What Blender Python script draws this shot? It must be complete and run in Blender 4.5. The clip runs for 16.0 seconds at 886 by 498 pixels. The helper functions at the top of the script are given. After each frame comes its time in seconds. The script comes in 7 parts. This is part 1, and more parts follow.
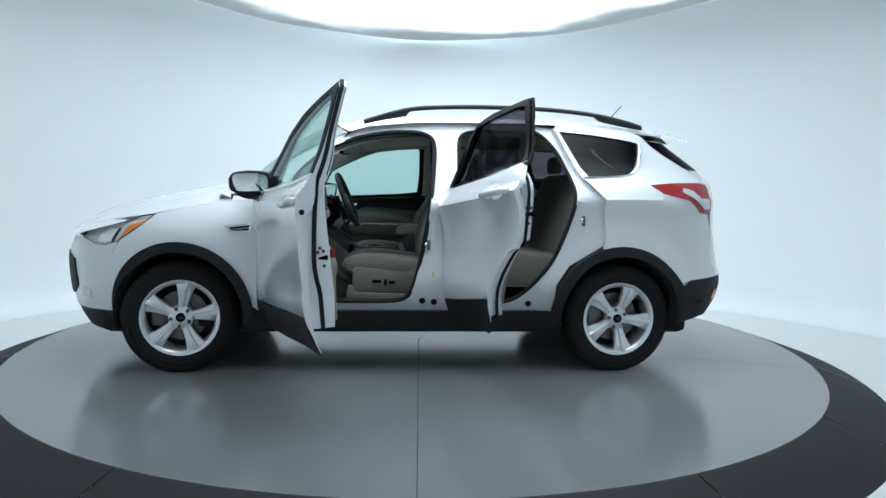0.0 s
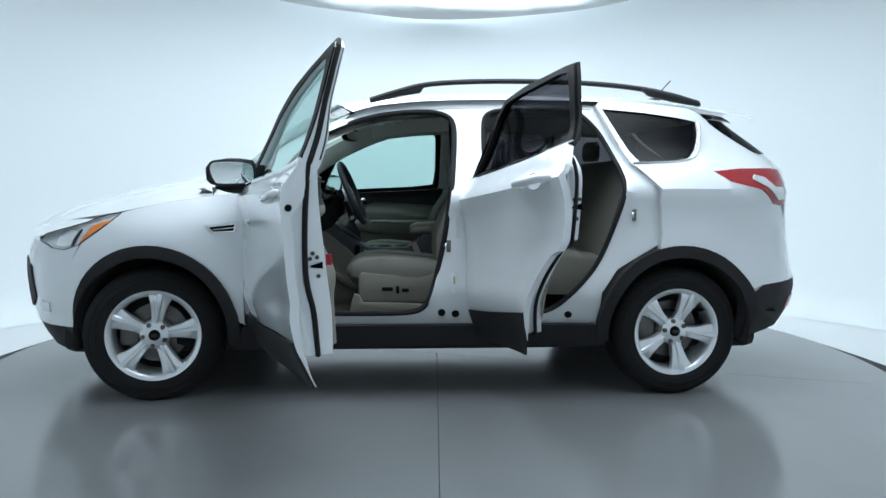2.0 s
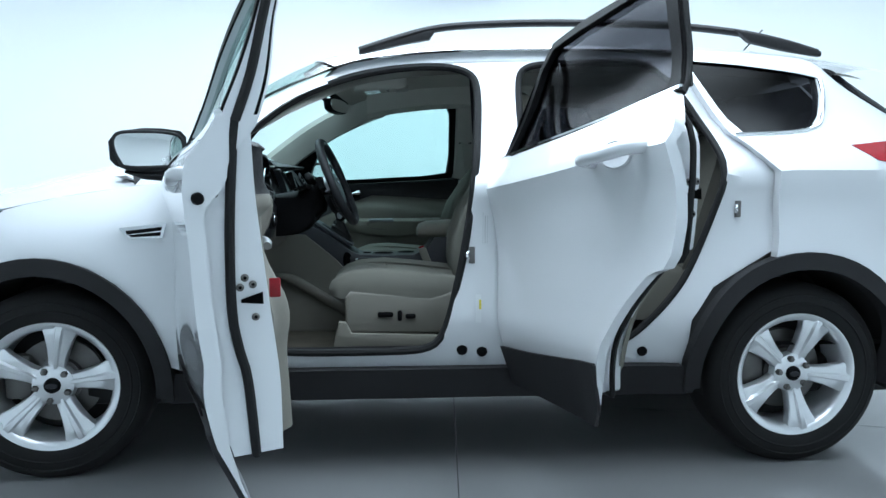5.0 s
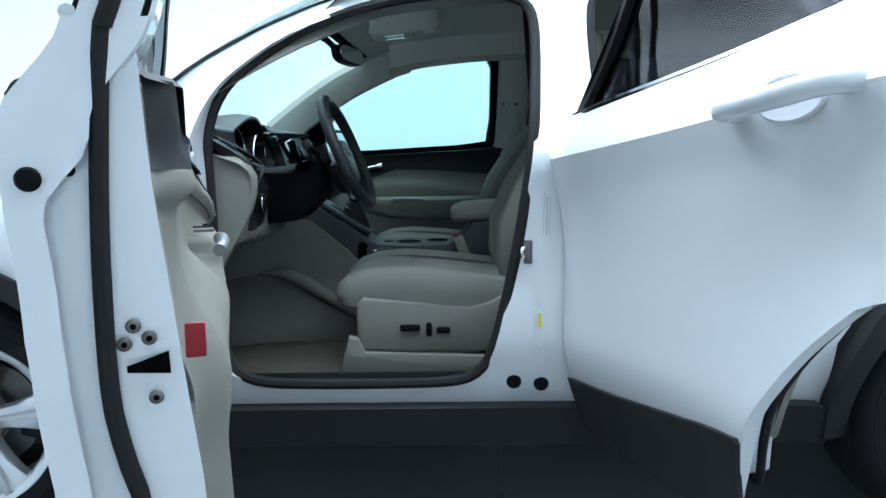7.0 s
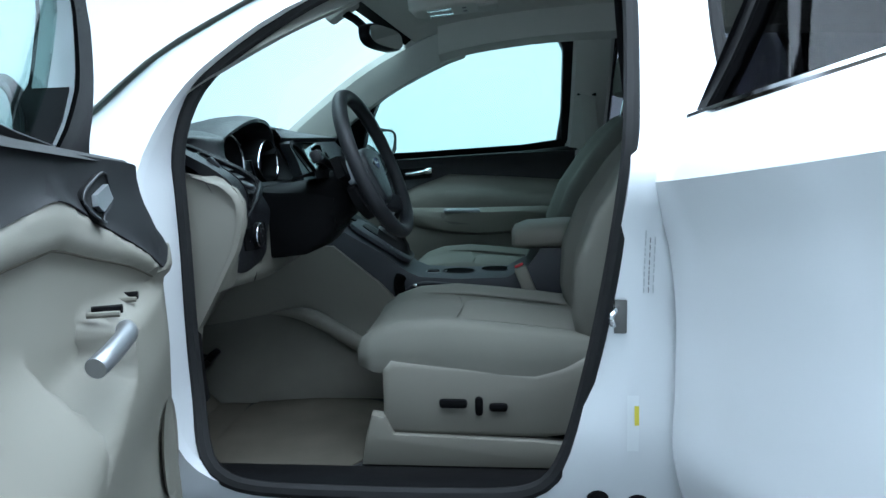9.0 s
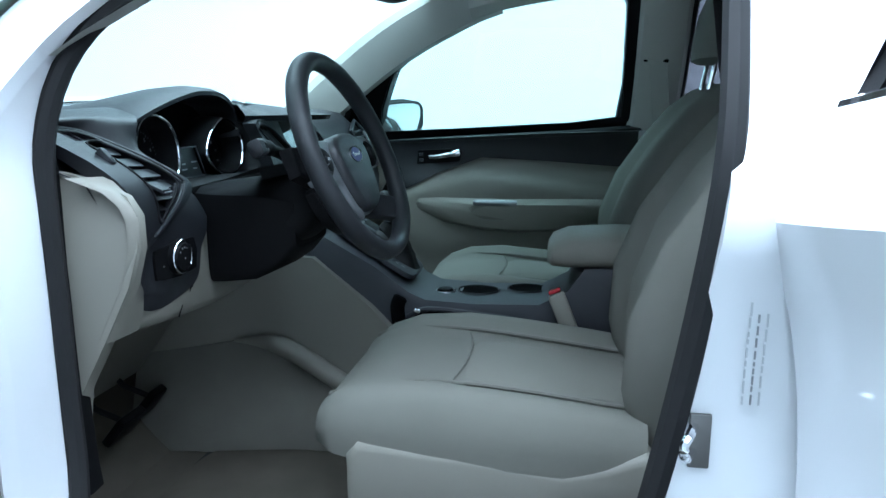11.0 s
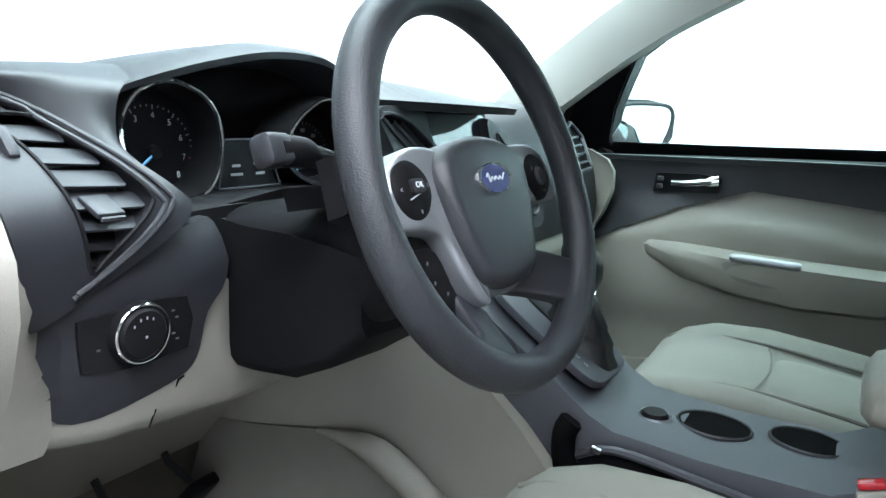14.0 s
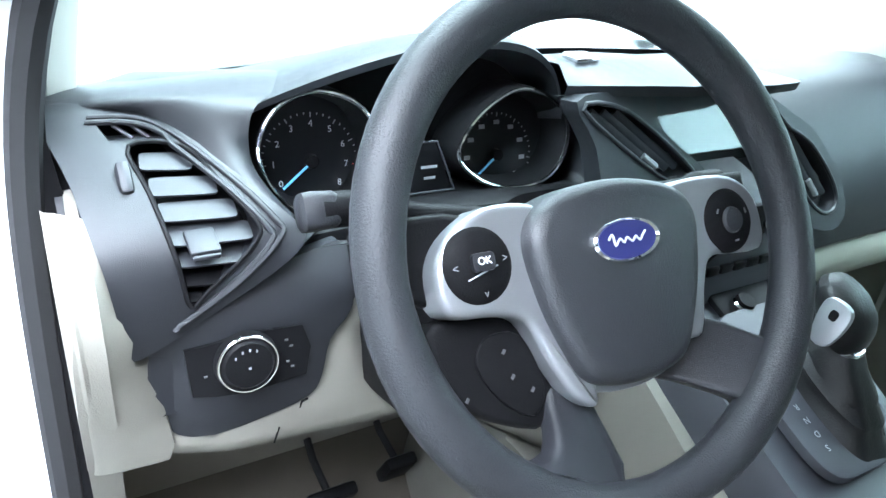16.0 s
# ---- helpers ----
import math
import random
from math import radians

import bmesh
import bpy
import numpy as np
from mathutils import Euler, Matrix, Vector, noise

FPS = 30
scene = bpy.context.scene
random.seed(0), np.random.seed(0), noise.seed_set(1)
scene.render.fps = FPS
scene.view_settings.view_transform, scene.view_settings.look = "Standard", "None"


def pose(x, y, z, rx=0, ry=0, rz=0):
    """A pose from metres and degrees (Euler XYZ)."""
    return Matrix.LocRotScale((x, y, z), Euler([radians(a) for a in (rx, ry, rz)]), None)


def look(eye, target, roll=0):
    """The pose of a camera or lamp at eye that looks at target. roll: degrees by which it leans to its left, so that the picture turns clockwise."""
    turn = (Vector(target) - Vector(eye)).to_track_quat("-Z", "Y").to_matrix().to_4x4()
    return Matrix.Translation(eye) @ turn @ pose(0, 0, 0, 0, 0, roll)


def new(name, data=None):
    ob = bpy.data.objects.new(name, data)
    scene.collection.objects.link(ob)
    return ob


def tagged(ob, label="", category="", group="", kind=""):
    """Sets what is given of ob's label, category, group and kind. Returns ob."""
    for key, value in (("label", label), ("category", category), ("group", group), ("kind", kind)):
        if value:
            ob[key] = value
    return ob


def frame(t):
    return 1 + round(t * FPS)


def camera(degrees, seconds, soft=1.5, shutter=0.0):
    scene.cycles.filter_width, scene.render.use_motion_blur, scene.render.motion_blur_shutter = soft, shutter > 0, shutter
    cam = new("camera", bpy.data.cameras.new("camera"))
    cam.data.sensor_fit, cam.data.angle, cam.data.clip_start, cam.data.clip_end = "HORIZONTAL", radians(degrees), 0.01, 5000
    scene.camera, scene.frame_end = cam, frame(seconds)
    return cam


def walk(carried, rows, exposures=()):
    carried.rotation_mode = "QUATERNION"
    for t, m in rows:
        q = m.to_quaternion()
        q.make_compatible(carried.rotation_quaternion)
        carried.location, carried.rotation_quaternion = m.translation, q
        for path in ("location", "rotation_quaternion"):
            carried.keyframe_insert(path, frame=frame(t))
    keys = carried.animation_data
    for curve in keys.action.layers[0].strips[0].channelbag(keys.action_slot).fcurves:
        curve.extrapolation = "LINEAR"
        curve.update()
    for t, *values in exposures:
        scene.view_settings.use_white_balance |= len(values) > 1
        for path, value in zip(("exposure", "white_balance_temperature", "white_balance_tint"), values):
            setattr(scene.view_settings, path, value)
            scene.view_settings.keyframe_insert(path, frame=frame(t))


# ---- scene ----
import mathutils.geometry
cam = camera(64.5, 16.0)
PATH = [
    (0, (-0.144, -5.123, 1.151), (0.028, -3.138, 0.972), 1.07),
    (0.5, (-0.108, -4.941, 1.137), (-0.024, -2.950, 0.968), 2.49),
    (1, (-0.079, -4.785, 1.124), (-0.012, -2.793, 0.949), 1.81),
    (1.5, (-0.124, -4.582, 1.126), (0.013, -2.595, 0.946), 0.76),
    (2, (-0.128, -4.416, 1.116), (0.004, -2.429, 0.925), 0.37),
    (2.5, (-0.075, -4.212, 1.112), (0.007, -2.222, 0.930), 1.50),
    (3, (-0.060, -4.058, 1.098), (0.045, -2.071, 0.898), 1.27),
    (3.5, (-0.109, -3.857, 1.098), (0.064, -1.874, 0.903), -0.35),
    (4, (-0.116, -3.703, 1.090), (0.035, -1.719, 0.887), -0.47),
    (4.2, (-0.098, -3.629, 1.075), (0.045, -1.643, 0.880), -0.41),
    (6.5, (-0.094, -2.813, 1.048), (-0.067, -0.828, 0.810), -0.20),
    (7, (-0.089, -2.637, 1.044), (-0.079, -0.655, 0.771), -0.51),
    (7.5, (-0.133, -2.470, 1.094), (-0.110, -0.496, 0.773), -1.43),
    (8, (-0.142, -2.369, 1.103), (-0.114, -0.398, 0.763), -1.37),
    (8.5, (-0.104, -2.205, 1.106), (-0.200, -0.232, 0.795), -1.34),
    (9, (-0.058, -2.077, 1.098), (-0.241, -0.109, 0.795), -1.18),
    (11.5, (-0.003, -1.455, 1.134), (-0.359, 0.470, 0.726), -0.35),
    (12, (-0.031, -1.350, 1.130), (-0.166, 0.604, 0.728), -0.65),
    (12.5, (-0.038, -1.250, 1.122), (-0.280, 0.686, 0.684), -0.24),
    (13, (-0.032, -1.114, 1.121), (-0.618, 0.756, 0.722), 2.67),
    (13.5, (-0.042, -1.037, 1.122), (-0.921, 0.717, 0.735), 2.48),
    (14, (-0.084, -0.950, 1.113), (-1.075, 0.740, 0.713), 3.55),
    (14.5, (-0.134, -0.881, 1.107), (-1.205, 0.738, 0.625), 2.60),
    (15, (-0.125, -0.821, 1.113), (-1.419, 0.605, 0.573), 0.58),
    (15.5, (-0.080, -0.765, 1.151), (-1.570, 0.432, 0.562), -0.36),
    (16, (-0.043, -0.707, 1.204), (-1.669, 0.250, 0.540), 0.64),
]
EXPOSURES = [
    (0, -0.36, 6350, 12),
    (3.5, -0.04, 6200, 12),
    (6.5, 0.3, 5950, 11),
    (9, 0.5, 5850, 11),
    (11.5, 1.28, 5650, 13),
    (13, 2.1, 6700, 18),
    (14.3, 2.45, 6600, 22),
    (15, 2.95, 6500, 22),
    (16, 3.16, 6300, 20),
]
walk(cam, [(t, look(eye, target, roll)) for t, eye, target, roll in PATH], EXPOSURES)

# ---- light ----
world = bpy.data.worlds.new("world")
scene.world = world
world.use_nodes = True
world.node_tree.nodes["Background"].inputs[0].default_value = (0.75, 0.85, 0.9, 1)
world.node_tree.nodes["Background"].inputs[1].default_value = 0.3

# ---- materials ----


def material(name, color, rough=0.5, metal=0.0, grain=0.0, grain_size=400.0, stain=0.06, stain_size=4.0, coat=0.0, rough_vary=0.08, spec=0.5):
    """A principled material with colour variation at two scales, and fine relief."""
    m = bpy.data.materials.new(name)
    m.use_nodes = True
    t = m.node_tree
    b = t.nodes["Principled BSDF"]
    b.inputs["Metallic"].default_value = metal
    b.inputs["Coat Weight"].default_value = coat
    b.inputs["Coat Roughness"].default_value = 0.06
    b.inputs["Specular IOR Level"].default_value = spec
    co = t.nodes.new("ShaderNodeTexCoord")
    big = t.nodes.new("ShaderNodeTexNoise")
    big.inputs["Scale"].default_value, big.inputs["Detail"].default_value = stain_size, 5
    small = t.nodes.new("ShaderNodeTexNoise")
    small.inputs["Scale"].default_value, small.inputs["Detail"].default_value = grain_size, 3
    t.links.new(co.outputs["Object"], big.inputs["Vector"])
    t.links.new(co.outputs["Object"], small.inputs["Vector"])
    ramp = t.nodes.new("ShaderNodeMix")
    ramp.data_type = "RGBA"
    ramp.inputs[6].default_value = (*[c * (1 - stain) for c in color], 1)
    ramp.inputs[7].default_value = (*[min(1, c * (1 + stain)) for c in color], 1)
    t.links.new(big.outputs[0], ramp.inputs[0])
    t.links.new(ramp.outputs[2], b.inputs["Base Color"])
    rr = t.nodes.new("ShaderNodeMapRange")
    rr.inputs[3].default_value, rr.inputs[4].default_value = max(0.02, rough - rough_vary), min(1, rough + rough_vary)
    t.links.new(big.outputs[0], rr.inputs[0])
    t.links.new(rr.outputs[0], b.inputs["Roughness"])
    if grain:
        bump = t.nodes.new("ShaderNodeBump")
        bump.inputs["Strength"].default_value, bump.inputs["Distance"].default_value = grain, 0.001
        t.links.new(small.outputs[0], bump.inputs["Height"])
        t.links.new(bump.outputs[0], b.inputs["Normal"])
    return m


def glass(name, color, rough=0.0, face=0.045, rim=0.6):
    """Thin glazing: a clear or tinted pane with a glossy face."""
    m = bpy.data.materials.new(name)
    m.use_nodes = True
    t = m.node_tree
    t.nodes.remove(t.nodes["Principled BSDF"])
    out = t.nodes["Material Output"]
    tr = t.nodes.new("ShaderNodeBsdfTransparent")
    tr.inputs[0].default_value = (*color, 1)
    gl = t.nodes.new("ShaderNodeBsdfGlossy")
    gl.inputs["Roughness"].default_value = rough + 0.02
    lw = t.nodes.new("ShaderNodeLayerWeight")
    lw.inputs[0].default_value = 0.5
    pw = t.nodes.new("ShaderNodeMath")
    pw.operation = "POWER"
    pw.inputs[1].default_value = 4.0
    t.links.new(lw.outputs["Facing"], pw.inputs[0])
    fr = t.nodes.new("ShaderNodeMapRange")
    fr.inputs[3].default_value, fr.inputs[4].default_value = face, rim
    t.links.new(pw.outputs[0], fr.inputs[0])
    mix = t.nodes.new("ShaderNodeMixShader")
    t.links.new(fr.outputs[0], mix.inputs[0])
    t.links.new(tr.outputs[0], mix.inputs[1])
    t.links.new(gl.outputs[0], mix.inputs[2])
    t.links.new(mix.outputs[0], out.inputs[0])
    return m


def glow(name, color, strength):
    m = bpy.data.materials.new(name)
    m.use_nodes = True
    b = m.node_tree.nodes["Principled BSDF"]
    b.inputs["Base Color"].default_value = (*color, 1)
    b.inputs["Emission Color"].default_value = (*color, 1)
    b.inputs["Emission Strength"].default_value = strength
    return m


PAINT = material("white_paint", (0.70, 0.715, 0.74), 0.22, coat=1.0, stain=0.015, stain_size=2, rough_vary=0.03)
CLAD = material("black_cladding", (0.021, 0.0205, 0.0225), 0.6, spec=0.22, grain=0.5, grain_size=700, stain=0.2)
RUBBER = material("tyre_rubber", (0.012, 0.012, 0.0125), 0.8, spec=0.25, grain=0.5, grain_size=300, stain=0.25, stain_size=9)
SEAL = material("door_seal_rubber", (0.012, 0.012, 0.013), 0.75, stain=0.2, spec=0.25)
ALLOY = material("silver_alloy", (0.74, 0.75, 0.77), 0.32, metal=0.7, stain=0.08, stain_size=12)
CHROME = material("chrome", (0.85, 0.86, 0.88), 0.08, metal=1.0, stain=0.02, rough_vary=0.03)
SATIN = material("satin_silver", (0.30, 0.31, 0.325), 0.36, metal=0.75, grain=0.15, grain_size=900, stain=0.05)
BRAKE = material("brake_steel", (0.16, 0.155, 0.15), 0.5, metal=0.8, stain=0.3, stain_size=15)
UNDER = material("underbody_black", (0.012, 0.012, 0.013), 0.9, stain=0.3)
DASH = material("charcoal_soft_plastic", (0.0115, 0.0122, 0.0148), 0.43, grain=0.4, grain_size=1200, stain=0.12, stain_size=7, spec=0.34)
AIRBAG = material("charcoal_airbag_vinyl", (0.0145, 0.0155, 0.0185), 0.4, grain=0.5, grain_size=900, stain=0.1, stain_size=9, spec=0.55)
DARK = material("black_plastic", (0.0055, 0.0055, 0.0062), 0.5, grain=0.25, grain_size=800, stain=0.15, spec=0.07)
LEATHERW = material("wheel_leather", (0.0135, 0.0145, 0.017), 0.5, grain=0.5, grain_size=650, stain=0.15, stain_size=10, spec=0.35)
HIDE = material("black_lever_hide", (0.0065, 0.0065, 0.007), 0.45, grain=0.4, grain_size=500, stain=0.2, stain_size=20, spec=0.3)
STONE = material("beige_plastic", (0.182, 0.172, 0.146), 0.64, grain=0.5, grain_size=800, stain=0.05, stain_size=6)
FABRIC = material("taupe_cloth", (0.15, 0.147, 0.128), 0.92, grain=1.0, grain_size=1100, stain=0.09, stain_size=8, spec=0.15)
FABRIC2 = material("taupe_cloth_insert", (0.157, 0.153, 0.133), 0.92, grain=1.0, grain_size=700, stain=0.09, stain_size=10, spec=0.15)
CARPET = material("grey_brown_carpet", (0.09, 0.08, 0.065), 0.97, grain=1.0, grain_size=900, stain=0.3, stain_size=9, spec=0.1)
LINER = material("headliner_cloth", (0.50, 0.49, 0.45), 0.95, grain=0.5, grain_size=900, stain=0.05, spec=0.1)
PILLARM = material("pillar_trim_plastic", (0.42, 0.415, 0.38), 0.7, grain=0.4, grain_size=900, stain=0.04, spec=0.2)
TUNNELC = material("grey_beige_carpet", (0.15, 0.144, 0.125), 0.97, grain=1.0, grain_size=900, stain=0.2, stain_size=9, spec=0.1)
SLAT = material("grey_slat_plastic", (0.018, 0.0195, 0.023), 0.5, spec=0.35, grain=0.3, grain_size=900, stain=0.1)
GREYP = material("grey_console_plastic", (0.031, 0.032, 0.038), 0.5, metal=0.0, spec=0.3, grain=0.2, grain_size=900, stain=0.06)
RED = material("red_lens", (0.30, 0.008, 0.014), 0.22, coat=0.3, stain=0.2, stain_size=25)
REFLECTOR = material("dark_red_reflector", (0.24, 0.008, 0.014), 0.38, spec=0.3, stain=0.25, stain_size=60)
UPPER = material("charcoal_door_vinyl", (0.0085, 0.009, 0.0105), 0.6, spec=0.2, grain=0.5, grain_size=900, stain=0.15, stain_size=7)
AMBER = material("amber_lens", (0.75, 0.20, 0.02), 0.15, coat=0.8, stain=0.2, stain_size=30)
CLEARL = material("lamp_lens", (0.62, 0.64, 0.65), 0.16, coat=1.0, metal=0.2, stain=0.25, stain_size=14)
BLUE = material("emblem_blue", (0.018, 0.02, 0.09), 0.45, coat=0.0, spec=0.2)
SCREEN = material("display_glass", (0.05, 0.06, 0.065), 0.10, coat=1.0, stain=0.02)
MIRROR = material("mirror_glass", (0.86, 0.88, 0.88), 0.02, metal=1.0, stain=0.0, rough_vary=0.01)
INK = material("white_print", (0.7, 0.72, 0.74), 0.5)
REDINK = material("red_print", (0.6, 0.03, 0.03), 0.5)
# near-black that paints the shade of openings onto flat or shallow pieces
SHADE_BLACK = material("painted_shade_black", (0.003, 0.003, 0.0032), 0.95, spec=0.02)
GREYINK = material("grey_print", (0.22, 0.23, 0.24), 0.5)
DIMINK = material("dim_grey_print", (0.075, 0.077, 0.08), 0.5)
PALEINK = material("pale_grey_print", (0.42, 0.44, 0.46), 0.5)
DIAL = material("dial_black", (0.004, 0.004, 0.005), 0.3, spec=0.3)
NEEDLE = material("blue_needle", (0.10, 0.35, 0.62), 0.4)
YELLOW = material("yellow_print", (0.65, 0.55, 0.05), 0.5)
CLEAR = glass("window_glass", (0.70, 0.835, 0.81))
PRIVACY = glass("privacy_glass", (0.29, 0.29, 0.31), face=0.016, rim=0.14)
PRIVACY_ONE = glass("deep_privacy_glass", (0.075, 0.075, 0.085), face=0.02, rim=0.2)
WALLM = material("cyclorama_paint", (0.82, 0.85, 0.86), 0.6, stain=0.02, stain_size=0.7)
FLOORM = material("white_floor_paint", (0.72, 0.74, 0.74), 0.35, stain=0.05, stain_size=1.2)
DISCM = material("grey_turntable_paint", (0.20, 0.205, 0.208), 0.15, grain=0.02, grain_size=60, stain=0.06, stain_size=2.5, rough_vary=0.05)
RINGM = material("charcoal_ramp_rubber", (0.022, 0.0205, 0.023), 0.7, spec=0.25, grain=0.3, grain_size=200, stain=0.2, stain_size=3)
LAMPM = glow("softbox_diffuser", (0.865, 1.0, 1.06), 1.0)
LAMPM.node_tree.nodes["Principled BSDF"].inputs["Base Color"].default_value = (0.33, 0.35, 0.355, 1)
# extra glow added to brighten the upper wall; no such source is known
FILLM = glow("added_wall_fill", (0.865, 1.0, 1.06), 1.6)
# softbox emission: strongest in the middle, mottled, faded at the rim to match the wall
t = LAMPM.node_tree
co, mp, gr, ns = (t.nodes.new(k) for k in ("ShaderNodeTexCoord", "ShaderNodeMapping", "ShaderNodeTexGradient", "ShaderNodeTexNoise"))
gr.gradient_type = "SPHERICAL"
mp.vector_type = "TEXTURE"
mp.inputs["Location"].default_value, mp.inputs["Scale"].default_value = (0.3, 0.15, 2.88), (2.6, 3.5, 1)
ns.inputs["Scale"].default_value, ns.inputs["Detail"].default_value = 0.9, 3
ad, rg = t.nodes.new("ShaderNodeMath"), t.nodes.new("ShaderNodeMapRange")
ad.operation = "MULTIPLY_ADD"
ad.inputs[1].default_value = 0.3
rg.interpolation_type = "SMOOTHSTEP"
for i, v in enumerate((0.25, 0.56, 0.16, 5.6)):
    rg.inputs[i + 1].default_value = v
t.links.new(co.outputs["Object"], mp.inputs["Vector"])
t.links.new(mp.outputs[0], gr.inputs[0])
t.links.new(co.outputs["Object"], ns.inputs["Vector"])
t.links.new(ns.outputs[0], ad.inputs[0])
t.links.new(gr.outputs["Fac"], ad.inputs[2])
t.links.new(ad.outputs[0], rg.inputs[0])
t.links.new(rg.outputs[0], t.nodes["Principled BSDF"].inputs["Emission Strength"])

# ---- mesh helpers ----


def spline(*knots):
    """A smooth function through (t, value) knots."""
    ts = [k[0] for k in knots]
    vs = [k[1] for k in knots]
    n = len(ts)
    ds = [(vs[min(i + 1, n - 1)] - vs[max(i - 1, 0)]) / (ts[min(i + 1, n - 1)] - ts[max(i - 1, 0)]) for i in range(n)]

    def f(t):
        if t <= ts[0]:
            return vs[0] + ds[0] * (t - ts[0])
        if t >= ts[-1]:
            return vs[-1] + ds[-1] * (t - ts[-1])
        i = max(k for k in range(n - 1) if ts[k] <= t)
        h = ts[i + 1] - ts[i]
        u = (t - ts[i]) / h
        return (vs[i] * (1 + 2 * u) * (1 - u) ** 2 + vs[i + 1] * u * u * (3 - 2 * u) + h * ds[i] * u * (1 - u) ** 2 - h * ds[i + 1] * u * u * (1 - u))
    return f


def smooth(a, b, t):
    u = max(0.0, min(1.0, (t - a) / (b - a)))
    return u * u * (3 - 2 * u)


def curve_points(pts, steps=6, closed=False):
    """Catmull-Rom points through pts of any dimension."""
    n = len(pts)
    out = []
    for i in range(n if closed else n - 1):
        p = [Vector(pts[k % n] if closed else pts[max(0, min(n - 1, k))]) for k in (i - 1, i, i + 1, i + 2)]
        for s in range(steps):
            t = s / steps
            out.append(0.5 * (2 * p[1] + (p[2] - p[0]) * t + (2 * p[0] - 5 * p[1] + 4 * p[2] - p[3]) * t * t + (3 * p[1] - p[0] - 3 * p[2] + p[3]) * t ** 3))
    if not closed:
        out.append(Vector(pts[-1]))
    return out


def resample(loop, step, closed=True):
    out = []
    n = len(loop)
    for i in range(n if closed else n - 1):
        a, b = Vector(loop[i]), Vector(loop[(i + 1) % n])
        k = max(1, int(round((b - a).length / step)))
        out += [a.lerp(b, j / k) for j in range(k)]
    return out if closed else out + [Vector(loop[-1])]


def inside(p, loop):
    hit = False
    n = len(loop)
    x, y = p[0], p[1]
    for i in range(n):
        ax, ay = loop[i][0], loop[i][1]
        bx, by = loop[i - 1][0], loop[i - 1][1]
        if (ay > y) != (by > y) and x < (bx - ax) * (y - ay) / (by - ay) + ax:
            hit = not hit
    return hit


def fill(outline, holes=(), step=0.06):
    """Triangulates a flat outline with holes: points, triangles and the border's directed edges."""
    loops = [resample([Vector(p[:2]) for p in l], step) for l in (outline, *holes)]
    pts, edges = [], []
    for l in loops:
        b = len(pts)
        pts += l
        edges += [(b + i, b + (i + 1) % len(l)) for i in range(len(l))]
    border = np.array([tuple(p) for p in pts])
    lo, hi = border.min(0), border.max(0)
    row = 0
    y = lo[1] + step * 0.6
    while y < hi[1]:
        x = lo[0] + step * (0.5 + 0.5 * (row % 2))
        while x < hi[0]:
            if inside((x, y), loops[0]) and not any(inside((x, y), l) for l in loops[1:]):
                if np.min((border[:, 0] - x) ** 2 + (border[:, 1] - y) ** 2) > (0.5 * step) ** 2:
                    pts.append(Vector((x, y)))
            x += step
        y += step * 0.87
        row += 1
    v, _, f, *_ = mathutils.geometry.delaunay_2d_cdt(pts, edges, [], 0, 1e-6)
    keep = []
    for t in f:
        c = (v[t[0]] + v[t[1]] + v[t[2]]) / 3
        if inside(c, loops[0]) and not any(inside(c, l) for l in loops[1:]):
            keep.append(tuple(t))
    count = {}
    for t in keep:
        for i in range(3):
            count[(t[i], t[(i + 1) % 3])] = 1
    rim = [e for e in count if (e[1], e[0]) not in count]
    return v, keep, rim


def link(name, verts, faces, mat, parent, label="", sharp=40.0):
    me = bpy.data.meshes.new(name)
    me.from_pydata([tuple(v) for v in verts], [], faces)
    me.validate()
    bm = bmesh.new()
    bm.from_mesh(me)
    bmesh.ops.remove_doubles(bm, verts=bm.verts, dist=1e-5)
    bmesh.ops.recalc_face_normals(bm, faces=bm.faces)
    bm.to_mesh(me)
    bm.free()
    return finish(name, me, mat, parent, label, sharp)


def finish(name, me, mat, parent, label="", sharp=40.0):
    me.materials.append(mat)
    me.shade_smooth()
    me.set_sharp_from_angle(angle=radians(sharp))
    ob = new(name, me)
    if parent:
        ob.parent = parent
    if label:
        ob["label"] = label
    return ob


def part(name, bm, mat, parent, label="", sharp=40.0):
    """Links a bmesh as one mesh under a thing or part."""
    me = bpy.data.meshes.new(name)
    bmesh.ops.recalc_face_normals(bm, faces=bm.faces)
    bm.to_mesh(me)
    bm.free()
    return finish(name, me, mat, parent, label, sharp)


def panel(name, outline, fn, mat, parent, holes=(), step=0.06, back=None, closed=False, label="", sharp=40.0, xf=None):
    """A skin over a flat outline, bent by fn(u, v). back(u, v): the other face; its rim is closed, and the back too if wanted."""
    v, tris, rim = fill(outline, holes, step)
    verts = [fn(p[0], p[1]) for p in v]
    faces = list(tris)
    if back:
        n = len(verts)
        verts += [back(p[0], p[1]) for p in v]
        faces += [(b, a, a + n, b + n) for a, b in rim]
        if closed:
            faces += [(c + n, b + n, a + n) for a, b, c in tris]
    if xf:
        verts = [xf @ Vector(p) for p in verts]
    if not closed and back:
        used = sorted({i for f in faces for i in f})
        remap = {o: i for i, o in enumerate(used)}
        verts = [verts[i] for i in used]
        faces = [tuple(remap[i] for i in f) for f in faces]
    return link(name, verts, faces, mat, parent, label, sharp)


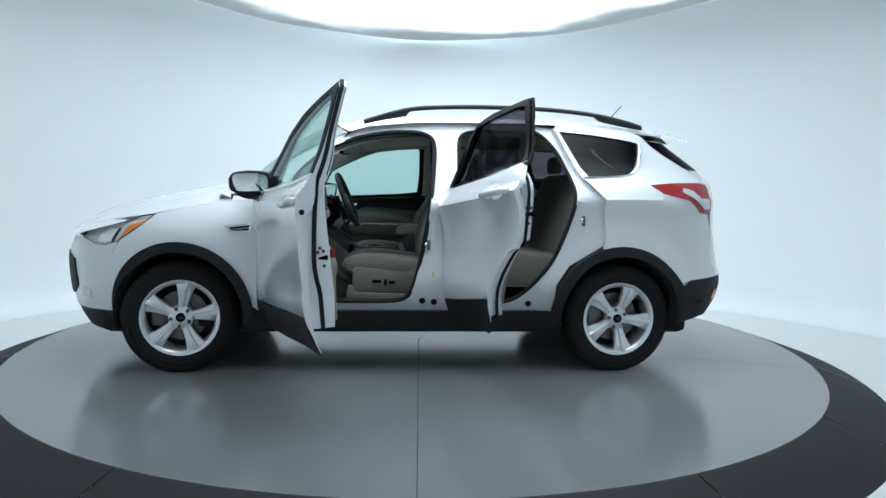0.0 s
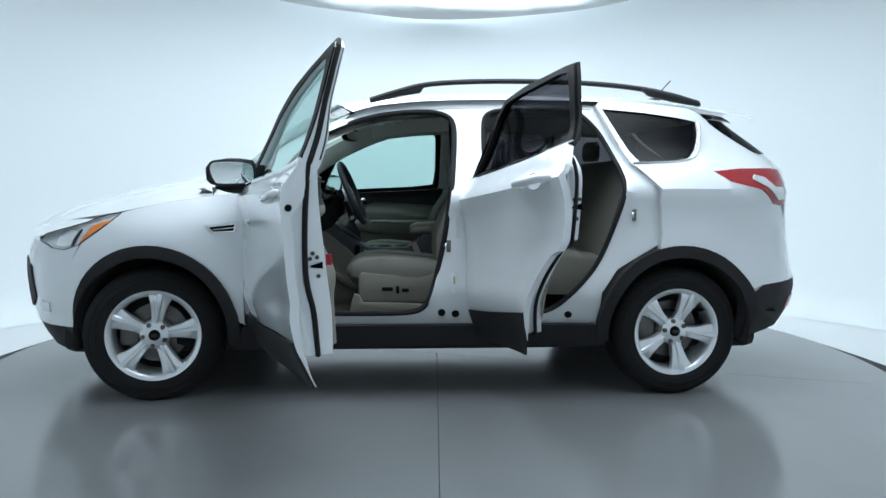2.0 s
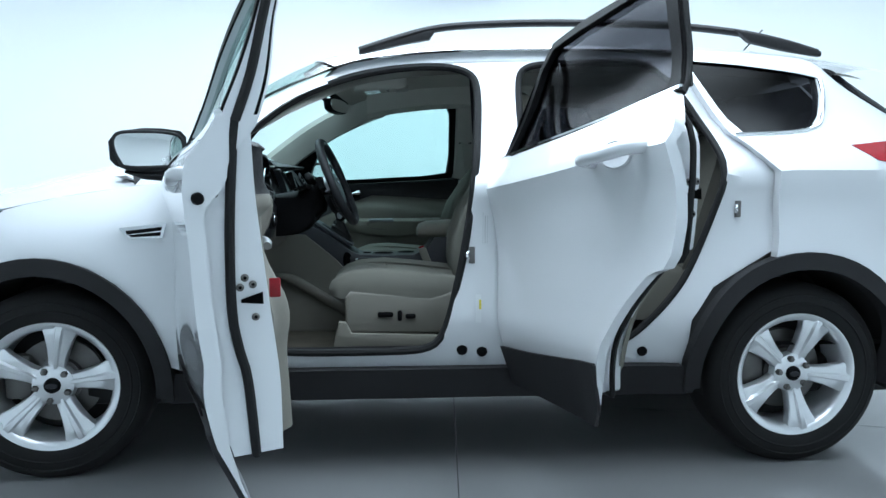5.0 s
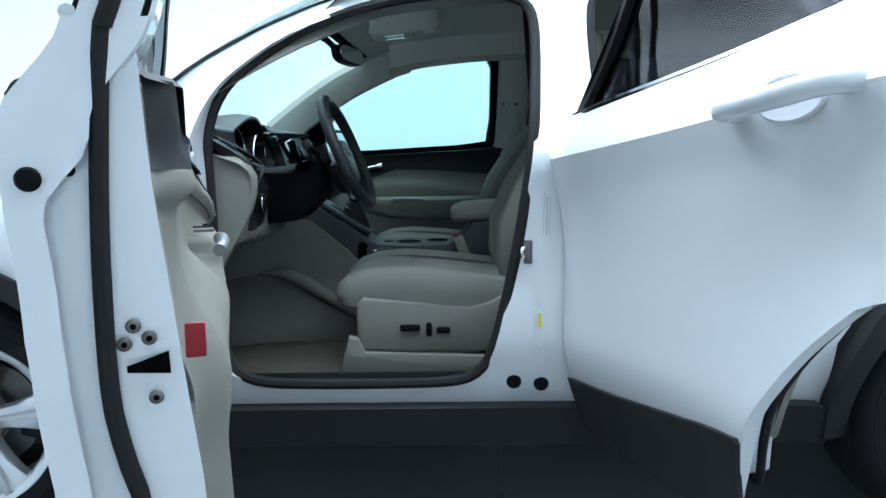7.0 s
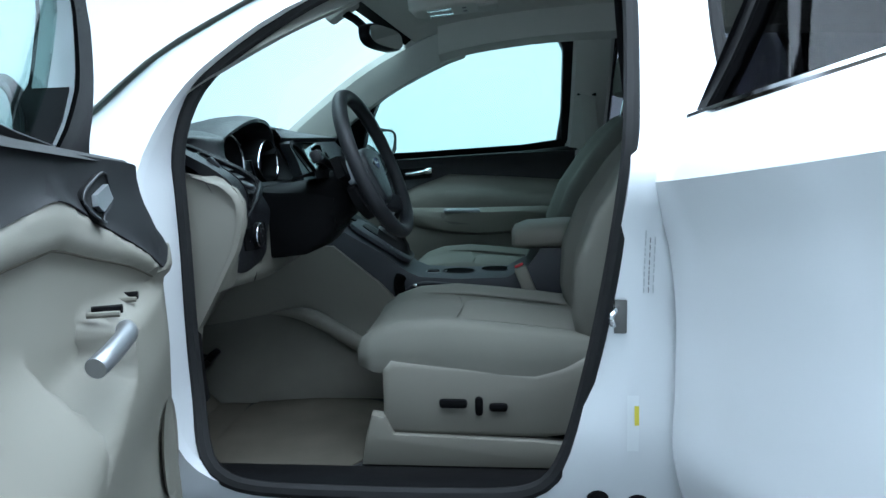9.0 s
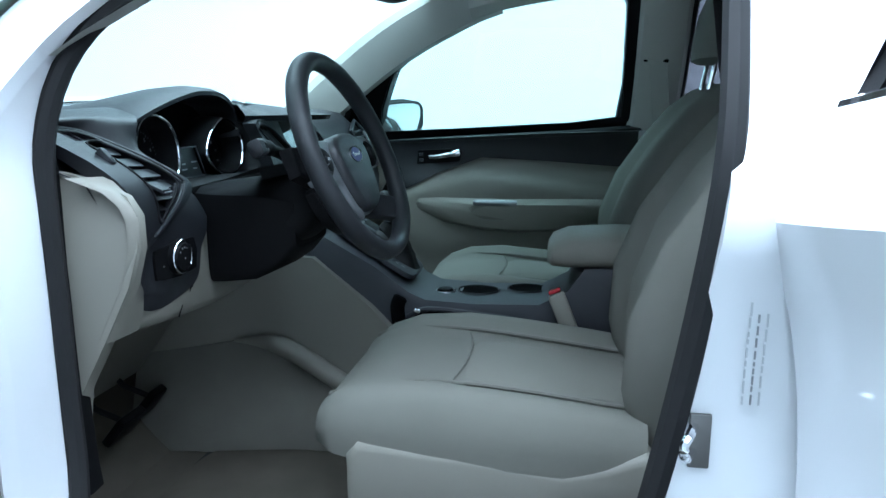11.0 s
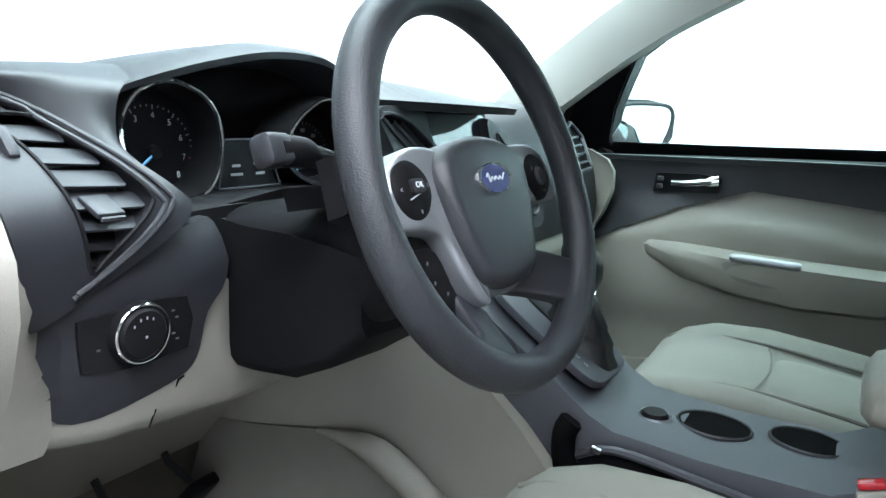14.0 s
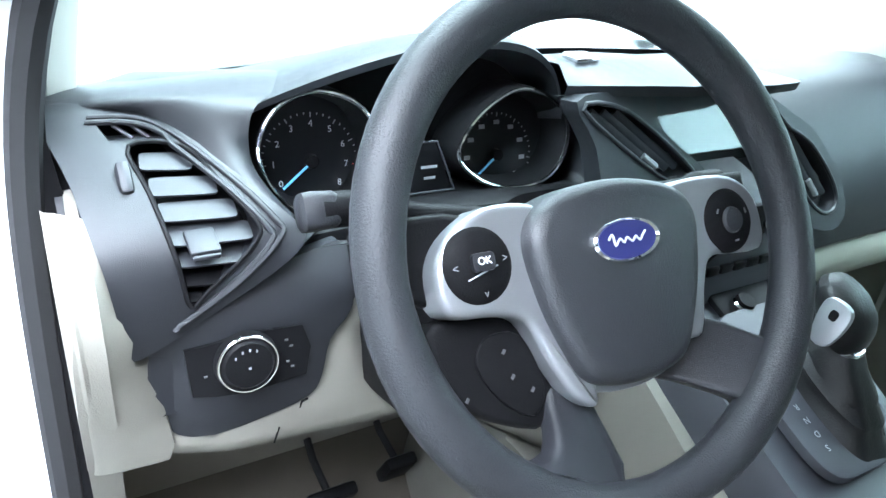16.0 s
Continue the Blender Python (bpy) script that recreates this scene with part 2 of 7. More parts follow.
def loft(name, rows, mat, parent, ring=False, caps=False, label="", sharp=40.0, xf=None):
    """Quads between rows of points; ring: each row is closed."""
    n = len(rows[0])
    verts = [Vector(p) for r in rows for p in r]
    faces = []
    for i in range(len(rows) - 1):
        for j in range(n if ring else n - 1):
            k = (j + 1) % n
            faces.append((i * n + j, i * n + k, (i + 1) * n + k, (i + 1) * n + j))
    if caps:
        faces += [tuple(range(n))[::-1], tuple((len(rows) - 1) * n + j for j in range(n))]
    if xf:
        verts = [xf @ p for p in verts]
    return link(name, verts, faces, mat, parent, label, sharp)


def tube(name, path, radius, mat, parent, n=12, label="", flat=1.0, xf=None, closed=False, up=(0, 0, 1)):
    """A round bar along a path. radius: a number or one for each point; flat: squeeze of the section along up."""
    pts = [Vector(p) for p in path]
    rows = []
    m = len(pts)
    for i, p in enumerate(pts):
        d = (pts[(i + 1) % m] - pts[i - 1]) if closed else (pts[min(i + 1, m - 1)] - pts[max(i - 1, 0)])
        d.normalize()
        a = Vector(up).cross(d)
        if a.length < 1e-3:
            a = Vector((1, 0, 0)).cross(d)
        a.normalize()
        b = d.cross(a)
        r = radius[i] if isinstance(radius, (list, tuple)) else radius
        rows.append([p + r * (math.cos(2 * math.pi * k / n) * a + flat * math.sin(2 * math.pi * k / n) * b) for k in range(n)])
    if closed:
        rows.append(rows[0])
    return loft(name, rows, mat, parent, ring=True, caps=not closed, label=label, xf=xf)


def block(size, bevel=0.006, at=(0, 0, 0), turn=(0, 0, 0), seg=2, bm=None, taper=(1, 1)):
    """A rounded block in a bmesh, its centre at the given place; taper: how the top is narrowed in x and y."""
    own = bmesh.new()
    bmesh.ops.create_cube(own, size=1)
    for v in own.verts:
        k = (1 if v.co.z < 0 else taper[0], 1 if v.co.z < 0 else taper[1])
        v.co = Vector((v.co.x * size[0] * k[0], v.co.y * size[1] * k[1], v.co.z * size[2]))
    if bevel:
        bmesh.ops.bevel(own, geom=own.edges[:], offset=min(bevel, 0.49 * min(size)), segments=seg, affect="EDGES", profile=0.5)
    own.transform(pose(*at, *turn))
    if bm is None:
        return own
    me = bpy.data.meshes.new("piece")
    own.to_mesh(me)
    own.free()
    bm.from_mesh(me)
    bpy.data.meshes.remove(me)
    return bm


def slab(outline, depth, bevel=0.003, xf=None, seg=2, bm=None):
    """An outline in x, y given thickness upwards in z, with rounded edges."""
    own = bmesh.new()
    vs = [own.verts.new((p[0], p[1], 0)) for p in outline]
    f = own.faces.new(vs)
    ext = bmesh.ops.extrude_face_region(own, geom=[f])
    bmesh.ops.translate(own, verts=[g for g in ext["geom"] if isinstance(g, bmesh.types.BMVert)], vec=(0, 0, depth))
    bmesh.ops.recalc_face_normals(own, faces=own.faces)
    if bevel:
        hard = [e for e in own.edges if abs(e.verts[0].co.z - e.verts[1].co.z) < 1e-6 and e.verts[0].co.z > depth / 2 - 1e-9]
        bmesh.ops.bevel(own, geom=hard, offset=bevel, segments=seg, affect="EDGES", profile=0.5)
    if xf:
        own.transform(xf)
    if bm is None:
        return own
    me = bpy.data.meshes.new("piece")
    own.to_mesh(me)
    own.free()
    bm.from_mesh(me)
    bpy.data.meshes.remove(me)
    return bm


def lathe(profile, n=48, xf=None, arc=360.0):
    """Turns a profile of (radius, height) about z into a bmesh."""
    bm = bmesh.new()
    rows = []
    m = n if arc == 360.0 else n + 1
    for k in range(m):
        a = radians(arc) * k / n
        rows.append([bm.verts.new((r * math.cos(a), r * math.sin(a), h)) for r, h in profile])
    for k in range(n):
        a, b = rows[k], rows[(k + 1) % m]
        for j in range(len(profile) - 1):
            quad = (a[j], b[j], b[j + 1], a[j + 1])
            bm.faces.new(quad)
    bmesh.ops.remove_doubles(bm, verts=bm.verts, dist=1e-6)
    if xf:
        bm.transform(xf)
    return bm


def superloop(a, b, p=2.6, n=28):
    """A rounded-rectangle loop with half sizes a and b."""
    out = []
    for k in range(n):
        t = 2 * math.pi * k / n
        c, s = math.cos(t), math.sin(t)
        out.append((a * math.copysign(abs(c) ** (2 / p), c), b * math.copysign(abs(s) ** (2 / p), s)))
    return out


def frame_from(o, u, v):
    """A matrix with origin o, x along u and y as near v as can be."""
    u = Vector(u).normalized()
    w = u.cross(Vector(v)).normalized()
    v = w.cross(u)
    m = Matrix((u, v, w)).transposed().to_4x4()
    m.translation = Vector(o)
    return m


def thing(name, label, category, group="", kind=""):
    return tagged(new(name), label, category, group, kind)

# ---- the studio ----
CX, CY, RIN, ROUT, FLOOR = 0.135, 0.075, 2.713, 3.07, -0.12
WX, WY, WR, WALLH = 0.2, -1.0, 4.6, 3.3


disc = tagged(new("turntable_floor"), "smooth grey painted turntable platform under the car", "turntable", kind="structure")
for a0, a1 in ((-18.5, 71.5), (71.5, 161.5), (161.5, 267.0), (-93.0, -18.5)):
    a0, a1 = radians(a0), radians(a1)
    pts = [Vector((CX + RIN * math.cos(a0 + (a1 - a0) * j / 36), CY + RIN * math.sin(a0 + (a1 - a0) * j / 36))) for j in range(37)]
    mid = Vector((math.cos((a0 + a1) / 2), math.sin((a0 + a1) / 2))) * 0.0018
    bm = slab([Vector((CX, CY)) + mid] + [p + mid for p in pts], 0.02, 0.0015, Matrix.Translation((0, 0, -0.02)), seg=1)
    part("plate", bm, DISCM, disc)
under = lathe([(0.0, -0.014), (RIN - 0.01, -0.014), (RIN - 0.01, FLOOR)], 96, Matrix.Translation((CX, CY, 0)))
part("platform_base", under, UNDER, disc)
ramp = tagged(new("ramp_ring"), "charcoal rubber ramp ring of butted segments round the turntable", "ramp", kind="structure")
for k in range(14):
    a0, a1 = radians(360 / 14 * k + 9.06), radians(360 / 14 * (k + 1) + 8.94)
    rows = [[(CX + r * math.cos(a), CY + r * math.sin(a), z) for r, z in ((RIN + 0.004, -0.03), (RIN + 0.004, -0.003), (RIN + 0.02, -0.005), (ROUT - 0.02, FLOOR + 0.012), (ROUT, FLOOR))] for a in np.linspace(a0, a1, 10)]
    loft("ramp_segment", rows, RINGM, ramp)
bm = bmesh.new()
bmesh.ops.create_circle(bm, cap_ends=True, radius=WR + 0.05, segments=96, matrix=Matrix.Translation((WX, WY, FLOOR)))
tagged(part("floor", bm, FLOORM, None), "glossy white painted studio floor", "floor", kind="structure")
prof = [(WR - 0.22, FLOOR + 0.002), (WR - 0.15, FLOOR + 0.012), (WR - 0.08, FLOOR + 0.05), (WR - 0.03, FLOOR + 0.12), (WR, FLOOR + 0.25), (WR, 1.5), (WR, WALLH), (WR + 0.12, WALLH), (WR + 0.12, FLOOR), (WR - 0.22, FLOOR + 0.002)]
tagged(part("wall_round", lathe(prof, 128, Matrix.Translation((WX, WY, 0))), WALLM, None), "seamless white curved studio wall with a coved foot", "wall", kind="structure")
bm = bmesh.new()
bmesh.ops.create_circle(bm, cap_ends=True, radius=WR + 0.12, segments=96, matrix=Matrix.Translation((WX, WY, WALLH)))
tagged(part("ceiling", bm, WALLM, None), "white studio ceiling", "ceiling", kind="structure")

# long hanging softbox over the car and the open floor before it
LX, LY, LZ, LA, LB = 0.3, 0.15, 2.88, 2.7, 3.35
soft = thing("ceiling_softbox", "large oval glowing softbox hung over the car", "studio lamp")
oval = lambda k, z: [(LX + k * LA * (1 + 0.03 * math.sin(5 * a + 1)) * math.cos(a), LY + k * LB * (1 + 0.012 * math.sin(9 * a)) * math.sin(a), z) for a in np.linspace(0, 2 * math.pi, 128, endpoint=False)]
loft("diffuser", [oval(k, LZ - d) for k, d in ((0.02, 0.0), (0.5, 0.0), (0.95, 0.0), (0.985, -0.006), (1.0, -0.02))], LAMPM, soft, ring=True, caps=True)
loft("housing", [oval(k, LZ + d) for k, d in ((1.004, 0.23), (0.98, 0.26), (0.9, 0.3), (0.02, 0.32))], WALLM, soft, ring=True)
# added emitting band, out of view, that lights the wall beside the rim
loft("fill_band", [oval(k, LZ + d) for k, d in ((1.004, 0.022), (1.006, 0.08), (1.006, 0.16), (1.004, 0.228))], FILLM, soft, ring=True, label="unseen glowing band added round the softbox to brighten the upper wall")
for k in range(4):
    a = radians(45 + 90 * k)
    q = (LX + 1.2 * math.cos(a), LY + 2.4 * math.sin(a))
    tube("hanger", [(*q, LZ + 0.28), (*q, WALLH)], 0.012, SATIN, soft, n=8)

# ---- the car's body ----
car = thing("car", "white compact crossover car with both driver-side doors open", "car")

_half = curve_points([(-2.27, 0), (-2.26, -0.2), (-2.21, -0.42), (-2.12, -0.58), (-1.97, -0.72), (-1.75, -0.83), (-1.5, -0.885), (-1.2, -0.91), (-0.8, -0.918), (0, -0.92), (0.8, -0.92),
                      (1.3, -0.915), (1.6, -0.895), (1.85, -0.84), (2.0, -0.76), (2.1, -0.64), (2.17, -0.45), (2.20, -0.2), (2.21, 0)], 10)
_hx, _hy = np.array([p[0] for p in _half]), np.array([p[1] for p in _half])
_hs = np.concatenate([[0], np.cumsum(np.hypot(np.diff(_hx), np.diff(_hy)))])
SIDE_IN = spline((0.2, 0.10), (0.3, 0.06), (0.40, 0.032), (0.47, 0.012), (0.56, -0.003), (0.66, 0.006), (0.8, 0.016), (0.92, 0.009), (1.0, -0.010), (1.028, -0.0175), (1.034, -0.015), (1.062, 0.006), (1.1, 0.037), (1.13, 0.063), (1.2, 0.122), (1.3, 0.19), (1.47, 0.285), (1.55, 0.335), (1.62, 0.40))
FORE_IN = spline((0.2, 0.10), (0.3, 0.05), (0.45, 0.02), (0.65, 0.0), (0.8, 0.0), (0.88, 0.015), (0.95, 0.06), (1.02, 0.12), (1.1, 0.2), (1.3, 0.4))
NOSE_IN = spline((0.2, 0.16), (0.35, 0.09), (0.55, 0.06), (0.72, 0.065), (0.82, 0.11), (0.92, 0.26), (1.0, 0.42))
TAIL_IN = spline((0.25, 0.12), (0.42, 0.03), (0.58, 0.0), (0.64, 0.02), (0.9, 0.06), (1.1, 0.075), (1.2, 0.08), (1.29, 0.155), (1.49, 0.40), (1.56, 0.43))


def s_of(x):
    return float(np.interp(x, _hx, _hs))


def skin(s, z, deep=0.0, side=-1, lean=1.0):
    """A place on the body's outer skin: s along the plan outline, z up; deep: how far within. side 1: the far side."""
    x, y = float(np.interp(s, _hs, _hx)), float(np.interp(s, _hs, _hy))
    k = smooth(-0.7, -1.1, x)
    z_in, z = z, z - 0.05 * smooth(0.15, 1.25, x) * smooth(0.86, 1.0, z) * smooth(1.32, 1.16, z)
    inn = SIDE_IN(z) * (1 - k) + FORE_IN(z) * k
    z = z_in
    if z > 1.1 and lean != 1.0:
        inn = SIDE_IN(1.1) + lean * (inn - SIDE_IN(1.1))
    for ax in (-1.345, 1.345):
        r = math.hypot(x - ax, z - 0.36)
        inn -= 0.016 * math.exp(-((r - 0.44) / 0.075) ** 2)
    y = min(0.0, y * (1 - inn / 0.92) + deep * smooth(0, 0.3, -y))
    x = x + (NOSE_IN(z) + deep) * smooth(-1.4, -2.2, x) - (TAIL_IN(z) + deep) * smooth(1.35, 2.15, x)
    return Vector((x, y if side < 0 else -y, z))


def bx(x, z, deep=0.0):
    """The skin at a plan place x on the driver's side."""
    return skin(s_of(x), z, deep)


def side_panel(name, outline, mat, parent, holes=(), step=0.05, deep=0.0, fold=0.02, both=True, label=""):
    """A body panel over an outline of (x, z), bent to the skin, its edges folded in; both: also on the far side."""
    to = lambda l: [(s_of(p[0]), p[1]) for p in l]
    made = []
    for side in (-1, 1) if both else (-1,):
        made.append(panel(name, to(outline), lambda s, z: skin(s, z, deep, side), mat, parent, [to(h) for h in holes], step, lambda s, z: skin(s, z, deep + fold, side), label=label))
    return made


ROOFZ = spline((-0.98, 1.09), (-0.75, 1.272), (-0.585, 1.377), (-0.446, 1.445), (-0.294, 1.503), (-0.04, 1.542), (0.216, 1.557), (0.7, 1.562), (1.2, 1.55), (1.5, 1.525), (1.7, 1.497), (1.9, 1.455))


def arc(cx, cz, r, a0, a1, n=14, sq=1.0):
    return [(cx + r * math.cos(radians(a0 + (a1 - a0) * k / n)), cz + sq * r * math.sin(radians(a0 + (a1 - a0) * k / n))) for k in range(n + 1)]


AXLE = (-1.345, 1.345)
ARCH_Z, ARCH_R, CLAD_R = 0.36, 0.375, 0.437
FRONT_AP = [(-0.70, 0.62), (-0.706, 0.75), (-0.706, 0.88), (-0.71, 1.0), (-0.715, 1.086), (-0.69, 1.19), (-0.63, 1.27), (-0.50, 1.368), (-0.30, 1.447), (-0.095, 1.485), (0.08, 1.488), (0.158, 1.46), (0.18, 1.40),
            (0.159, 1.15), (0.121, 0.86), (0.077, 0.64), (0.038, 0.505), (-0.015, 0.452), (-0.2, 0.442), (-0.49, 0.444), (-0.60, 0.458), (-0.668, 0.51)]
REAR_AP = [(0.335, 1.42), (0.37, 1.485), (0.45, 1.503), (0.80, 1.515), (0.87, 1.49), (0.97, 1.375), (1.045, 1.15), (1.037, 1.04), (0.992, 0.888), (0.917, 0.71), (0.814, 0.582), (0.70, 0.475), (0.62, 0.442), (0.43, 0.442), (0.37, 0.48), (0.355, 0.6), (0.335, 1.0)]
QWIN = [(0.985, 1.515), (1.2, 1.497), (1.57, 1.448), (1.535, 1.38), (1.475, 1.295), (1.42, 1.25), (1.30, 1.232), (1.14, 1.222), (1.10, 1.28)]
front_ap = [tuple(p) for p in curve_points(FRONT_AP, 3, True)]
rear_ap = [tuple(p) for p in curve_points(REAR_AP, 3, True)]

# body frame round both door openings
frame_out = [(-0.90, 0.37), (0.92, 0.37), (0.93, 0.55), (1.01, 0.67), (1.245, 0.81), (1.24, 1.085), (1.15, 1.2), (1.105, 1.24), (0.97, 1.535)] + [(x, ROOFZ(x)) for x in (0.7, 0.45, 0.216, 0.0, -0.15, -0.294, -0.446, -0.585, -0.75, -0.9)] + [(-0.92, 1.0)]
for ob in side_panel("door_frame", frame_out, PAINT, car, [front_ap, rear_ap], 0.045, 0.045, 0.03):
    ob["label"] = "white painted body frame round the door openings"

# fender, quarter panel, bumpers
fender = [(-0.885, 0.40), (-0.885, 0.9), (-0.87, 1.04), (-0.93, 1.05), (-1.1, 1.03), (-1.3, 1.0), (-1.5, 0.955), (-1.56, 0.91), (-1.63, 0.86), (-1.72, 0.80), (-1.80, 0.66)] + arc(-1.345, ARCH_Z, CLAD_R - 0.02, 150, 8)
side_panel("front_fender", fender, PAINT, car, fold=0.05)
quarter = [(0.955, 1.535), (1.09, 1.225), (1.13, 1.185), (1.215, 1.085), (1.232, 0.86), (1.222, 0.775)] + arc(1.345, ARCH_Z, CLAD_R - 0.02, 104, 25) + \
          [(1.80, 0.585), (1.95, 0.595), (2.02, 0.6), (2.04, 0.9), (2.0, 1.0), (1.93, 1.01), (1.82, 1.085), (1.64, 1.125), (1.53, 1.18), (1.7, 1.195), (1.93, 1.2), (2.0, 1.2), (1.98, 1.27), (1.95, 1.3), (1.75, 1.47)] + [(x, ROOFZ(x)) for x in (1.7, 1.5, 1.2, 0.98)]
side_panel("rear_quarter_panel", quarter, PAINT, car, [QWIN], fold=0.045)
side_panel("quarter_window", QWIN, PRIVACY_ONE, car, deep=0.012, fold=0.004)
for side in (-1, 1):
    loop = [skin(s_of(p[0]), p[1], -0.003, side) for p in ((1.10, 1.218), (1.30, 1.227), (1.425, 1.247), (1.485, 1.292), (1.545, 1.378), (1.578, 1.445))]
    tube("window_trim", curve_points(loop, 5), 0.0075, CHROME, car, n=8)
bump_up = [(-2.269, 0.36), (-2.2, 0.36), (-2.0, 0.36), (-1.74, 0.37), (-1.73, 0.5), (-1.705, 0.60), (-1.795, 0.664), (-1.735, 0.788), (-1.83, 0.765), (-1.93, 0.77), (-1.99, 0.79), (-2.1, 0.8), (-2.2, 0.8), (-2.269, 0.8)]
side_panel("front_bumper", bump_up, PAINT, car, fold=0.02)
side_panel("lower_front_valance", [(-2.268, 0.22), (-1.9, 0.22), (-1.78, 0.25), (-1.77, 0.37), (-2.0, 0.36), (-2.268, 0.36)], CLAD, car, deep=0.006, fold=0.02)
side_panel("grille", [(-2.268, 0.42), (-2.14, 0.44), (-2.08, 0.5), (-2.1, 0.66), (-2.2, 0.7), (-2.268, 0.7)], CLAD, car, deep=-0.006, fold=0.01, step=0.04)
side_panel("fog_lamp", [(-2.04, 0.43), (-1.97, 0.43), (-1.96, 0.48), (-2.03, 0.49)], CLEARL, car, deep=-0.006, fold=0.01, step=0.03)
lamp = [(-2.07, 0.80), (-1.99, 0.787), (-1.93, 0.77), (-1.83, 0.765), (-1.74, 0.79), (-1.65, 0.855), (-1.57, 0.91), (-1.505, 0.953), (-1.6, 0.945), (-1.74, 0.915), (-1.87, 0.885), (-1.98, 0.86), (-2.06, 0.835)]
for ob in side_panel("headlamp", lamp, CLEARL, car, deep=0.004, fold=0.02, step=0.03):
    ob["label"] = "clear swept-back headlamp with amber turn signal"
side_panel("turn_signal", [(-1.735, 0.80), (-1.65, 0.86), (-1.57, 0.905), (-1.545, 0.918), (-1.62, 0.907), (-1.70, 0.886)], AMBER, car, deep=-0.002, fold=0.006, step=0.03)
side_panel("lamp_bezel", [(-1.9, 0.785), (-1.85, 0.78), (-1.79, 0.79), (-1.785, 0.86), (-1.87, 0.862), (-1.91, 0.84)], ALLOY, car, deep=-0.001, fold=0.006, step=0.02)
side_panel("lamp_divider", [(-1.785, 0.784), (-1.768, 0.787), (-1.757, 0.85), (-1.766, 0.87), (-1.778, 0.865)], GREYP, car, deep=-0.003, fold=0.006, step=0.02)
side_panel("lamp_brow", [(-1.75, 0.898), (-1.64, 0.925), (-1.53, 0.943), (-1.6, 0.938), (-1.74, 0.911)], ALLOY, car, deep=-0.002, fold=0.004, step=0.03)
for side in (-1, 1):
    tube("lamp_rim", [skin(s_of(p[0]), p[1], -0.001, side) for p in resample([Vector(q) for q in lamp], 0.03)], 0.0018, GREYP, car, n=6, closed=True, up=(0, 1, 0))
tail = [(1.53, 1.18), (1.7, 1.195), (1.93, 1.2), (2.02, 1.19), (2.04, 1.02), (1.985, 1.0), (1.92, 1.01), (1.83, 1.085), (1.72, 1.105), (1.62, 1.125)]
for ob in side_panel("tail_lamp", tail, RED, car, deep=-0.002, fold=0.03, step=0.03):
    ob["label"] = "red wraparound tail lamp with clear reversing lens"
side_panel("reversing_lens", [(1.79, 1.165), (1.86, 1.15), (1.93, 1.1), (2.0, 1.1), (2.015, 1.035), (1.95, 1.03), (1.87, 1.095), (1.77, 1.14)], CLEARL, car, deep=-0.006, fold=0.006, step=0.02)
rear_low = arc(1.345, ARCH_Z, CLAD_R - 0.03, 28, -8, 6)[::-1] + [(1.80, 0.585), (1.95, 0.59), (2.10, 0.6), (2.2, 0.6), (2.209, 0.6), (2.209, 0.34), (2.0, 0.33), (1.82, 0.30)]
side_panel("rear_bumper", rear_low, CLAD, car, fold=0.02, label="black textured lower rear bumper")
side_panel("rear_reflector", [(2.02, 0.44), (2.07, 0.44), (2.075, 0.51), (2.02, 0.51)], RED, car, deep=-0.004, fold=0.006, step=0.03)
side_panel("tailgate", [(2.02, 0.6), (2.209, 0.6), (2.209, 1.29), (1.99, 1.29), (2.02, 1.2), (2.045, 1.0)], PAINT, car, fold=0.02, step=0.07)
side_panel("rear_window", [(1.965, 1.285), (2.209, 1.285), (2.209, 1.5), (1.80, 1.492)], PRIVACY_ONE, car, deep=-0.002, fold=0.01, step=0.07)
# arch cladding and sills
for cx in AXLE:
    ring_out = arc(cx, ARCH_Z, CLAD_R, 190, -10, 26) + arc(cx, ARCH_Z, ARCH_R, -10, 190, 26)
    side_panel("arch_cladding", ring_out, CLAD, car, deep=-0.014, fold=0.05, step=0.045, label="black wheel arch moulding")
    for side in (-1, 1):
        rows = [[Vector((cx + ARCH_R * math.cos(radians(a)), side * w, ARCH_Z + ARCH_R * math.sin(radians(a)))) for a in range(-14, 195, 8)] for w in (0.90, 0.5)]
        loft("arch_liner", rows, UNDER, car)
        hub_o = arc(cx, ARCH_Z, ARCH_R + 0.01, 195, -15, 24)
        panel("arch_wall", hub_o, lambda x, z: Vector((x, side * 0.52, z)), UNDER, car, step=0.12)
sill = [(-0.93, 0.27), (0.93, 0.27), (0.90, 0.385), (-0.90, 0.385)]
side_panel("sill_cladding", sill, CLAD, car, deep=-0.004, fold=0.05, step=0.06, label="black textured sill moulding")
# roof, screen, bonnet
def edge(x, deep=0.0):
    return skin(s_of(x), ROOFZ(x), deep)


rows = []
for x in np.linspace(-0.36, 1.86, 34):
    e = edge(x, 0.002)
    row = []
    for v in np.linspace(-1, 1, 25):
        dx = (0.14 * smooth(0.1, -0.36, x) * -1 + 0.10 * smooth(1.5, 1.86, x)) * (1 - v * v)
        row.append((x + dx, v * -e.y, e.z + 0.088 * (1 - abs(v) ** 2.2)))
    rows.append(row)
loft("roof", rows, PAINT, car)
loft("roof_lining", [[(p[0], p[1] * 0.985, p[2] - 0.045) for p in r] for r in rows[:32]], LINER, car, label="light grey cloth headliner")
rows = []
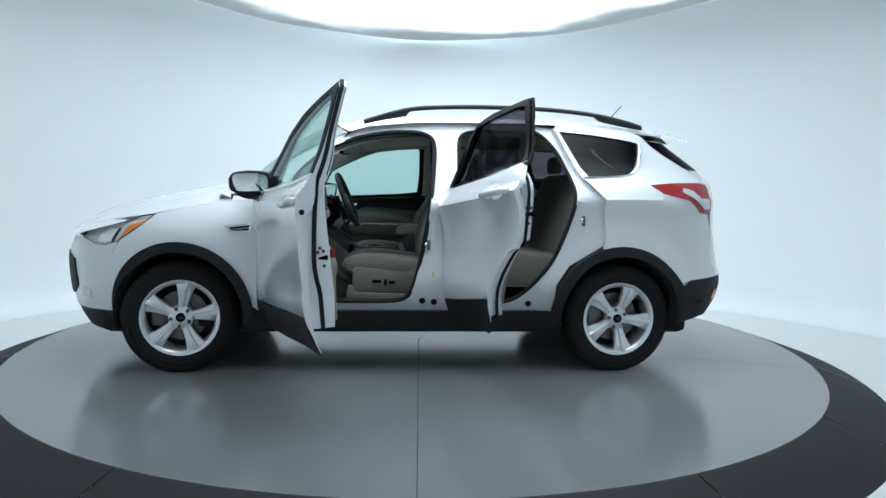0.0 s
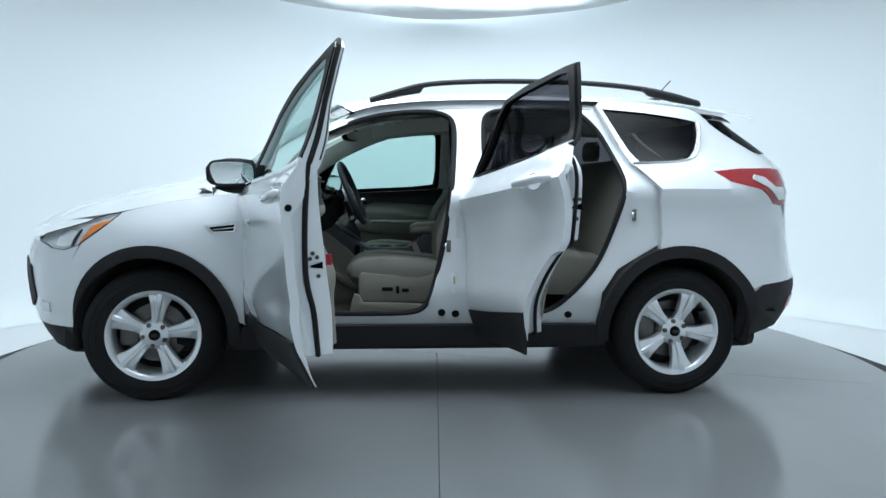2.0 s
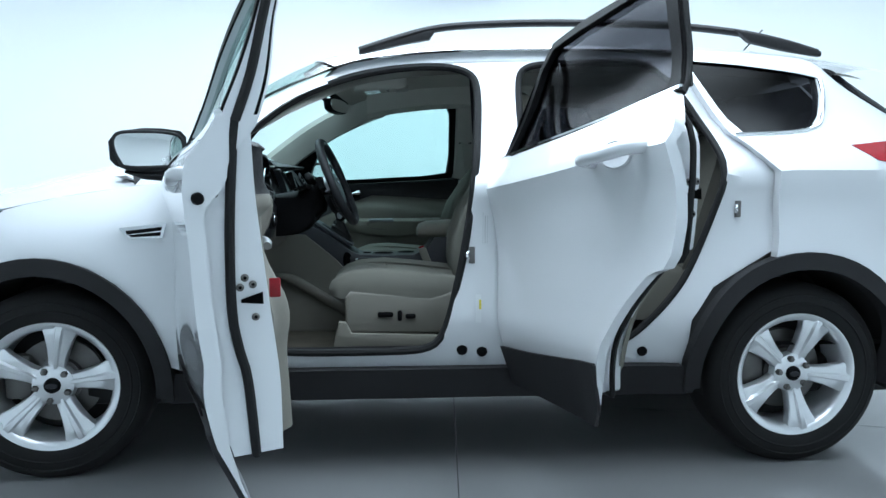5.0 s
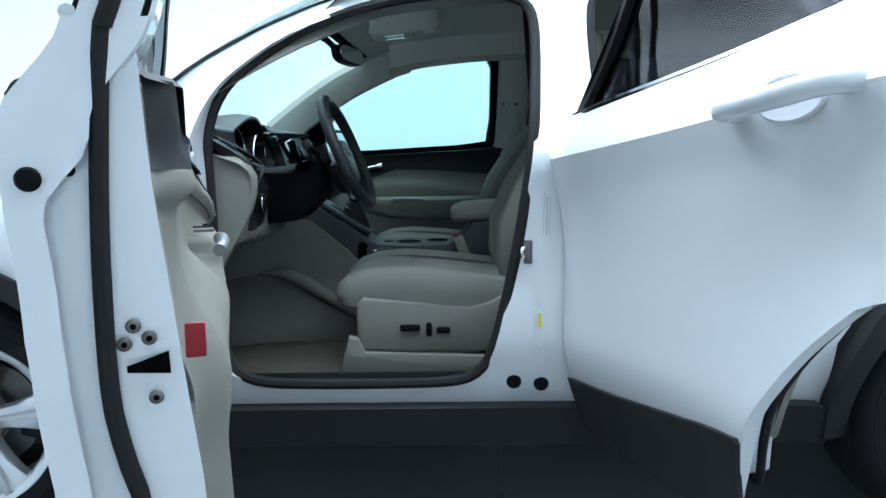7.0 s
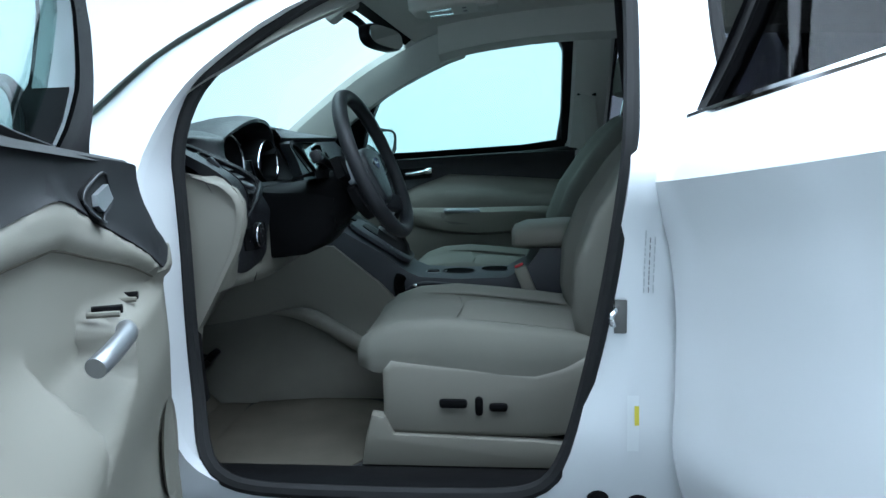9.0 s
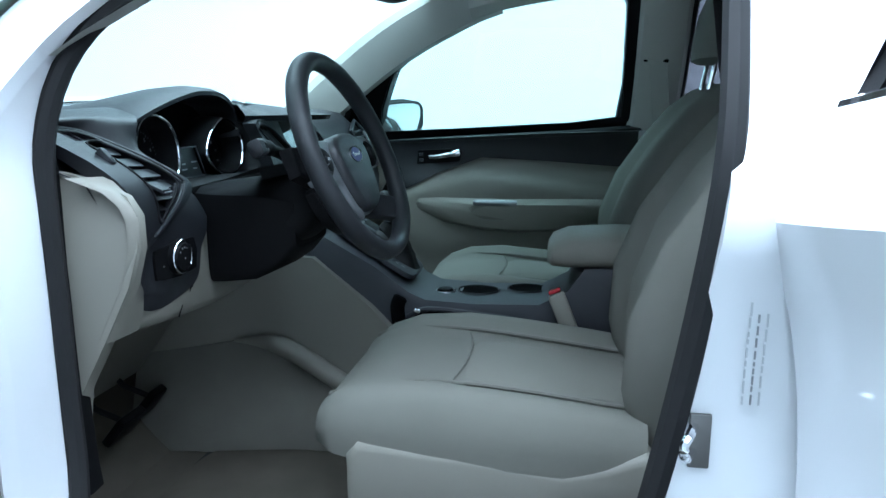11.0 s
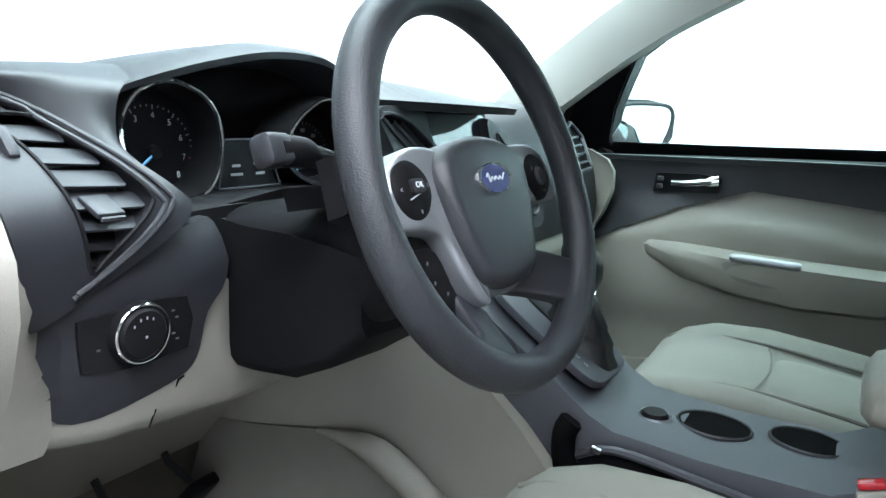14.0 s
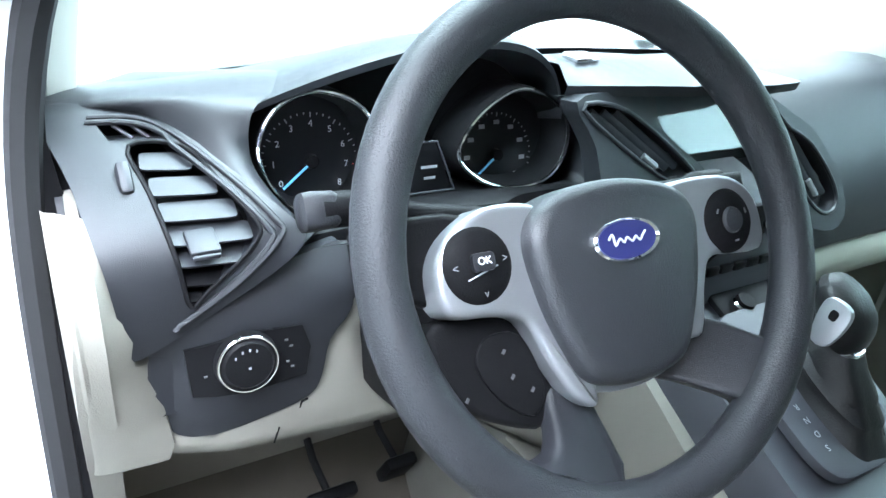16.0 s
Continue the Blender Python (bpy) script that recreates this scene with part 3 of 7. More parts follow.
for x in np.linspace(-0.98, -0.36, 16):
    e = edge(x, 0.012)
    u = smooth(-0.98, -0.36, x)
    rows.append([(x - 0.14 * (1 - v * v), v * -e.y * 0.985, e.z + (0.03 + 0.055 * u) * (1 - abs(v) ** 2.2)) for v in np.linspace(-1, 1, 21)])
loft("windscreen", rows, CLEAR, car, label="clear laminated windscreen")
frit = [[(p[0] + 0.004, p[1], p[2] - 0.006) for p in rows[0]], [(p[0] * 0.6 + q[0] * 0.4 + 0.004, p[1] * 0.6 + q[1] * 0.4, p[2] * 0.6 + q[2] * 0.4 - 0.006) for p, q in zip(rows[0], rows[1])]]
loft("screen_frit", frit, DARK, car)
loft("screen_border", [[p for p in r] for r in ([(q[0] + 0.012, q[1], q[2] - 0.004) for q in rows[-1]], [(q[0] - 0.05, q[1], q[2] - 0.045) for q in rows[-1]])], DARK, car)
FTOP = spline((-2.1, 0.80), (-1.98, 0.862), (-1.87, 0.888), (-1.74, 0.918), (-1.5, 0.957), (-1.3, 1.0), (-1.1, 1.03), (-0.93, 1.05))
CROWN = spline((-2.12, 0.80), (-2.04, 0.885), (-1.87, 0.98), (-1.69, 1.036), (-1.515, 1.077), (-1.337, 1.113), (-1.158, 1.14), (-0.98, 1.15))
rows = []
for x in np.linspace(-2.06, -0.95, 24):
    e = bx(x, FTOP(x))
    rows.append([(x - 0.12 * (1 - v * v) * (0.6 + 0.4 * smooth(-1.6, -0.95, x)), v * -e.y, FTOP(x) + (CROWN(x) - FTOP(x)) * (1 - abs(v) ** 2.4)) for v in np.linspace(-1, 1, 25)])
loft("bonnet", rows, PAINT, car)
rows = [[(x, v * 0.74, z + 0.02 * (1 - v * v)) for v in np.linspace(-1, 1, 15)] for x, z in ((-1.14, 1.07), (-1.05, 1.05), (-0.98, 1.05))]
loft("cowl_grille", rows, CLAD, car)
# roof rails, aerial
for side in (-1, 1):
    path = [(-0.27, side * 0.565, 1.55), (-0.12, side * 0.565, 1.598), (0.02, side * 0.563, 1.634), (0.2, side * 0.56, 1.652), (0.5, side * 0.558, 1.662), (0.9, side * 0.555, 1.658), (1.2, side * 0.55, 1.635), (1.4, side * 0.545, 1.6), (1.55, side * 0.54, 1.56)]
    rail = tube("roof_rail", curve_points(path, 6), 0.019, CLAD, car, n=10, flat=0.75, label="black raised roof rail")
    for x0, x1 in ((-0.27, 0.03), (1.2, 1.55)):
        foot = [(-0.27, 1.535), (-0.11, 1.572), (0.0, 1.592), (0.03, 1.636), (-0.12, 1.6), (-0.2, 1.574), (-0.27, 1.548)] if x0 < 0 else [(1.2, 1.638), (1.26, 1.592), (1.4, 1.562), (1.55, 1.54), (1.55, 1.558), (1.4, 1.602)]
        bm = slab(foot, 0.03, 0.004, Matrix.Translation((0, side * 0.565 + 0.015, 0)) @ pose(0, 0, 0, 90))
        part("rail_foot", bm, CLAD, rail)
aerial = part("aerial_base", block((0.07, 0.03, 0.03), 0.01, (1.50, 0, 1.635)), CLAD, car)
tube("aerial_rod", [(1.49, 0, 1.64), (1.60, 0, 1.76)], 0.0035, DARK, aerial, n=6)
# fender vent
vent = side_panel("fender_vent", [(-1.07, 0.895), (-0.91, 0.912), (-0.92, 0.862), (-1.03, 0.860)], CHROME, car, deep=-0.006, fold=0.02, step=0.03, label="chrome-edged fender vent")
side_panel("vent_slot", [(-1.045, 0.886), (-0.925, 0.899), (-0.928, 0.888), (-1.04, 0.875)], DARK, car, deep=-0.009, fold=0.004, step=0.03)
side_panel("vent_slot", [(-1.035, 0.872), (-0.928, 0.882), (-0.93, 0.87), (-1.025, 0.866)], DARK, car, deep=-0.009, fold=0.004, step=0.03)
# underbody
bm = block((3.7, 1.5, 0.16), 0.05, (0, 0, 0.30))
part("underbody", bm, UNDER, car)
for x in (-1.345, 1.345):
    tube("axle_beam", [(x, -0.72, 0.30), (x, 0.72, 0.30)], 0.05, UNDER, car, n=10)
# plugs and strikers on the frame
for x, z in ((0.103, 0.447), (0.175, 0.44), (0.764, 0.432)):
    p = bx(x, z, 0.043)
    part("sill_plug", lathe([(0, 0.006), (0.016, 0.006), (0.02, 0.0)], 20, frame_from(p, (1, 0, 0), (0, 0.1, 1))), DARK, car)
for x, z in ((0.137, 0.79), (1.095, 0.95)):
    p = bx(x, z, 0.04)
    part("striker_plate", block((0.022, 0.006, 0.06), 0.002, p), BRAKE, car)
    tube("striker_loop", curve_points([p + Vector(q) for q in ((-0.006, 0, 0.016), (-0.014, -0.022, 0.014), (-0.02, -0.03, 0.004), (-0.016, -0.026, -0.008), (-0.006, 0, -0.012))], 4), 0.005, CHROME, car, n=8)
# door-opening seals; at the front of the driver's opening the seal lies deep behind a painted pillar face
SEAL_Y = spline((0.46, -0.775), (0.56, -0.742), (0.7, -0.733), (0.95, -0.727), (1.1, -0.715), (1.2, -0.692), (1.3, -0.66))


def front_seal(p):
    x, z = p[0], p[1]
    q = skin(s_of(x), z, 0.048 + 0.062 * smooth(-0.30, -0.64, x) * smooth(0.46, 0.6, z))
    q.y = max(q.y, -0.858) - 0.018 * smooth(0.05, 0.13, x) * smooth(1.04, 1.14, z) * smooth(1.42, 1.28, z)
    w = smooth(-0.56, -0.67, x) * smooth(0.45, 0.58, z)
    return Vector((q.x, q.y + (SEAL_Y(z) - q.y) * w, z))


for ap in (front_ap, rear_ap):
    for side in (-1, 1):
        near = side < 0 and ap is front_ap
        pts = resample([Vector(q) for q in ap], 0.03)
        loop = [front_seal(p) if near else skin(s_of(p[0]), p[1], 0.048, side) for p in pts]
        n = len(loop)
        for _ in range(4):
            loop = [(loop[i - 1] + loop[i] * 2 + loop[(i + 1) % n]) / 4 for i in range(n)]
        tube("opening_seal", loop, 0.0145 if near else 0.013, SEAL, car, n=8, closed=True, label="black rubber door opening seal", up=(0, 1, 0))
face = [p for p in resample([Vector(q) for q in front_ap], 0.03) if p[0] < -0.28 and p[1] > 0.45]
face.sort(key=lambda p: math.atan2(p[1] - 0.95, -(p[0] + 0.2)))
loft("hinge_pillar", [[skin(s_of(p[0]), p[1], 0.05).lerp(front_seal(p), k) - Vector((0.006 * k, 0, 0)) for p in face] for k in (0.0, 0.5, 1.02)], PAINT, car, label="white painted pillar face behind the door hinges")
AP_X = spline((0.45, -0.60), (0.54, -0.682), (0.66, -0.704), (0.92, -0.707), (1.06, -0.716), (1.12, -0.71), (1.19, -0.69), (1.24, -0.658))
loft("pillar_lining", [[(AP_X(z) + a, SEAL_Y(z) + b * (1 - 0.62 * smooth(0.98, 1.12, z)), z) for z in np.linspace(0.57, 1.23, 20)] for a, b in ((0.0, -0.008), (0.007, 0.012), (0.004, 0.04))], DARK, car, label="black lining strip beside the dashboard end")

# ---- wheels ----


def wheel(x, side, phase):
    """Tyre, five-spoke alloy rim, cap, nuts and brake of one wheel; its axis along y."""
    hub = part("wheel", lathe([(0.03, -0.07), (0.085, -0.07), (0.085, -0.12), (0.03, -0.12)], 24, Matrix.Identity(4)), BRAKE, car, "silver five-spoke alloy wheel with black tyre")
    hub.matrix_local = pose(x, side * 0.862, 0.335, 90 if side < 0 else -90, 0, 8 if x < 0 else 3)
    # local z points out of the car
    prof = [(0.222, -0.006), (0.232, 0.0), (0.245, 0.006), (0.275, 0.012), (0.305, 0.008), (0.328, -0.008), (0.339, -0.03), (0.341, -0.06), (0.341, -0.17), (0.338, -0.2), (0.322, -0.226), (0.28, -0.235), (0.222, -0.22)]
    tyre = part("tyre", lathe(prof, 72), RUBBER, hub, "black road tyre")
    for r in (0.27, 0.30):
        ringm = lathe([(r - 0.004, 0.011 if r < 0.29 else 0.0085), (r, 0.0145 if r < 0.29 else 0.012), (r + 0.004, 0.012 if r < 0.29 else 0.009)], 72)
        part("sidewall_ring", ringm, RUBBER, hub)
    rimp = [(0.199, -0.05), (0.2, -0.02), (0.208, -0.008), (0.222, 0.001), (0.2295, 0.002), (0.231, -0.004), (0.229, -0.02), (0.222, -0.05), (0.21, -0.19), (0.2, -0.19), (0.197, -0.06), (0.199, -0.05)]
    part("rim", lathe(rimp, 72), ALLOY, hub)
    part("brake_disc", lathe([(0.05, -0.10), (0.152, -0.10), (0.152, -0.125), (0.05, -0.125)], 48), BRAKE, hub)
    part("wheel_well", lathe([(0.0, -0.16), (0.2, -0.16)], 32), UNDER, hub)
    part("brake_caliper", block((0.09, 0.16, 0.06), 0.015, (-0.13, 0.02, -0.10)), BRAKE, hub)
    # spokes
    for k in range(5):
        a = radians(phase + 72 * k)
        rows = []
        for r, w, z, dip in ((0.03, 0.026, -0.028, 0.0), (0.06, 0.028, -0.026, 0.003), (0.09, 0.029, -0.02, 0.006), (0.13, 0.036, -0.012, 0.008), (0.17, 0.046, -0.006, 0.008), (0.20, 0.058, -0.004, 0.006), (0.215, 0.068, -0.006, 0.004)):
            sec = [(-w, z - 0.045), (-w, z - 0.012), (-w * 0.88, z - 0.007), (-w * 0.3, z - dip), (-w * 0.16, z + 0.003), (w * 0.16, z + 0.003), (w * 0.3, z - dip), (w * 0.88, z - 0.007), (w, z - 0.012), (w, z - 0.045)]
            rows.append([Vector((r, y, h)) for y, h in sec])
        loft("spoke", rows, ALLOY, hub, caps=True, xf=Matrix.Rotation(a, 4, "Z"))
    part("hub_boss", lathe([(0.0, -0.022), (0.055, -0.022), (0.07, -0.028), (0.075, -0.06)], 32), ALLOY, hub)
    part("centre_cap", lathe([(0.0, -0.008), (0.022, -0.009), (0.027, -0.014), (0.028, -0.024)], 32), DARK, hub)
    part("cap_emblem", lathe([(0.0, -0.0065), (0.016, -0.0065), (0.0185, -0.009)], 24, Matrix.Diagonal((1.1, 0.55, 1, 1))), GREYP, hub)
    for k in range(5):
        a = radians(phase + 36 + 72 * k)
        m = Matrix.Translation((0.056 * math.cos(a), 0.056 * math.sin(a), -0.02))
        part("lug_nut", lathe([(0.0, 0.014), (0.009, 0.013), (0.012, 0.007), (0.012, -0.01)], 6, m), BRAKE, hub)
    return hub


for x in AXLE:
    for side in (-1, 1):
        wheel(x, side, 80 if x < 0 else 66)

# ---- doors ----
NEARZ = spline((-0.9, 1.055), (-0.4, 1.085), (0.0, 1.102), (0.25, 1.122), (0.7, 1.168), (1.13, 1.212))
BELTZ = spline((-0.9, 1.055), (-0.4, 1.085), (0.0, 1.105), (0.25, 1.125), (0.7, 1.165), (1.13, 1.205))
HINGE_F, OPEN_F = Vector((-0.86, -0.872, 0)), 70.5
HINGE_R, OPEN_R = Vector((0.262, -0.872, 0)), 75.0
LEAN_F, LEAN_R = 0.62, 0.75


def swing(hinge, angle, tilt):
    """The turn of a door about its hinge line, which leans inwards at the top."""
    foot = hinge + Vector((0, 0, 0.75))
    return Matrix.Translation(foot) @ Matrix.Rotation(radians(-angle), 4, Vector((0, math.sin(radians(tilt)), math.cos(radians(tilt))))) @ Matrix.Translation(-foot)


def shrink(loop, d):
    """A loop moved inwards by about d."""
    c = Vector((0, 0))
    n = len(loop)
    area = sum(loop[i][0] * loop[(i + 1) % n][1] - loop[(i + 1) % n][0] * loop[i][1] for i in range(n))
    out = []
    for i in range(n):
        a, b = Vector(loop[i - 1]), Vector(loop[(i + 1) % n])
        t = (b - a).normalized()
        nrm = Vector((-t.y, t.x)) * (1 if area > 0 else -1)
        out.append(tuple(Vector(loop[i]) + nrm * d))
    return out


def soft_skin(s, z, deep, side, lean=1.0):
    """The skin within a door, where the outer crease has died away."""
    at = lambda zz: sum(skin(s, zz + h, deep, side, lean).y for h in (-0.1, -0.05, 0.0, 0.05, 0.1)) / 5
    y = at(min(z, 0.9)) if side < 0 else at(z)
    if side < 0 and z > 0.9:
        y += 0.08 * (z - 0.9)
    near = skin(s, z, 0.4 * deep, side, lean)
    return Vector((near.x, max(y, near.y) if side < 0 else min(y, near.y), z))


SET_F = lambda x, z: float(np.interp(z, (0.267, 0.44, 0.613, 0.653, 0.716, 0.79, 0.91, 0.969, 1.026, 1.083, 1.16, 1.3, 1.55), (0.045, 0.02, 0.026, 0.017, 0.007, 0.0, 0.002, 0.012, 0.036, 0.042, 0.034, 0.03, 0.026))) * smooth(-0.5, 0.1, x)
SET_R = lambda x, z: float(np.interp(z, (0.3, 0.52, 0.8, 1.05, 1.23, 1.4, 1.55), (0.0, 0.018, 0.04, 0.062, 0.066, 0.03, 0.004))) * smooth(0.3, 0.85, x)
EDGE_IN = spline((0.42, -0.748), (0.57, -0.742), (0.66, -0.747), (0.725, -0.752), (0.806, -0.757), (0.885, -0.762), (0.96, -0.766), (1.12, -0.767))
EDGE_SEAL = spline((0.42, -0.804), (0.585, -0.81), (0.643, -0.822), (0.711, -0.83), (0.84, -0.826), (0.965, -0.816), (1.1, -0.80), (1.15, -0.791))


def door_shell(name, label, outline, clad, frame_o, frame_i, xf, side, window, lean=1.0, deep=0.15, sets=lambda x, z: 0.0):
    """Outer skin, inner shell, cladding, window frame and glass of a door, shut on its side and then swung by xf. sets: how far its face stands in from the body's."""
    to = lambda l: [(s_of(p[0]), p[1]) for p in l]
    x_of = lambda s: float(np.interp(s, _hs, _hx))
    thick = deep > 0.12 and side < 0
    fn = lambda d: (lambda s, z: skin(s, z, d + sets(x_of(s), z), side, lean))
    fr = lambda d: (lambda s, z: skin(s, z, (d * (1 - 0.45 * smooth(1.12, 1.36, z)) if thick else d) + sets(x_of(s), z), side, lean))
    fi = lambda d: (lambda s, z: soft_skin(s, z, d + sets(x_of(s), z), side, lean))
    lift = lambda x: 0.05 * smooth(0.15, 1.25, x)
    sheared = [(s_of(p[0]), p[1] - lift(p[0])) for p in outline]
    bent = lambda d: (lambda s, z: skin(s, z + lift(x_of(s)), (d * (0.15 + 0.85 * smooth(0.32, 0.52, z)) if side < 0 else d) + sets(x_of(s), z), side, lean))

    def back(s, z):
        p = fi(deep)(s, z)
        return Vector((p.x, EDGE_IN(z), z)) if thick else p
    door = panel(name, sheared, bent(0.0), PAINT, car, step=0.02 if side < 0 else 0.04, back=(lambda s, z: bent(0.035 + 0.05 * smooth(0.92, 0.99, z))(s, z)) if thick else bent(0.035 if deep > 0.12 else 0.03), label=label, xf=xf)
    inner = [(p[0], max(p[1], 0.42 if side < 0 else 0.39)) for p in shrink(outline, 0.016 if thick else 0.028 if deep > 0.12 else 0.045)]
    panel("inner_shell", to(inner), fi(0.022), PAINT, door, step=0.05, back=back, closed=True, xf=xf)
    panel("door_cladding", to(clad), fn(-0.012), CLAD, door, step=0.05, back=fn(-0.002), xf=xf, closed=True)
    loop = []
    for p in resample([Vector((q[0], max(q[1], 0.42))) for q in shrink(outline, 0.01 if thick else 0.02)], 0.03):
        q = fi(0.083 if deep > 0.12 else 0.05)(s_of(p[0]), p[1])
        loop.append(xf @ (Vector((q.x, EDGE_SEAL(q.z), q.z)) if thick else q))
    tube("door_seal", loop, 0.0105 if deep > 0.12 else 0.008, SEAL, door, n=8, closed=True, up=(0, 1, 0))
    panel("window_frame", to(frame_o), fn(0.012), PAINT if (side < 0 and window is CLEAR) else DARK, door, [to(frame_i)], 0.03, fr(0.075 if deep > 0.12 else 0.036), closed=True, xf=xf)
    panel("frame_applique", to(shrink(frame_o, 0.003)), fn(0.006), DARK, door, [to(shrink(frame_i, -0.002))], 0.03, fn(0.014), closed=True, xf=xf)
    panel("frame_lining", to(shrink(frame_o, 0.012)), fr(0.074 if deep > 0.12 else 0.038), DARK, door, [to(shrink(frame_i, -0.004))], 0.03, fr(0.082 if deep > 0.12 else 0.044), closed=True, xf=xf)
    loop = [xf @ fr(0.042 if deep > 0.12 else 0.026)(s_of(p[0]), p[1]) for p in resample([Vector(q) for q in shrink(frame_o, -0.002)], 0.03)]
    tube("frame_seal", loop, 0.0105 if deep > 0.12 else 0.008, SEAL, door, n=8, closed=True, up=(0, 1, 0))
    if thick:
        panel("post_face", to([(0.186, 1.07), (0.248, 1.07), (0.246, 1.42), (0.236, 1.525), (0.205, 1.545), (0.18, 1.5)]), fr(0.0825), PAINT, door, step=0.03, back=fr(0.088), closed=True, xf=xf)
    panel("window_glass", to(frame_i), fn(0.03), window, door, step=0.06, back=fn(0.034), closed=True, xf=xf)
    return door


FD_OUT = [(-0.862, 0.325), (0.235, 0.305), (0.24, 0.6), (0.245, 0.85), (0.25, 1.0), (0.252, 1.125), (0.0, 1.105), (-0.4, 1.085), (-0.80, 1.06), (-0.86, 1.02), (-0.866, 0.9), (-0.866, 0.6)]
FD_CLAD = [(-0.862, 0.32), (0.236, 0.298), (0.239, 0.475), (-0.864, 0.455)]
FD_FO = [(-0.80, 1.05), (-0.745, 1.16), (-0.66, 1.275), (-0.51, 1.388), (-0.3, 1.482), (-0.095, 1.53), (0.1, 1.558), (0.19, 1.562), (0.235, 1.53), (0.245, 1.42), (0.25, 1.12), (0.0, 1.095), (-0.4, 1.075)]
FD_FI = [(-0.66, 1.09), (-0.63, 1.17), (-0.56, 1.268), (-0.44, 1.36), (-0.27, 1.435), (-0.09, 1.492), (0.08, 1.515), (0.15, 1.506), (0.178, 1.45), (0.185, 1.14), (0.0, 1.12), (-0.4, 1.1)]
RD_OUT = [(0.262, 0.36), (0.84, 0.352), (0.895, 0.41), (0.94, 0.55), (0.975, 0.61), (1.035, 0.685), (1.13, 0.77), (1.215, 0.82), (1.215, 1.07), (1.15, 1.17), (1.10, 1.206), (0.7, 1.165), (0.262, 1.126)]
RD_OUT = RD_OUT[:1] + [tuple(p) for p in curve_points(RD_OUT[1:11], 3)] + RD_OUT[11:]
RD_CLAD = [(0.264, 0.332), (0.845, 0.33), (0.9, 0.395), (0.925, 0.52), (0.92, 0.527), (0.75, 0.508), (0.5, 0.485), (0.264, 0.47)]
RD_FO = [(0.265, 1.115), (0.285, 1.44), (0.33, 1.52), (0.5, 1.545), (0.88, 1.558), (0.985, 1.552), (1.015, 1.50), (1.09, 1.27), (1.125, 1.2), (0.7, 1.155)]
RD_FI = [(0.298, 1.14), (0.313, 1.42), (0.352, 1.49), (0.5, 1.51), (0.86, 1.532), (0.945, 1.522), (0.98, 1.45), (1.065, 1.222), (0.7, 1.178)]
SHUT = Matrix.Identity(4)
DOWN = lambda l: [(p[0], p[1] - 0.042 * smooth(0.95, 1.05, p[1]) * smooth(1.32, 1.18, p[1])) for p in l]
LOWER = lambda l: [(p[0] - 0.03 * smooth(0.0, 0.16, p[0]), p[1] - 0.03 * smooth(1.22, 1.42, p[1])) for p in l]
UP = lambda l: [(p[0], p[1] + (NEARZ(p[0]) - BELTZ(p[0])) * smooth(0.9, 1.03, p[1]) * smooth(1.32, 1.18, p[1])) for p in l]
front_door = door_shell("front_door", "open white driver's door with beige and charcoal trim", UP(FD_OUT), FD_CLAD, UP(FD_FO), UP(FD_FI), swing(HINGE_F, OPEN_F, 3.5), -1, CLEAR, LEAN_F, sets=SET_F)
rear_door = door_shell("rear_door", "open white rear door with dark privacy glass", UP(RD_OUT), RD_CLAD, UP(RD_FO), UP(RD_FI), swing(HINGE_R, OPEN_R, 4.0), -1, PRIVACY, LEAN_R, 0.088, SET_R)
far_front = door_shell("front_door", "closed passenger door with beige and charcoal trim", DOWN(FD_OUT), FD_CLAD, DOWN(FD_FO), LOWER(DOWN(FD_FI)), SHUT, 1, CLEAR)
far_rear = door_shell("rear_door", "closed white rear door with dark privacy glass", RD_OUT, RD_CLAD, RD_FO, RD_FI, SHUT, 1, PRIVACY)


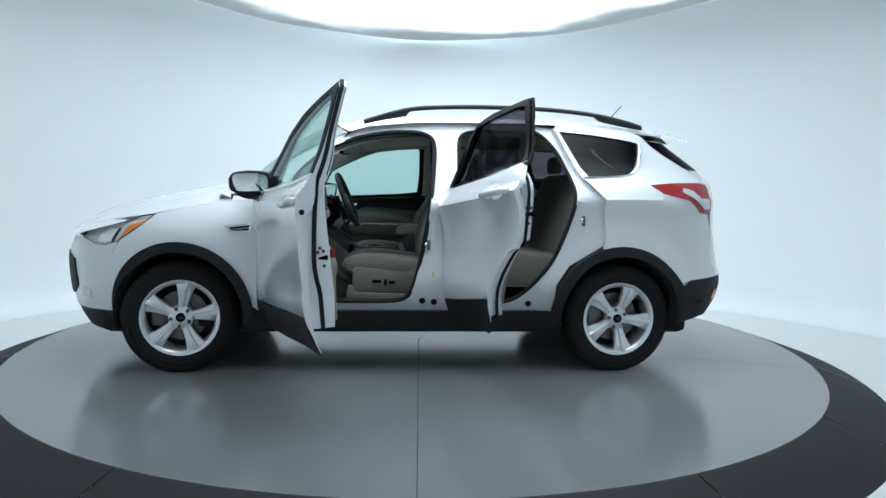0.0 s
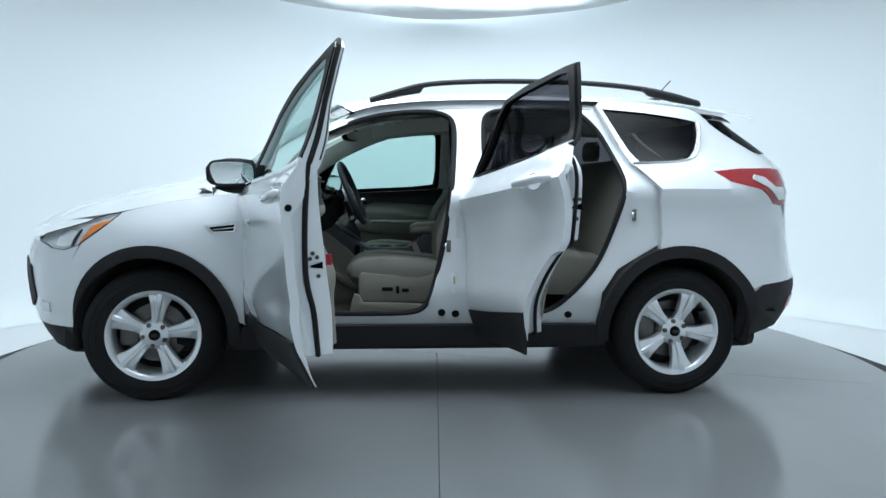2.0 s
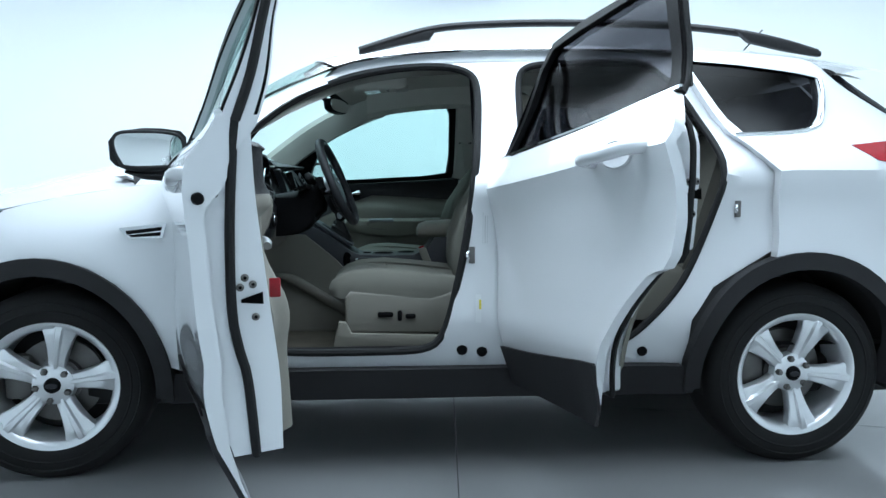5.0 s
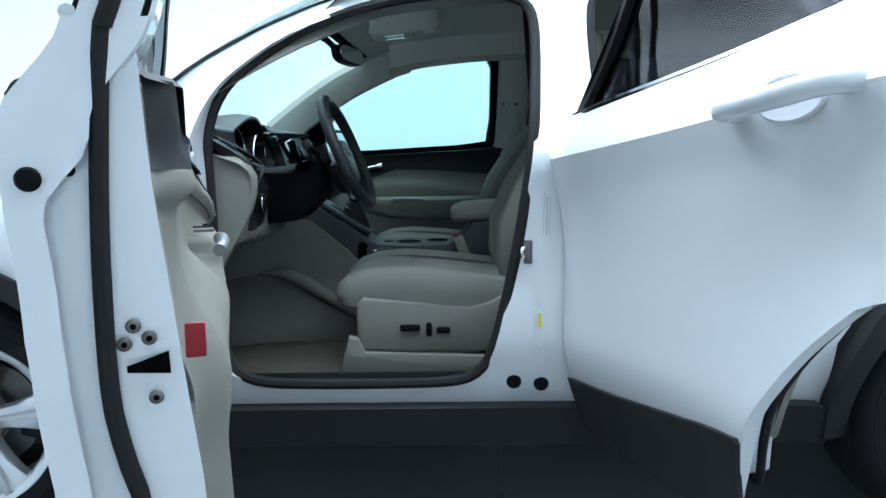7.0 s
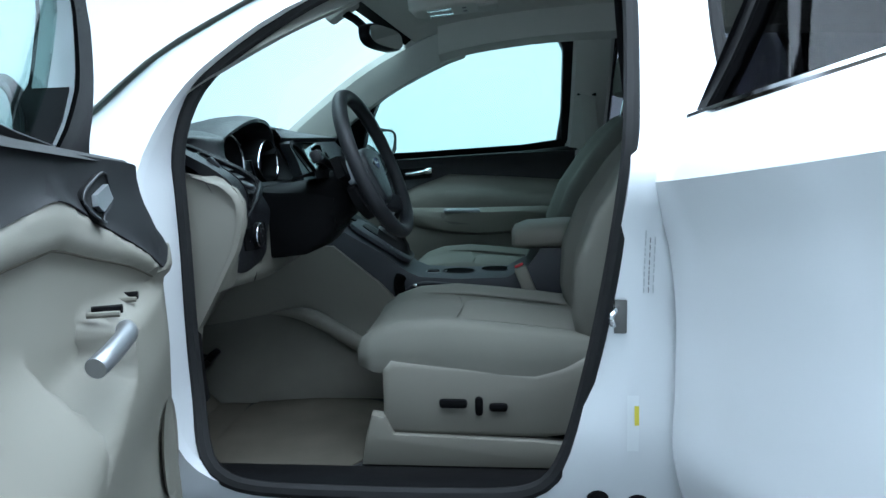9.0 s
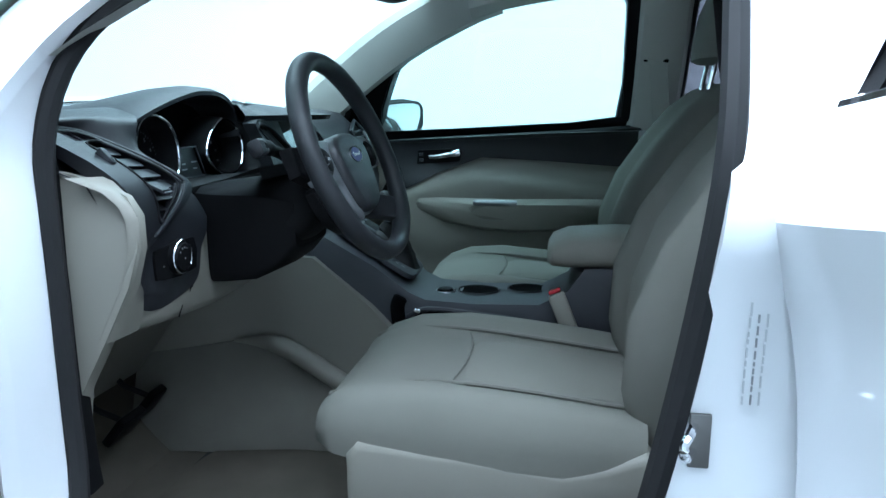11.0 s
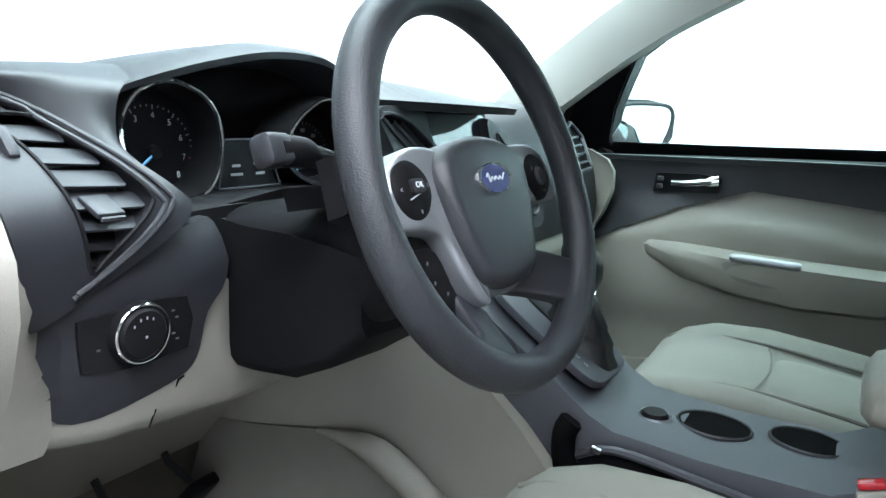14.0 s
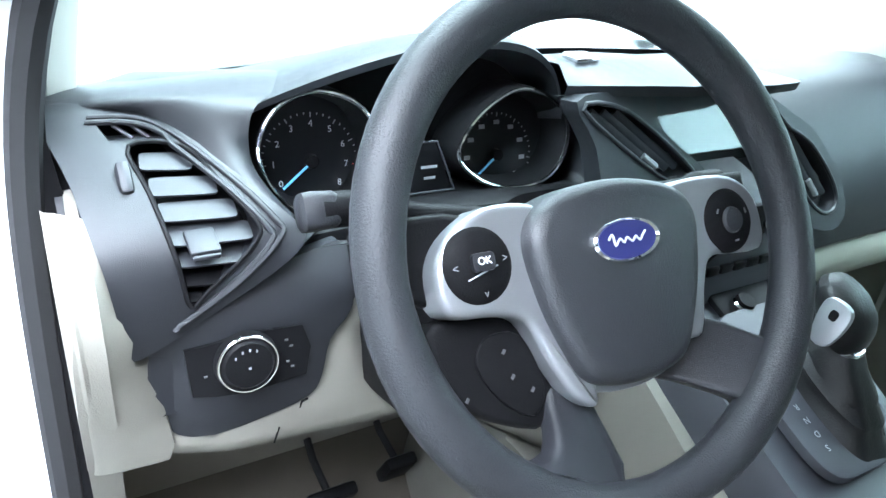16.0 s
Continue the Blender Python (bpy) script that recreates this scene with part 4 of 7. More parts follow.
def door_bits(door, xf, side, x0, x1, handle_x, latch_x, latch_z, sets=lambda x, z: 0.0):
    """Outside handle, belt trim, latch and its screws."""
    at = lambda x, z, d: xf @ skin(s_of(x), z, d + sets(x, z), side)
    end = lambda x, z, d: xf @ soft_skin(s_of(x), z, d + sets(x, z), side)
    tube("belt_trim", curve_points([at(x, NEARZ(x) + 0.004 if side < 0 else BELTZ(x) + 0.004 - 0.042 * smooth(0.262, 0.258, x), -0.004) for x in np.linspace(x0, x1, 7)], 4), 0.009, CHROME, door, n=8)
    z = (NEARZ if side < 0 else BELTZ)(handle_x) - (0.108 if side < 0 else 0.105)
    z -= 0.026 if handle_x > 0.5 and side < 0 else 0.0
    o = 1.15 if handle_x > 0.5 else 0.35
    pts = [at(handle_x - 0.115, z - 0.004, 0.01), at(handle_x - 0.105, z - 0.002, -0.028 * o), at(handle_x - 0.05, z, -0.045 * o), at(handle_x + 0.05, z + 0.006, -0.045 * o), at(handle_x + 0.1, z + 0.012, -0.03 * o), at(handle_x + 0.112, z + 0.012, 0.01)]
    tube("outside_handle", curve_points(pts, 5), 0.023 if handle_x > 0.5 else 0.0195, PAINT, door, n=12, flat=0.8)
    cup = lathe([(0.0, -0.001), (0.03, 0.001), (0.045, 0.004), (0.05, 0.0)], 28, frame_from(at(handle_x, z + 0.005, 0.0), xf.to_3x3() @ Vector((1, 0, 0)), xf.to_3x3() @ Vector((0, 0, 1))) @ Matrix.Diagonal((1.5, 0.75, 1, 1)))
    part("handle_cup", cup, PAINT, door)
    if side > 0:
        return
    out = xf.to_3x3() @ Vector((1, 0, 0))
    front = handle_x < 0.5
    place = (lambda y, z: xf @ Vector((latch_x, y, z))) if front else (lambda y, z: end(latch_x, z, y))
    screws = ((-0.800, 0.790), (-0.785, 0.775), (-0.811, 0.771), (-0.784, 0.707)) if front else ((0.062, latch_z + 0.048), (0.074, latch_z + 0.03), (0.05, latch_z + 0.03), (0.07, latch_z - 0.045))
    for y, z in screws:
        m = frame_from(place(y, z), xf.to_3x3() @ Vector((0, 1, 0)), (0, 0, 1))
        part("latch_screw", lathe([(0, 0.0025), (0.004, 0.003), (0.0065, 0.002), (0.0085, 0.0)], 14, m), BRAKE, door)
        # flat dot paints the shade in the screw head
        part("screw_shade_dot", lathe([(0.0035, 0.0035), (0.0, 0.0035)], 10, m), SHADE_BLACK, door)
    # near-black slab laid on the door end paints the dark of the latch slot
    part("latch", slab([(-0.023, -0.005), (0.022, -0.012), (0.022, 0.014), (-0.023, 0.002)], 0.003, 0.001, frame_from(place(-0.788 if front else 0.066, 0.744 if front else latch_z), xf.to_3x3() @ Vector((0, 1, 0)), (0, 0, 1))), SHADE_BLACK, door)
    for y, z, r in ((-0.881, 0.957, 0.013), (-0.846, 0.965, 0.007)) if front else ():
        m = frame_from(xf @ Vector((latch_x + (0.0215 if r > 0.01 else 0.0), y, z)), xf.to_3x3() @ Vector((0, 1, 0)), (0, 0, 1))
        part("end_plug", lathe([(0, 0.003), (r * 0.8, 0.003), (r, 0.0)], 16, m), DARK, door)


door_bits(front_door, swing(HINGE_F, OPEN_F, 3.5), -1, -0.75, 0.25, 0.085, 0.2335, 0.735, SET_F)
door_bits(rear_door, swing(HINGE_R, OPEN_R, 4.0), -1, 0.27, 1.12, 1.012, 1.188, 0.955, SET_R)
door_bits(far_front, SHUT, 1, -0.75, 0.25, 0.085, 0.213, 0.79)
door_bits(far_rear, SHUT, 1, 0.27, 1.06, 0.97, 1.176, 1.0)


def wing_mirror(door, xf, side):
    """Black foot, shell and mirror glass of a door mirror."""
    base = skin(s_of(-0.65 if side < 0 else -0.625), 1.10, 0.0, side) - Vector((0, 0.015 if side > 0 else 0, 0))
    if side > 0:
        c = Matrix.Translation((base.x, base.y + 0.07, 0))
        xf = xf @ c @ Matrix.Rotation(radians(-34), 4, "Z") @ c.inverted()
    zc = 1.14 if side < 0 else 1.092
    bulk = 1.55 if side < 0 else 1.0
    o = side
    rows = []
    for w, depth, b in ((-0.035, 0.02, 0.04), (-0.02, 0.045, 0.058), (0.03, 0.07, 0.066), (0.09, 0.078, 0.068), (0.14, 0.066, 0.06), (0.175, 0.045, 0.045), (0.188, 0.015, 0.028)):
        ringp = []
        for p in superloop(1.0, b, 3.0, 28):
            x = base.x + 0.02 if p[0] > 0 else base.x + 0.02 + p[0] * depth * bulk
            ringp.append(xf @ Vector((x, base.y + o * w, zc + p[1] + 0.012 * w)))
        rows.append(ringp)
    loft("mirror_shell", rows, CLAD, door, ring=True, caps=True, label="black door mirror housing")
    face = [Vector((p[0], p[1])) for p in curve_points([(-0.098, -0.044), (-0.1, 0.03), (-0.06, 0.052), (0.03, 0.058), (0.085, 0.052), (0.1, 0.02), (0.085, -0.03), (0.06, -0.05), (-0.06, -0.052)], 4, True)]
    m = xf @ frame_from((base.x + 0.0225, base.y + o * 0.077, zc), (0, o, 0.0), (0, 0, 1))
    if side < 0:
        m = xf @ frame_from((base.x + 0.0225, base.y + o * 0.077, zc), (0, 1, 0), (0, 0, 1)) @ Matrix.Diagonal((-1, 1, 1, 1))
    part("mirror_glass", slab(face, 0.003, 0.001, m), MIRROR, door)
    tube("mirror_rim", [m @ Vector((p[0], p[1], 0.002)) for p in face], 0.0055, CLAD, door, n=8, closed=True, up=(1, 0, 0))
    tube("mirror_arm", [xf @ Vector((base.x - 0.02, base.y - o * 0.03, zc - 0.08)), xf @ Vector((base.x - 0.02, base.y + o * 0.02, zc - 0.078)), xf @ Vector((base.x - 0.02, base.y + o * 0.1, zc - 0.072)), xf @ Vector((base.x - 0.015, base.y + o * 0.15, zc - 0.06))], [0.05, 0.045, 0.03, 0.01], CLAD, door, n=12, flat=0.45)
    xf = SHUT if side > 0 else xf
    sail = [(s_of(-0.80), 1.06), (s_of(-0.655), 1.085), (s_of(-0.625), 1.17), (s_of(-0.66), 1.265), (s_of(-0.74), 1.155)]
    panel("mirror_sail", sail, lambda s, z: skin(s, z, 0.004, side, LEAN_F if side < 0 else 1.0), CLAD, door, step=0.04, back=lambda s, z: skin(s, z, 0.07 - 0.025 * smooth(1.12, 1.3, z), side, LEAN_F if side < 0 else 1.0), closed=True, xf=xf)


wing_mirror(front_door, swing(HINGE_F, OPEN_F, 3.5), -1)
wing_mirror(far_front, SHUT, 1)

# ---- door trims ----


BORDER = spline((-0.70, 0.915), (-0.64, 0.887), (-0.57, 0.909), (-0.45, 0.955), (-0.34, 0.993), (-0.27, 1.004), (-0.15, 0.992), (0.05, 0.968), (0.209, 0.962))


def trim_y(x, z):
    """The driver's door trim, shut: a sloping upper part, a ridge, a crease, a shelf with switches, and a full lower part."""
    crease = float(np.interp(x, (-0.8, -0.62, -0.47, -0.28, -0.1, 0.2), (0.86, 0.873, 0.912, 0.952, 0.946, 0.92)))
    shelf = float(np.interp(x, (-0.8, -0.5, -0.37, -0.25, 0.0, 0.2), (0.872, 0.864, 0.858, 0.846, 0.822, 0.80)))
    shelf -= 0.05 * smooth(-0.345, -0.33, x) * smooth(-0.165, -0.18, x)
    y = -0.733 + 0.018 * smooth(-0.3, -0.7, x) + 0.03 * smooth(1.03, 0.9, z) * smooth(-0.25, -0.55, x)
    y += 0.012 * smooth(BORDER(x) + 0.012, BORDER(x) - 0.004, z) - 0.024 * smooth(crease + 0.014, crease - 0.012, z)
    low = -0.678 - 0.032 * smooth(0.78, 0.60, z)
    soft = smooth(-0.34, 0.02, x)
    y += (low - y) * smooth(shelf + 0.012 + 0.04 * soft, shelf - 0.02 - 0.13 * soft, z) * smooth(-0.82, -0.55, x)
    y -= 0.045 * smooth(0.14, 0.206, x) + 0.03 * smooth(-0.72, -0.80, x)
    return y


def near_trim(door, xf):
    """Inner trim of the driver's door: charcoal top, beige body, shelf with window switches, pull, handle, pocket."""
    on = lambda d: (lambda x, z: Vector((x, trim_y(x, z) + d, z)))
    at = lambda x, z, d=0.0: xf @ Vector((x, trim_y(x, z) + d, z))
    low = [(-0.80, 0.45), (0.208, 0.44), (0.21, 0.75)] + [(x, BORDER(x) + 0.004) for x in np.linspace(0.208, -0.64, 24)] + [(-0.70, 0.918), (-0.79, 0.92), (-0.81, 0.82), (-0.81, 0.55)]
    panel("lower_trim", low, on(0.0), STONE, door, step=0.0125, back=lambda x, z: Vector((x, -0.772, z)), xf=xf, label="beige moulded door trim", sharp=60)
    up = [(-0.70, 1.056), (-0.4, 1.06), (-0.1, 1.062), (0.2, 1.07)] + [(x, BORDER(x)) for x in np.linspace(0.209, -0.66, 28)] + [(-0.70, 0.915), (-0.76, 0.96), (-0.78, 1.02), (-0.75, 1.05)]
    panel("upper_trim", up, on(0.002), UPPER, door, step=0.025, back=lambda x, z: Vector((x, -0.772, z)), xf=xf, label="charcoal upper door trim", sharp=60)
    loft("window_ledge", [[xf @ Vector((x, y - 0.04 * smooth(0.13, 0.2, x), z + 0.012 * smooth(-0.1, 0.2, x))) for x in np.linspace(-0.75, 0.2, 14)] for y, z in ((-0.722, 1.054), (-0.735, 1.066), (-0.76, 1.072), (-0.83, 1.066))], UPPER, door)
    bar = [Vector((-0.19, -0.688, 0.835)), Vector((-0.21, -0.682, 0.839)), Vector((-0.255, -0.678, 0.843)), Vector((-0.30, -0.676, 0.847)), Vector((-0.325, -0.682, 0.848))]
    tube("pull_handle", [xf @ p for p in curve_points(bar, 5)], 0.0115, SATIN, door, n=12, label="satin silver pull handle")
    for x in (-0.372, -0.485):
        tube("window_switch", [xf @ Vector((x, -0.727, 0.868)), xf @ Vector((x, -0.692, 0.866))], [0.0045, 0.0055], DARK, door, n=8)
        tube("switch_ridge", [xf @ Vector((x + 0.028, -0.727, 0.866)), xf @ Vector((x + 0.028, -0.690, 0.864))], 0.004, STONE, door, n=8)
    # thin darker line laid in the fold, painting the shade of the crease
    tube("crease_shade", [at(x, float(np.interp(x, (-0.62, -0.47, -0.28, -0.1, 0.15), (0.873, 0.912, 0.952, 0.946, 0.925))), 0.0) for x in np.linspace(-0.6, 0.12, 16)], 0.0018, CARPET, door, n=6)
    cup = [(-0.432 + p[0] + 0.25 * p[1], 1.005 + p[1] - 0.28 * p[0]) for p in superloop(0.06, 0.022, 4, 28)]
    panel("handle_bezel", cup, on(0.009), DARK, door, step=0.02, back=on(0.0), xf=xf)
    tube("handle_frame", [at(p[0], p[1], 0.010) for p in cup + cup[:2]], 0.002, DASH, door, n=8)
    lever = [(-0.476, 1.002), (-0.42, 0.986), (-0.404, 0.994), (-0.41, 1.008), (-0.47, 1.022)]
    panel("inside_handle", lever, on(0.016), SATIN, door, step=0.012, back=on(0.008), xf=xf, label="satin silver inside door handle")
    part("door_reflector", block((0.006, 0.024, 0.042), 0.003, tuple(xf @ Vector((0.2125, -0.737, 0.762))), (0, 0, -OPEN_F)), REFLECTOR, door, "red door edge reflector")
    part("speaker_grille", lathe([(0, 0.004), (0.075, 0.003), (0.085, -0.002)], 32, frame_from(at(-0.66, 0.58, 0.004), xf.to_3x3() @ Vector((1, 0, 0)), (0, 0, 1))), STONE, door)


def door_trim(door, xf):
    """Beige and charcoal inner trim, armrest, pull, inside handle and reflector of the passenger's door."""
    up_z = lambda z: z + float(np.interp(z, (0.98, 1.04, 1.1), (0, -0.03, -0.042)))
    to = lambda l: [(s_of(p[0]), up_z(p[1])) for p in l]

    def face(d):
        def f(s, z):
            x = float(np.interp(s, _hs, _hx))
            zl = float(np.interp(x, (-0.62, -0.5, -0.33, -0.22, 0.1, 0.2), (0.83, 0.868, 0.915, 0.912, 0.865, 0.845)))
            fold = 0.012 * smooth(zl + 0.004, zl - 0.008, z) * smooth(0.60, 0.70, z)
            b = fold + 0.022 * smooth(0.97, 0.84, z) * smooth(-0.75, -0.4, x) + 0.012 * math.exp(-((x + 0.2) / 0.3) ** 2 - ((z - 0.9) / 0.05) ** 2)
            return soft_skin(s, z, d + b, 1)
        return f
    at = lambda x, z, d: xf @ soft_skin(s_of(x), up_z(z), d, 1)
    low = [(-0.80, 0.41), (0.19, 0.41), (0.2, 0.75), (0.203, 0.99), (-0.1, 1.0), (-0.5, 0.985), (-0.78, 0.97), (-0.815, 0.9), (-0.815, 0.5)]
    panel("lower_trim", to(low), face(0.168), STONE, door, step=0.018, back=lambda s, z: soft_skin(s, z, 0.135, 1), xf=xf, label="beige moulded door trim")
    up = [(-0.795, 1.045), (-0.5, 1.062), (-0.1, 1.085), (0.207, 1.095), (0.207, 0.937), (-0.072, 0.957), (-0.288, 0.968), (-0.437, 0.916), (-0.6, 0.832), (-0.70, 0.762), (-0.765, 0.775), (-0.805, 0.9)]
    panel("upper_trim", to(up), face(0.177), DASH, door, step=0.035, back=lambda s, z: soft_skin(s, z, 0.135, 1), xf=xf, label="charcoal upper door trim")
    loft("window_ledge", [[at(x, BELTZ(x) - 0.03, d) for x in np.linspace(-0.79, 0.2, 12)] for d in (0.182, 0.05)], DASH, door)
    rows = []
    for x, zt, zb, p in ((-0.52, 0.82, 0.80, 0.0), (-0.49, 0.828, 0.79, 0.02), (-0.41, 0.83, 0.757, 0.045), (-0.3, 0.828, 0.738, 0.058), (-0.17, 0.828, 0.728, 0.062), (-0.02, 0.83, 0.738, 0.06), (0.08, 0.832, 0.765, 0.052), (0.14, 0.83, 0.785, 0.03), (0.17, 0.825, 0.80, 0.0)):
        c = (zt + zb) / 2
        sec = [(zt + 0.012, -0.01), (zt + 0.006, p * 0.6), (zt - 0.006, p * 0.95), (c + 0.01, p), (zb + 0.01, p * 0.75), (zb - 0.004, p * 0.2), (zb - 0.012, -0.01)]
        rows.append([at(x, z, 0.188 + d) for z, d in sec])
    loft("armrest", rows, STONE, door, label="padded beige armrest")
    tube("pull_handle", curve_points([at(-0.30, 0.826, 0.238), at(-0.285, 0.828, 0.243), at(-0.19, 0.828, 0.245), at(-0.168, 0.826, 0.24)], 5), 0.0095, SATIN, door, n=10, label="satin silver pull handle")
    panel("pull_cup", to([tuple(p)[:2] for p in curve_points([(-0.31, 0.818), (-0.16, 0.818), (-0.165, 0.79), (-0.20, 0.775), (-0.27, 0.775), (-0.305, 0.79)], 3, True)]), lambda s, z: soft_skin(s, z, 0.2445, 1), TUNNELC, door, step=0.02, back=lambda s, z: soft_skin(s, z, 0.23, 1), xf=xf)
    pocket = [(-0.60, 0.50), (0.10, 0.51), (0.10, 0.62), (-0.05, 0.625), (-0.18, 0.60), (-0.34, 0.56), (-0.58, 0.52)]
    panel("map_pocket", to(pocket), lambda s, z: soft_skin(s, z, 0.196 + 0.012 * smooth(0.62, 0.5, z), 1), STONE, door, step=0.04, back=lambda s, z: soft_skin(s, z, 0.15, 1), xf=xf)
    bez = [(-0.505, 0.945), (-0.36, 0.955), (-0.352, 1.0), (-0.40, 1.012), (-0.50, 1.0)]
    panel("handle_bezel", to(bez), lambda s, z: soft_skin(s, z, 0.186, 1), DARK, door, step=0.02, back=lambda s, z: soft_skin(s, z, 0.17, 1), xf=xf)
    tube("inside_handle", curve_points([at(-0.46, 0.97, 0.19), at(-0.43, 0.972, 0.2), at(-0.385, 0.98, 0.206), at(-0.358, 0.99, 0.202)], 4), [0.0085] * 9 + [0.0125] * 4, CHROME, door, n=10, flat=1.0, label="chrome inside door handle")
    for dz in (-0.012, 0.006):
        part("lock_switch", block((0.014, 0.006, 0.01), 0.002, tuple(at(-0.488, 0.972 + dz, 0.196))), GREYP, door)
    part("door_reflector", block((0.008, 0.024, 0.04), 0.003, tuple(at(0.2, 0.80, 0.165))), REFLECTOR, door, "red door edge reflector")
    speaker = lathe([(0, 0.004), (0.075, 0.003), (0.085, -0.002)], 32, frame_from(at(-0.66, 0.58, 0.19), xf.to_3x3() @ Vector((1, 0, 0)), (0, 0, 1)))
    part("speaker_grille", speaker, STONE, door)


near_trim(front_door, swing(HINGE_F, OPEN_F, 3.5))
door_trim(far_front, SHUT)
for xf, side, dr in ((swing(HINGE_R, OPEN_R, 4.0), -1, rear_door), (SHUT, 1, far_rear)):
    o = [(s_of(p[0]), p[1]) for p in [(0.31, 0.41), (0.78, 0.42), (0.88, 0.5), (0.95, 0.66), (1.08, 0.8), (1.14, 0.9), (1.13, 1.06), (1.04, 1.14), (0.7, 1.12), (0.31, 1.08)]]
    panel("door_trim", o, lambda s, z: soft_skin(s, z, 0.098 + SET_R(float(np.interp(s, _hs, _hx)), z) if side < 0 else 0.15, side), STONE, dr, step=0.05, back=lambda s, z: soft_skin(s, z, 0.083 + (SET_R(float(np.interp(s, _hs, _hx)), z) if side < 0 else 0.0), side), xf=xf)

# ---- cabin shell ----
rows = [[(x, v * 0.70, z) for v in np.linspace(-1, 1, 13)] for x, z in ((-1.02, 0.75), (-0.98, 0.5), (-0.86, 0.385), (-0.7, 0.375), (0.3, 0.375), (0.42, 0.40), (1.2, 0.42), (1.3, 0.75), (1.95, 0.78))]
loft("floor_carpet", rows, CARPET, car, label="worn grey-brown cabin carpet")
rows = [[(x, v * 0.78, z) for v in np.linspace(-1, 1, 5)] for x, z in ((-1.02, 0.30), (-1.02, 0.75), (-1.06, 1.08))]
loft("firewall", rows, UNDER, car)
for side in (-1, 1):
    rows = [[(x, side * y, z) for x in np.linspace(-0.68, 1.9, 20)] for y, z in ((0.70, 0.375), (0.715, 0.43), (0.79, 0.445), (0.83, 0.44))]
    loft("sill_trim", rows, STONE if side > 0 else DARK, car)
    # screen pillar trim
    rows = []
    for x in np.linspace(-0.93, -0.28, 12):
        e = edge(x, 0.0)
        y0 = -e.y - 0.045
        zz = e.z
        rows.append([(x + a, side * (y0 - b), zz - c) for a, b, c in ((-0.015, -0.012, -0.0), (-0.02, 0.025, 0.0), (0.0, 0.045, 0.02), (0.03, 0.04, 0.05), (0.05 + 0.022 * (side > 0), 0.01, 0.075 + 0.025 * (side > 0)), (0.05 + 0.022 * (side > 0), -0.03, 0.08 + 0.025 * (side > 0)))])
    loft("pillar_trim", rows, PILLARM, car, label="light grey screen pillar trim")
    cant = [[edge(x, 0.05 + d) + Vector((0, 0, h)) for x in np.linspace(-0.30, 1.6, 24)] for d, h in ((0.0, -0.085 - 0.03 * (side > 0)), (0.05, -0.075 - 0.02 * (side > 0)), (0.075, -0.03), (0.09, 0.015))]
    loft("cant_trim", [[(p.x, -p.y * -1 if side < 0 else -p.y, p.z) for p in r] for r in cant], LINER, car)
    # middle pillar trim
    rows = []
    for z in np.linspace(0.5, 1.47, 14):
        w = (0.075 if z > 1.05 else 0.085) + 0.012 * (side < 0)
        x0 = 0.255 if side > 0 else 0.24
        p = skin(s_of(x0), z, 0.075, side)
        rows.append([(x0 - w, p.y - side * 0.0, z), (x0 - w * 0.8, p.y - side * 0.03, z), (x0, p.y - side * 0.04, z), (x0 + w * 0.8, p.y - side * 0.03, z), (x0 + w, p.y, z)])
    loft("middle_pillar_trim", rows, LINER if side > 0 else DARK, car, label="middle pillar trim with belt guide")
    # rear quarter trim
    rows = []
    for x in np.linspace(1.08, 1.9, 8):
        rows.append([skin(s_of(x), z, 0.07, side) for z in np.linspace(0.75, 1.2, 6)])
    loft("quarter_trim", rows, STONE, car)
# belt on the far pillar
guide = part("belt_guide", block((0.07, 0.022, 0.026), 0.008, (0.245, 0.652, 1.272), (0, 12, 0)), DARK, car, "black seat belt guide")
part("guide_bracket", block((0.02, 0.018, 0.055), 0.006, (0.213, 0.655, 1.285)), DARK, guide)
bm = bmesh.new()
block((0.05, 0.003, 0.34), 0.001, (0.262, 0.652, 1.105), (2, -6, 0), 1, bm)
part("belt_webbing", bm, PILLARM, car, "pale grey seat belt webbing")

# ---- seats ----


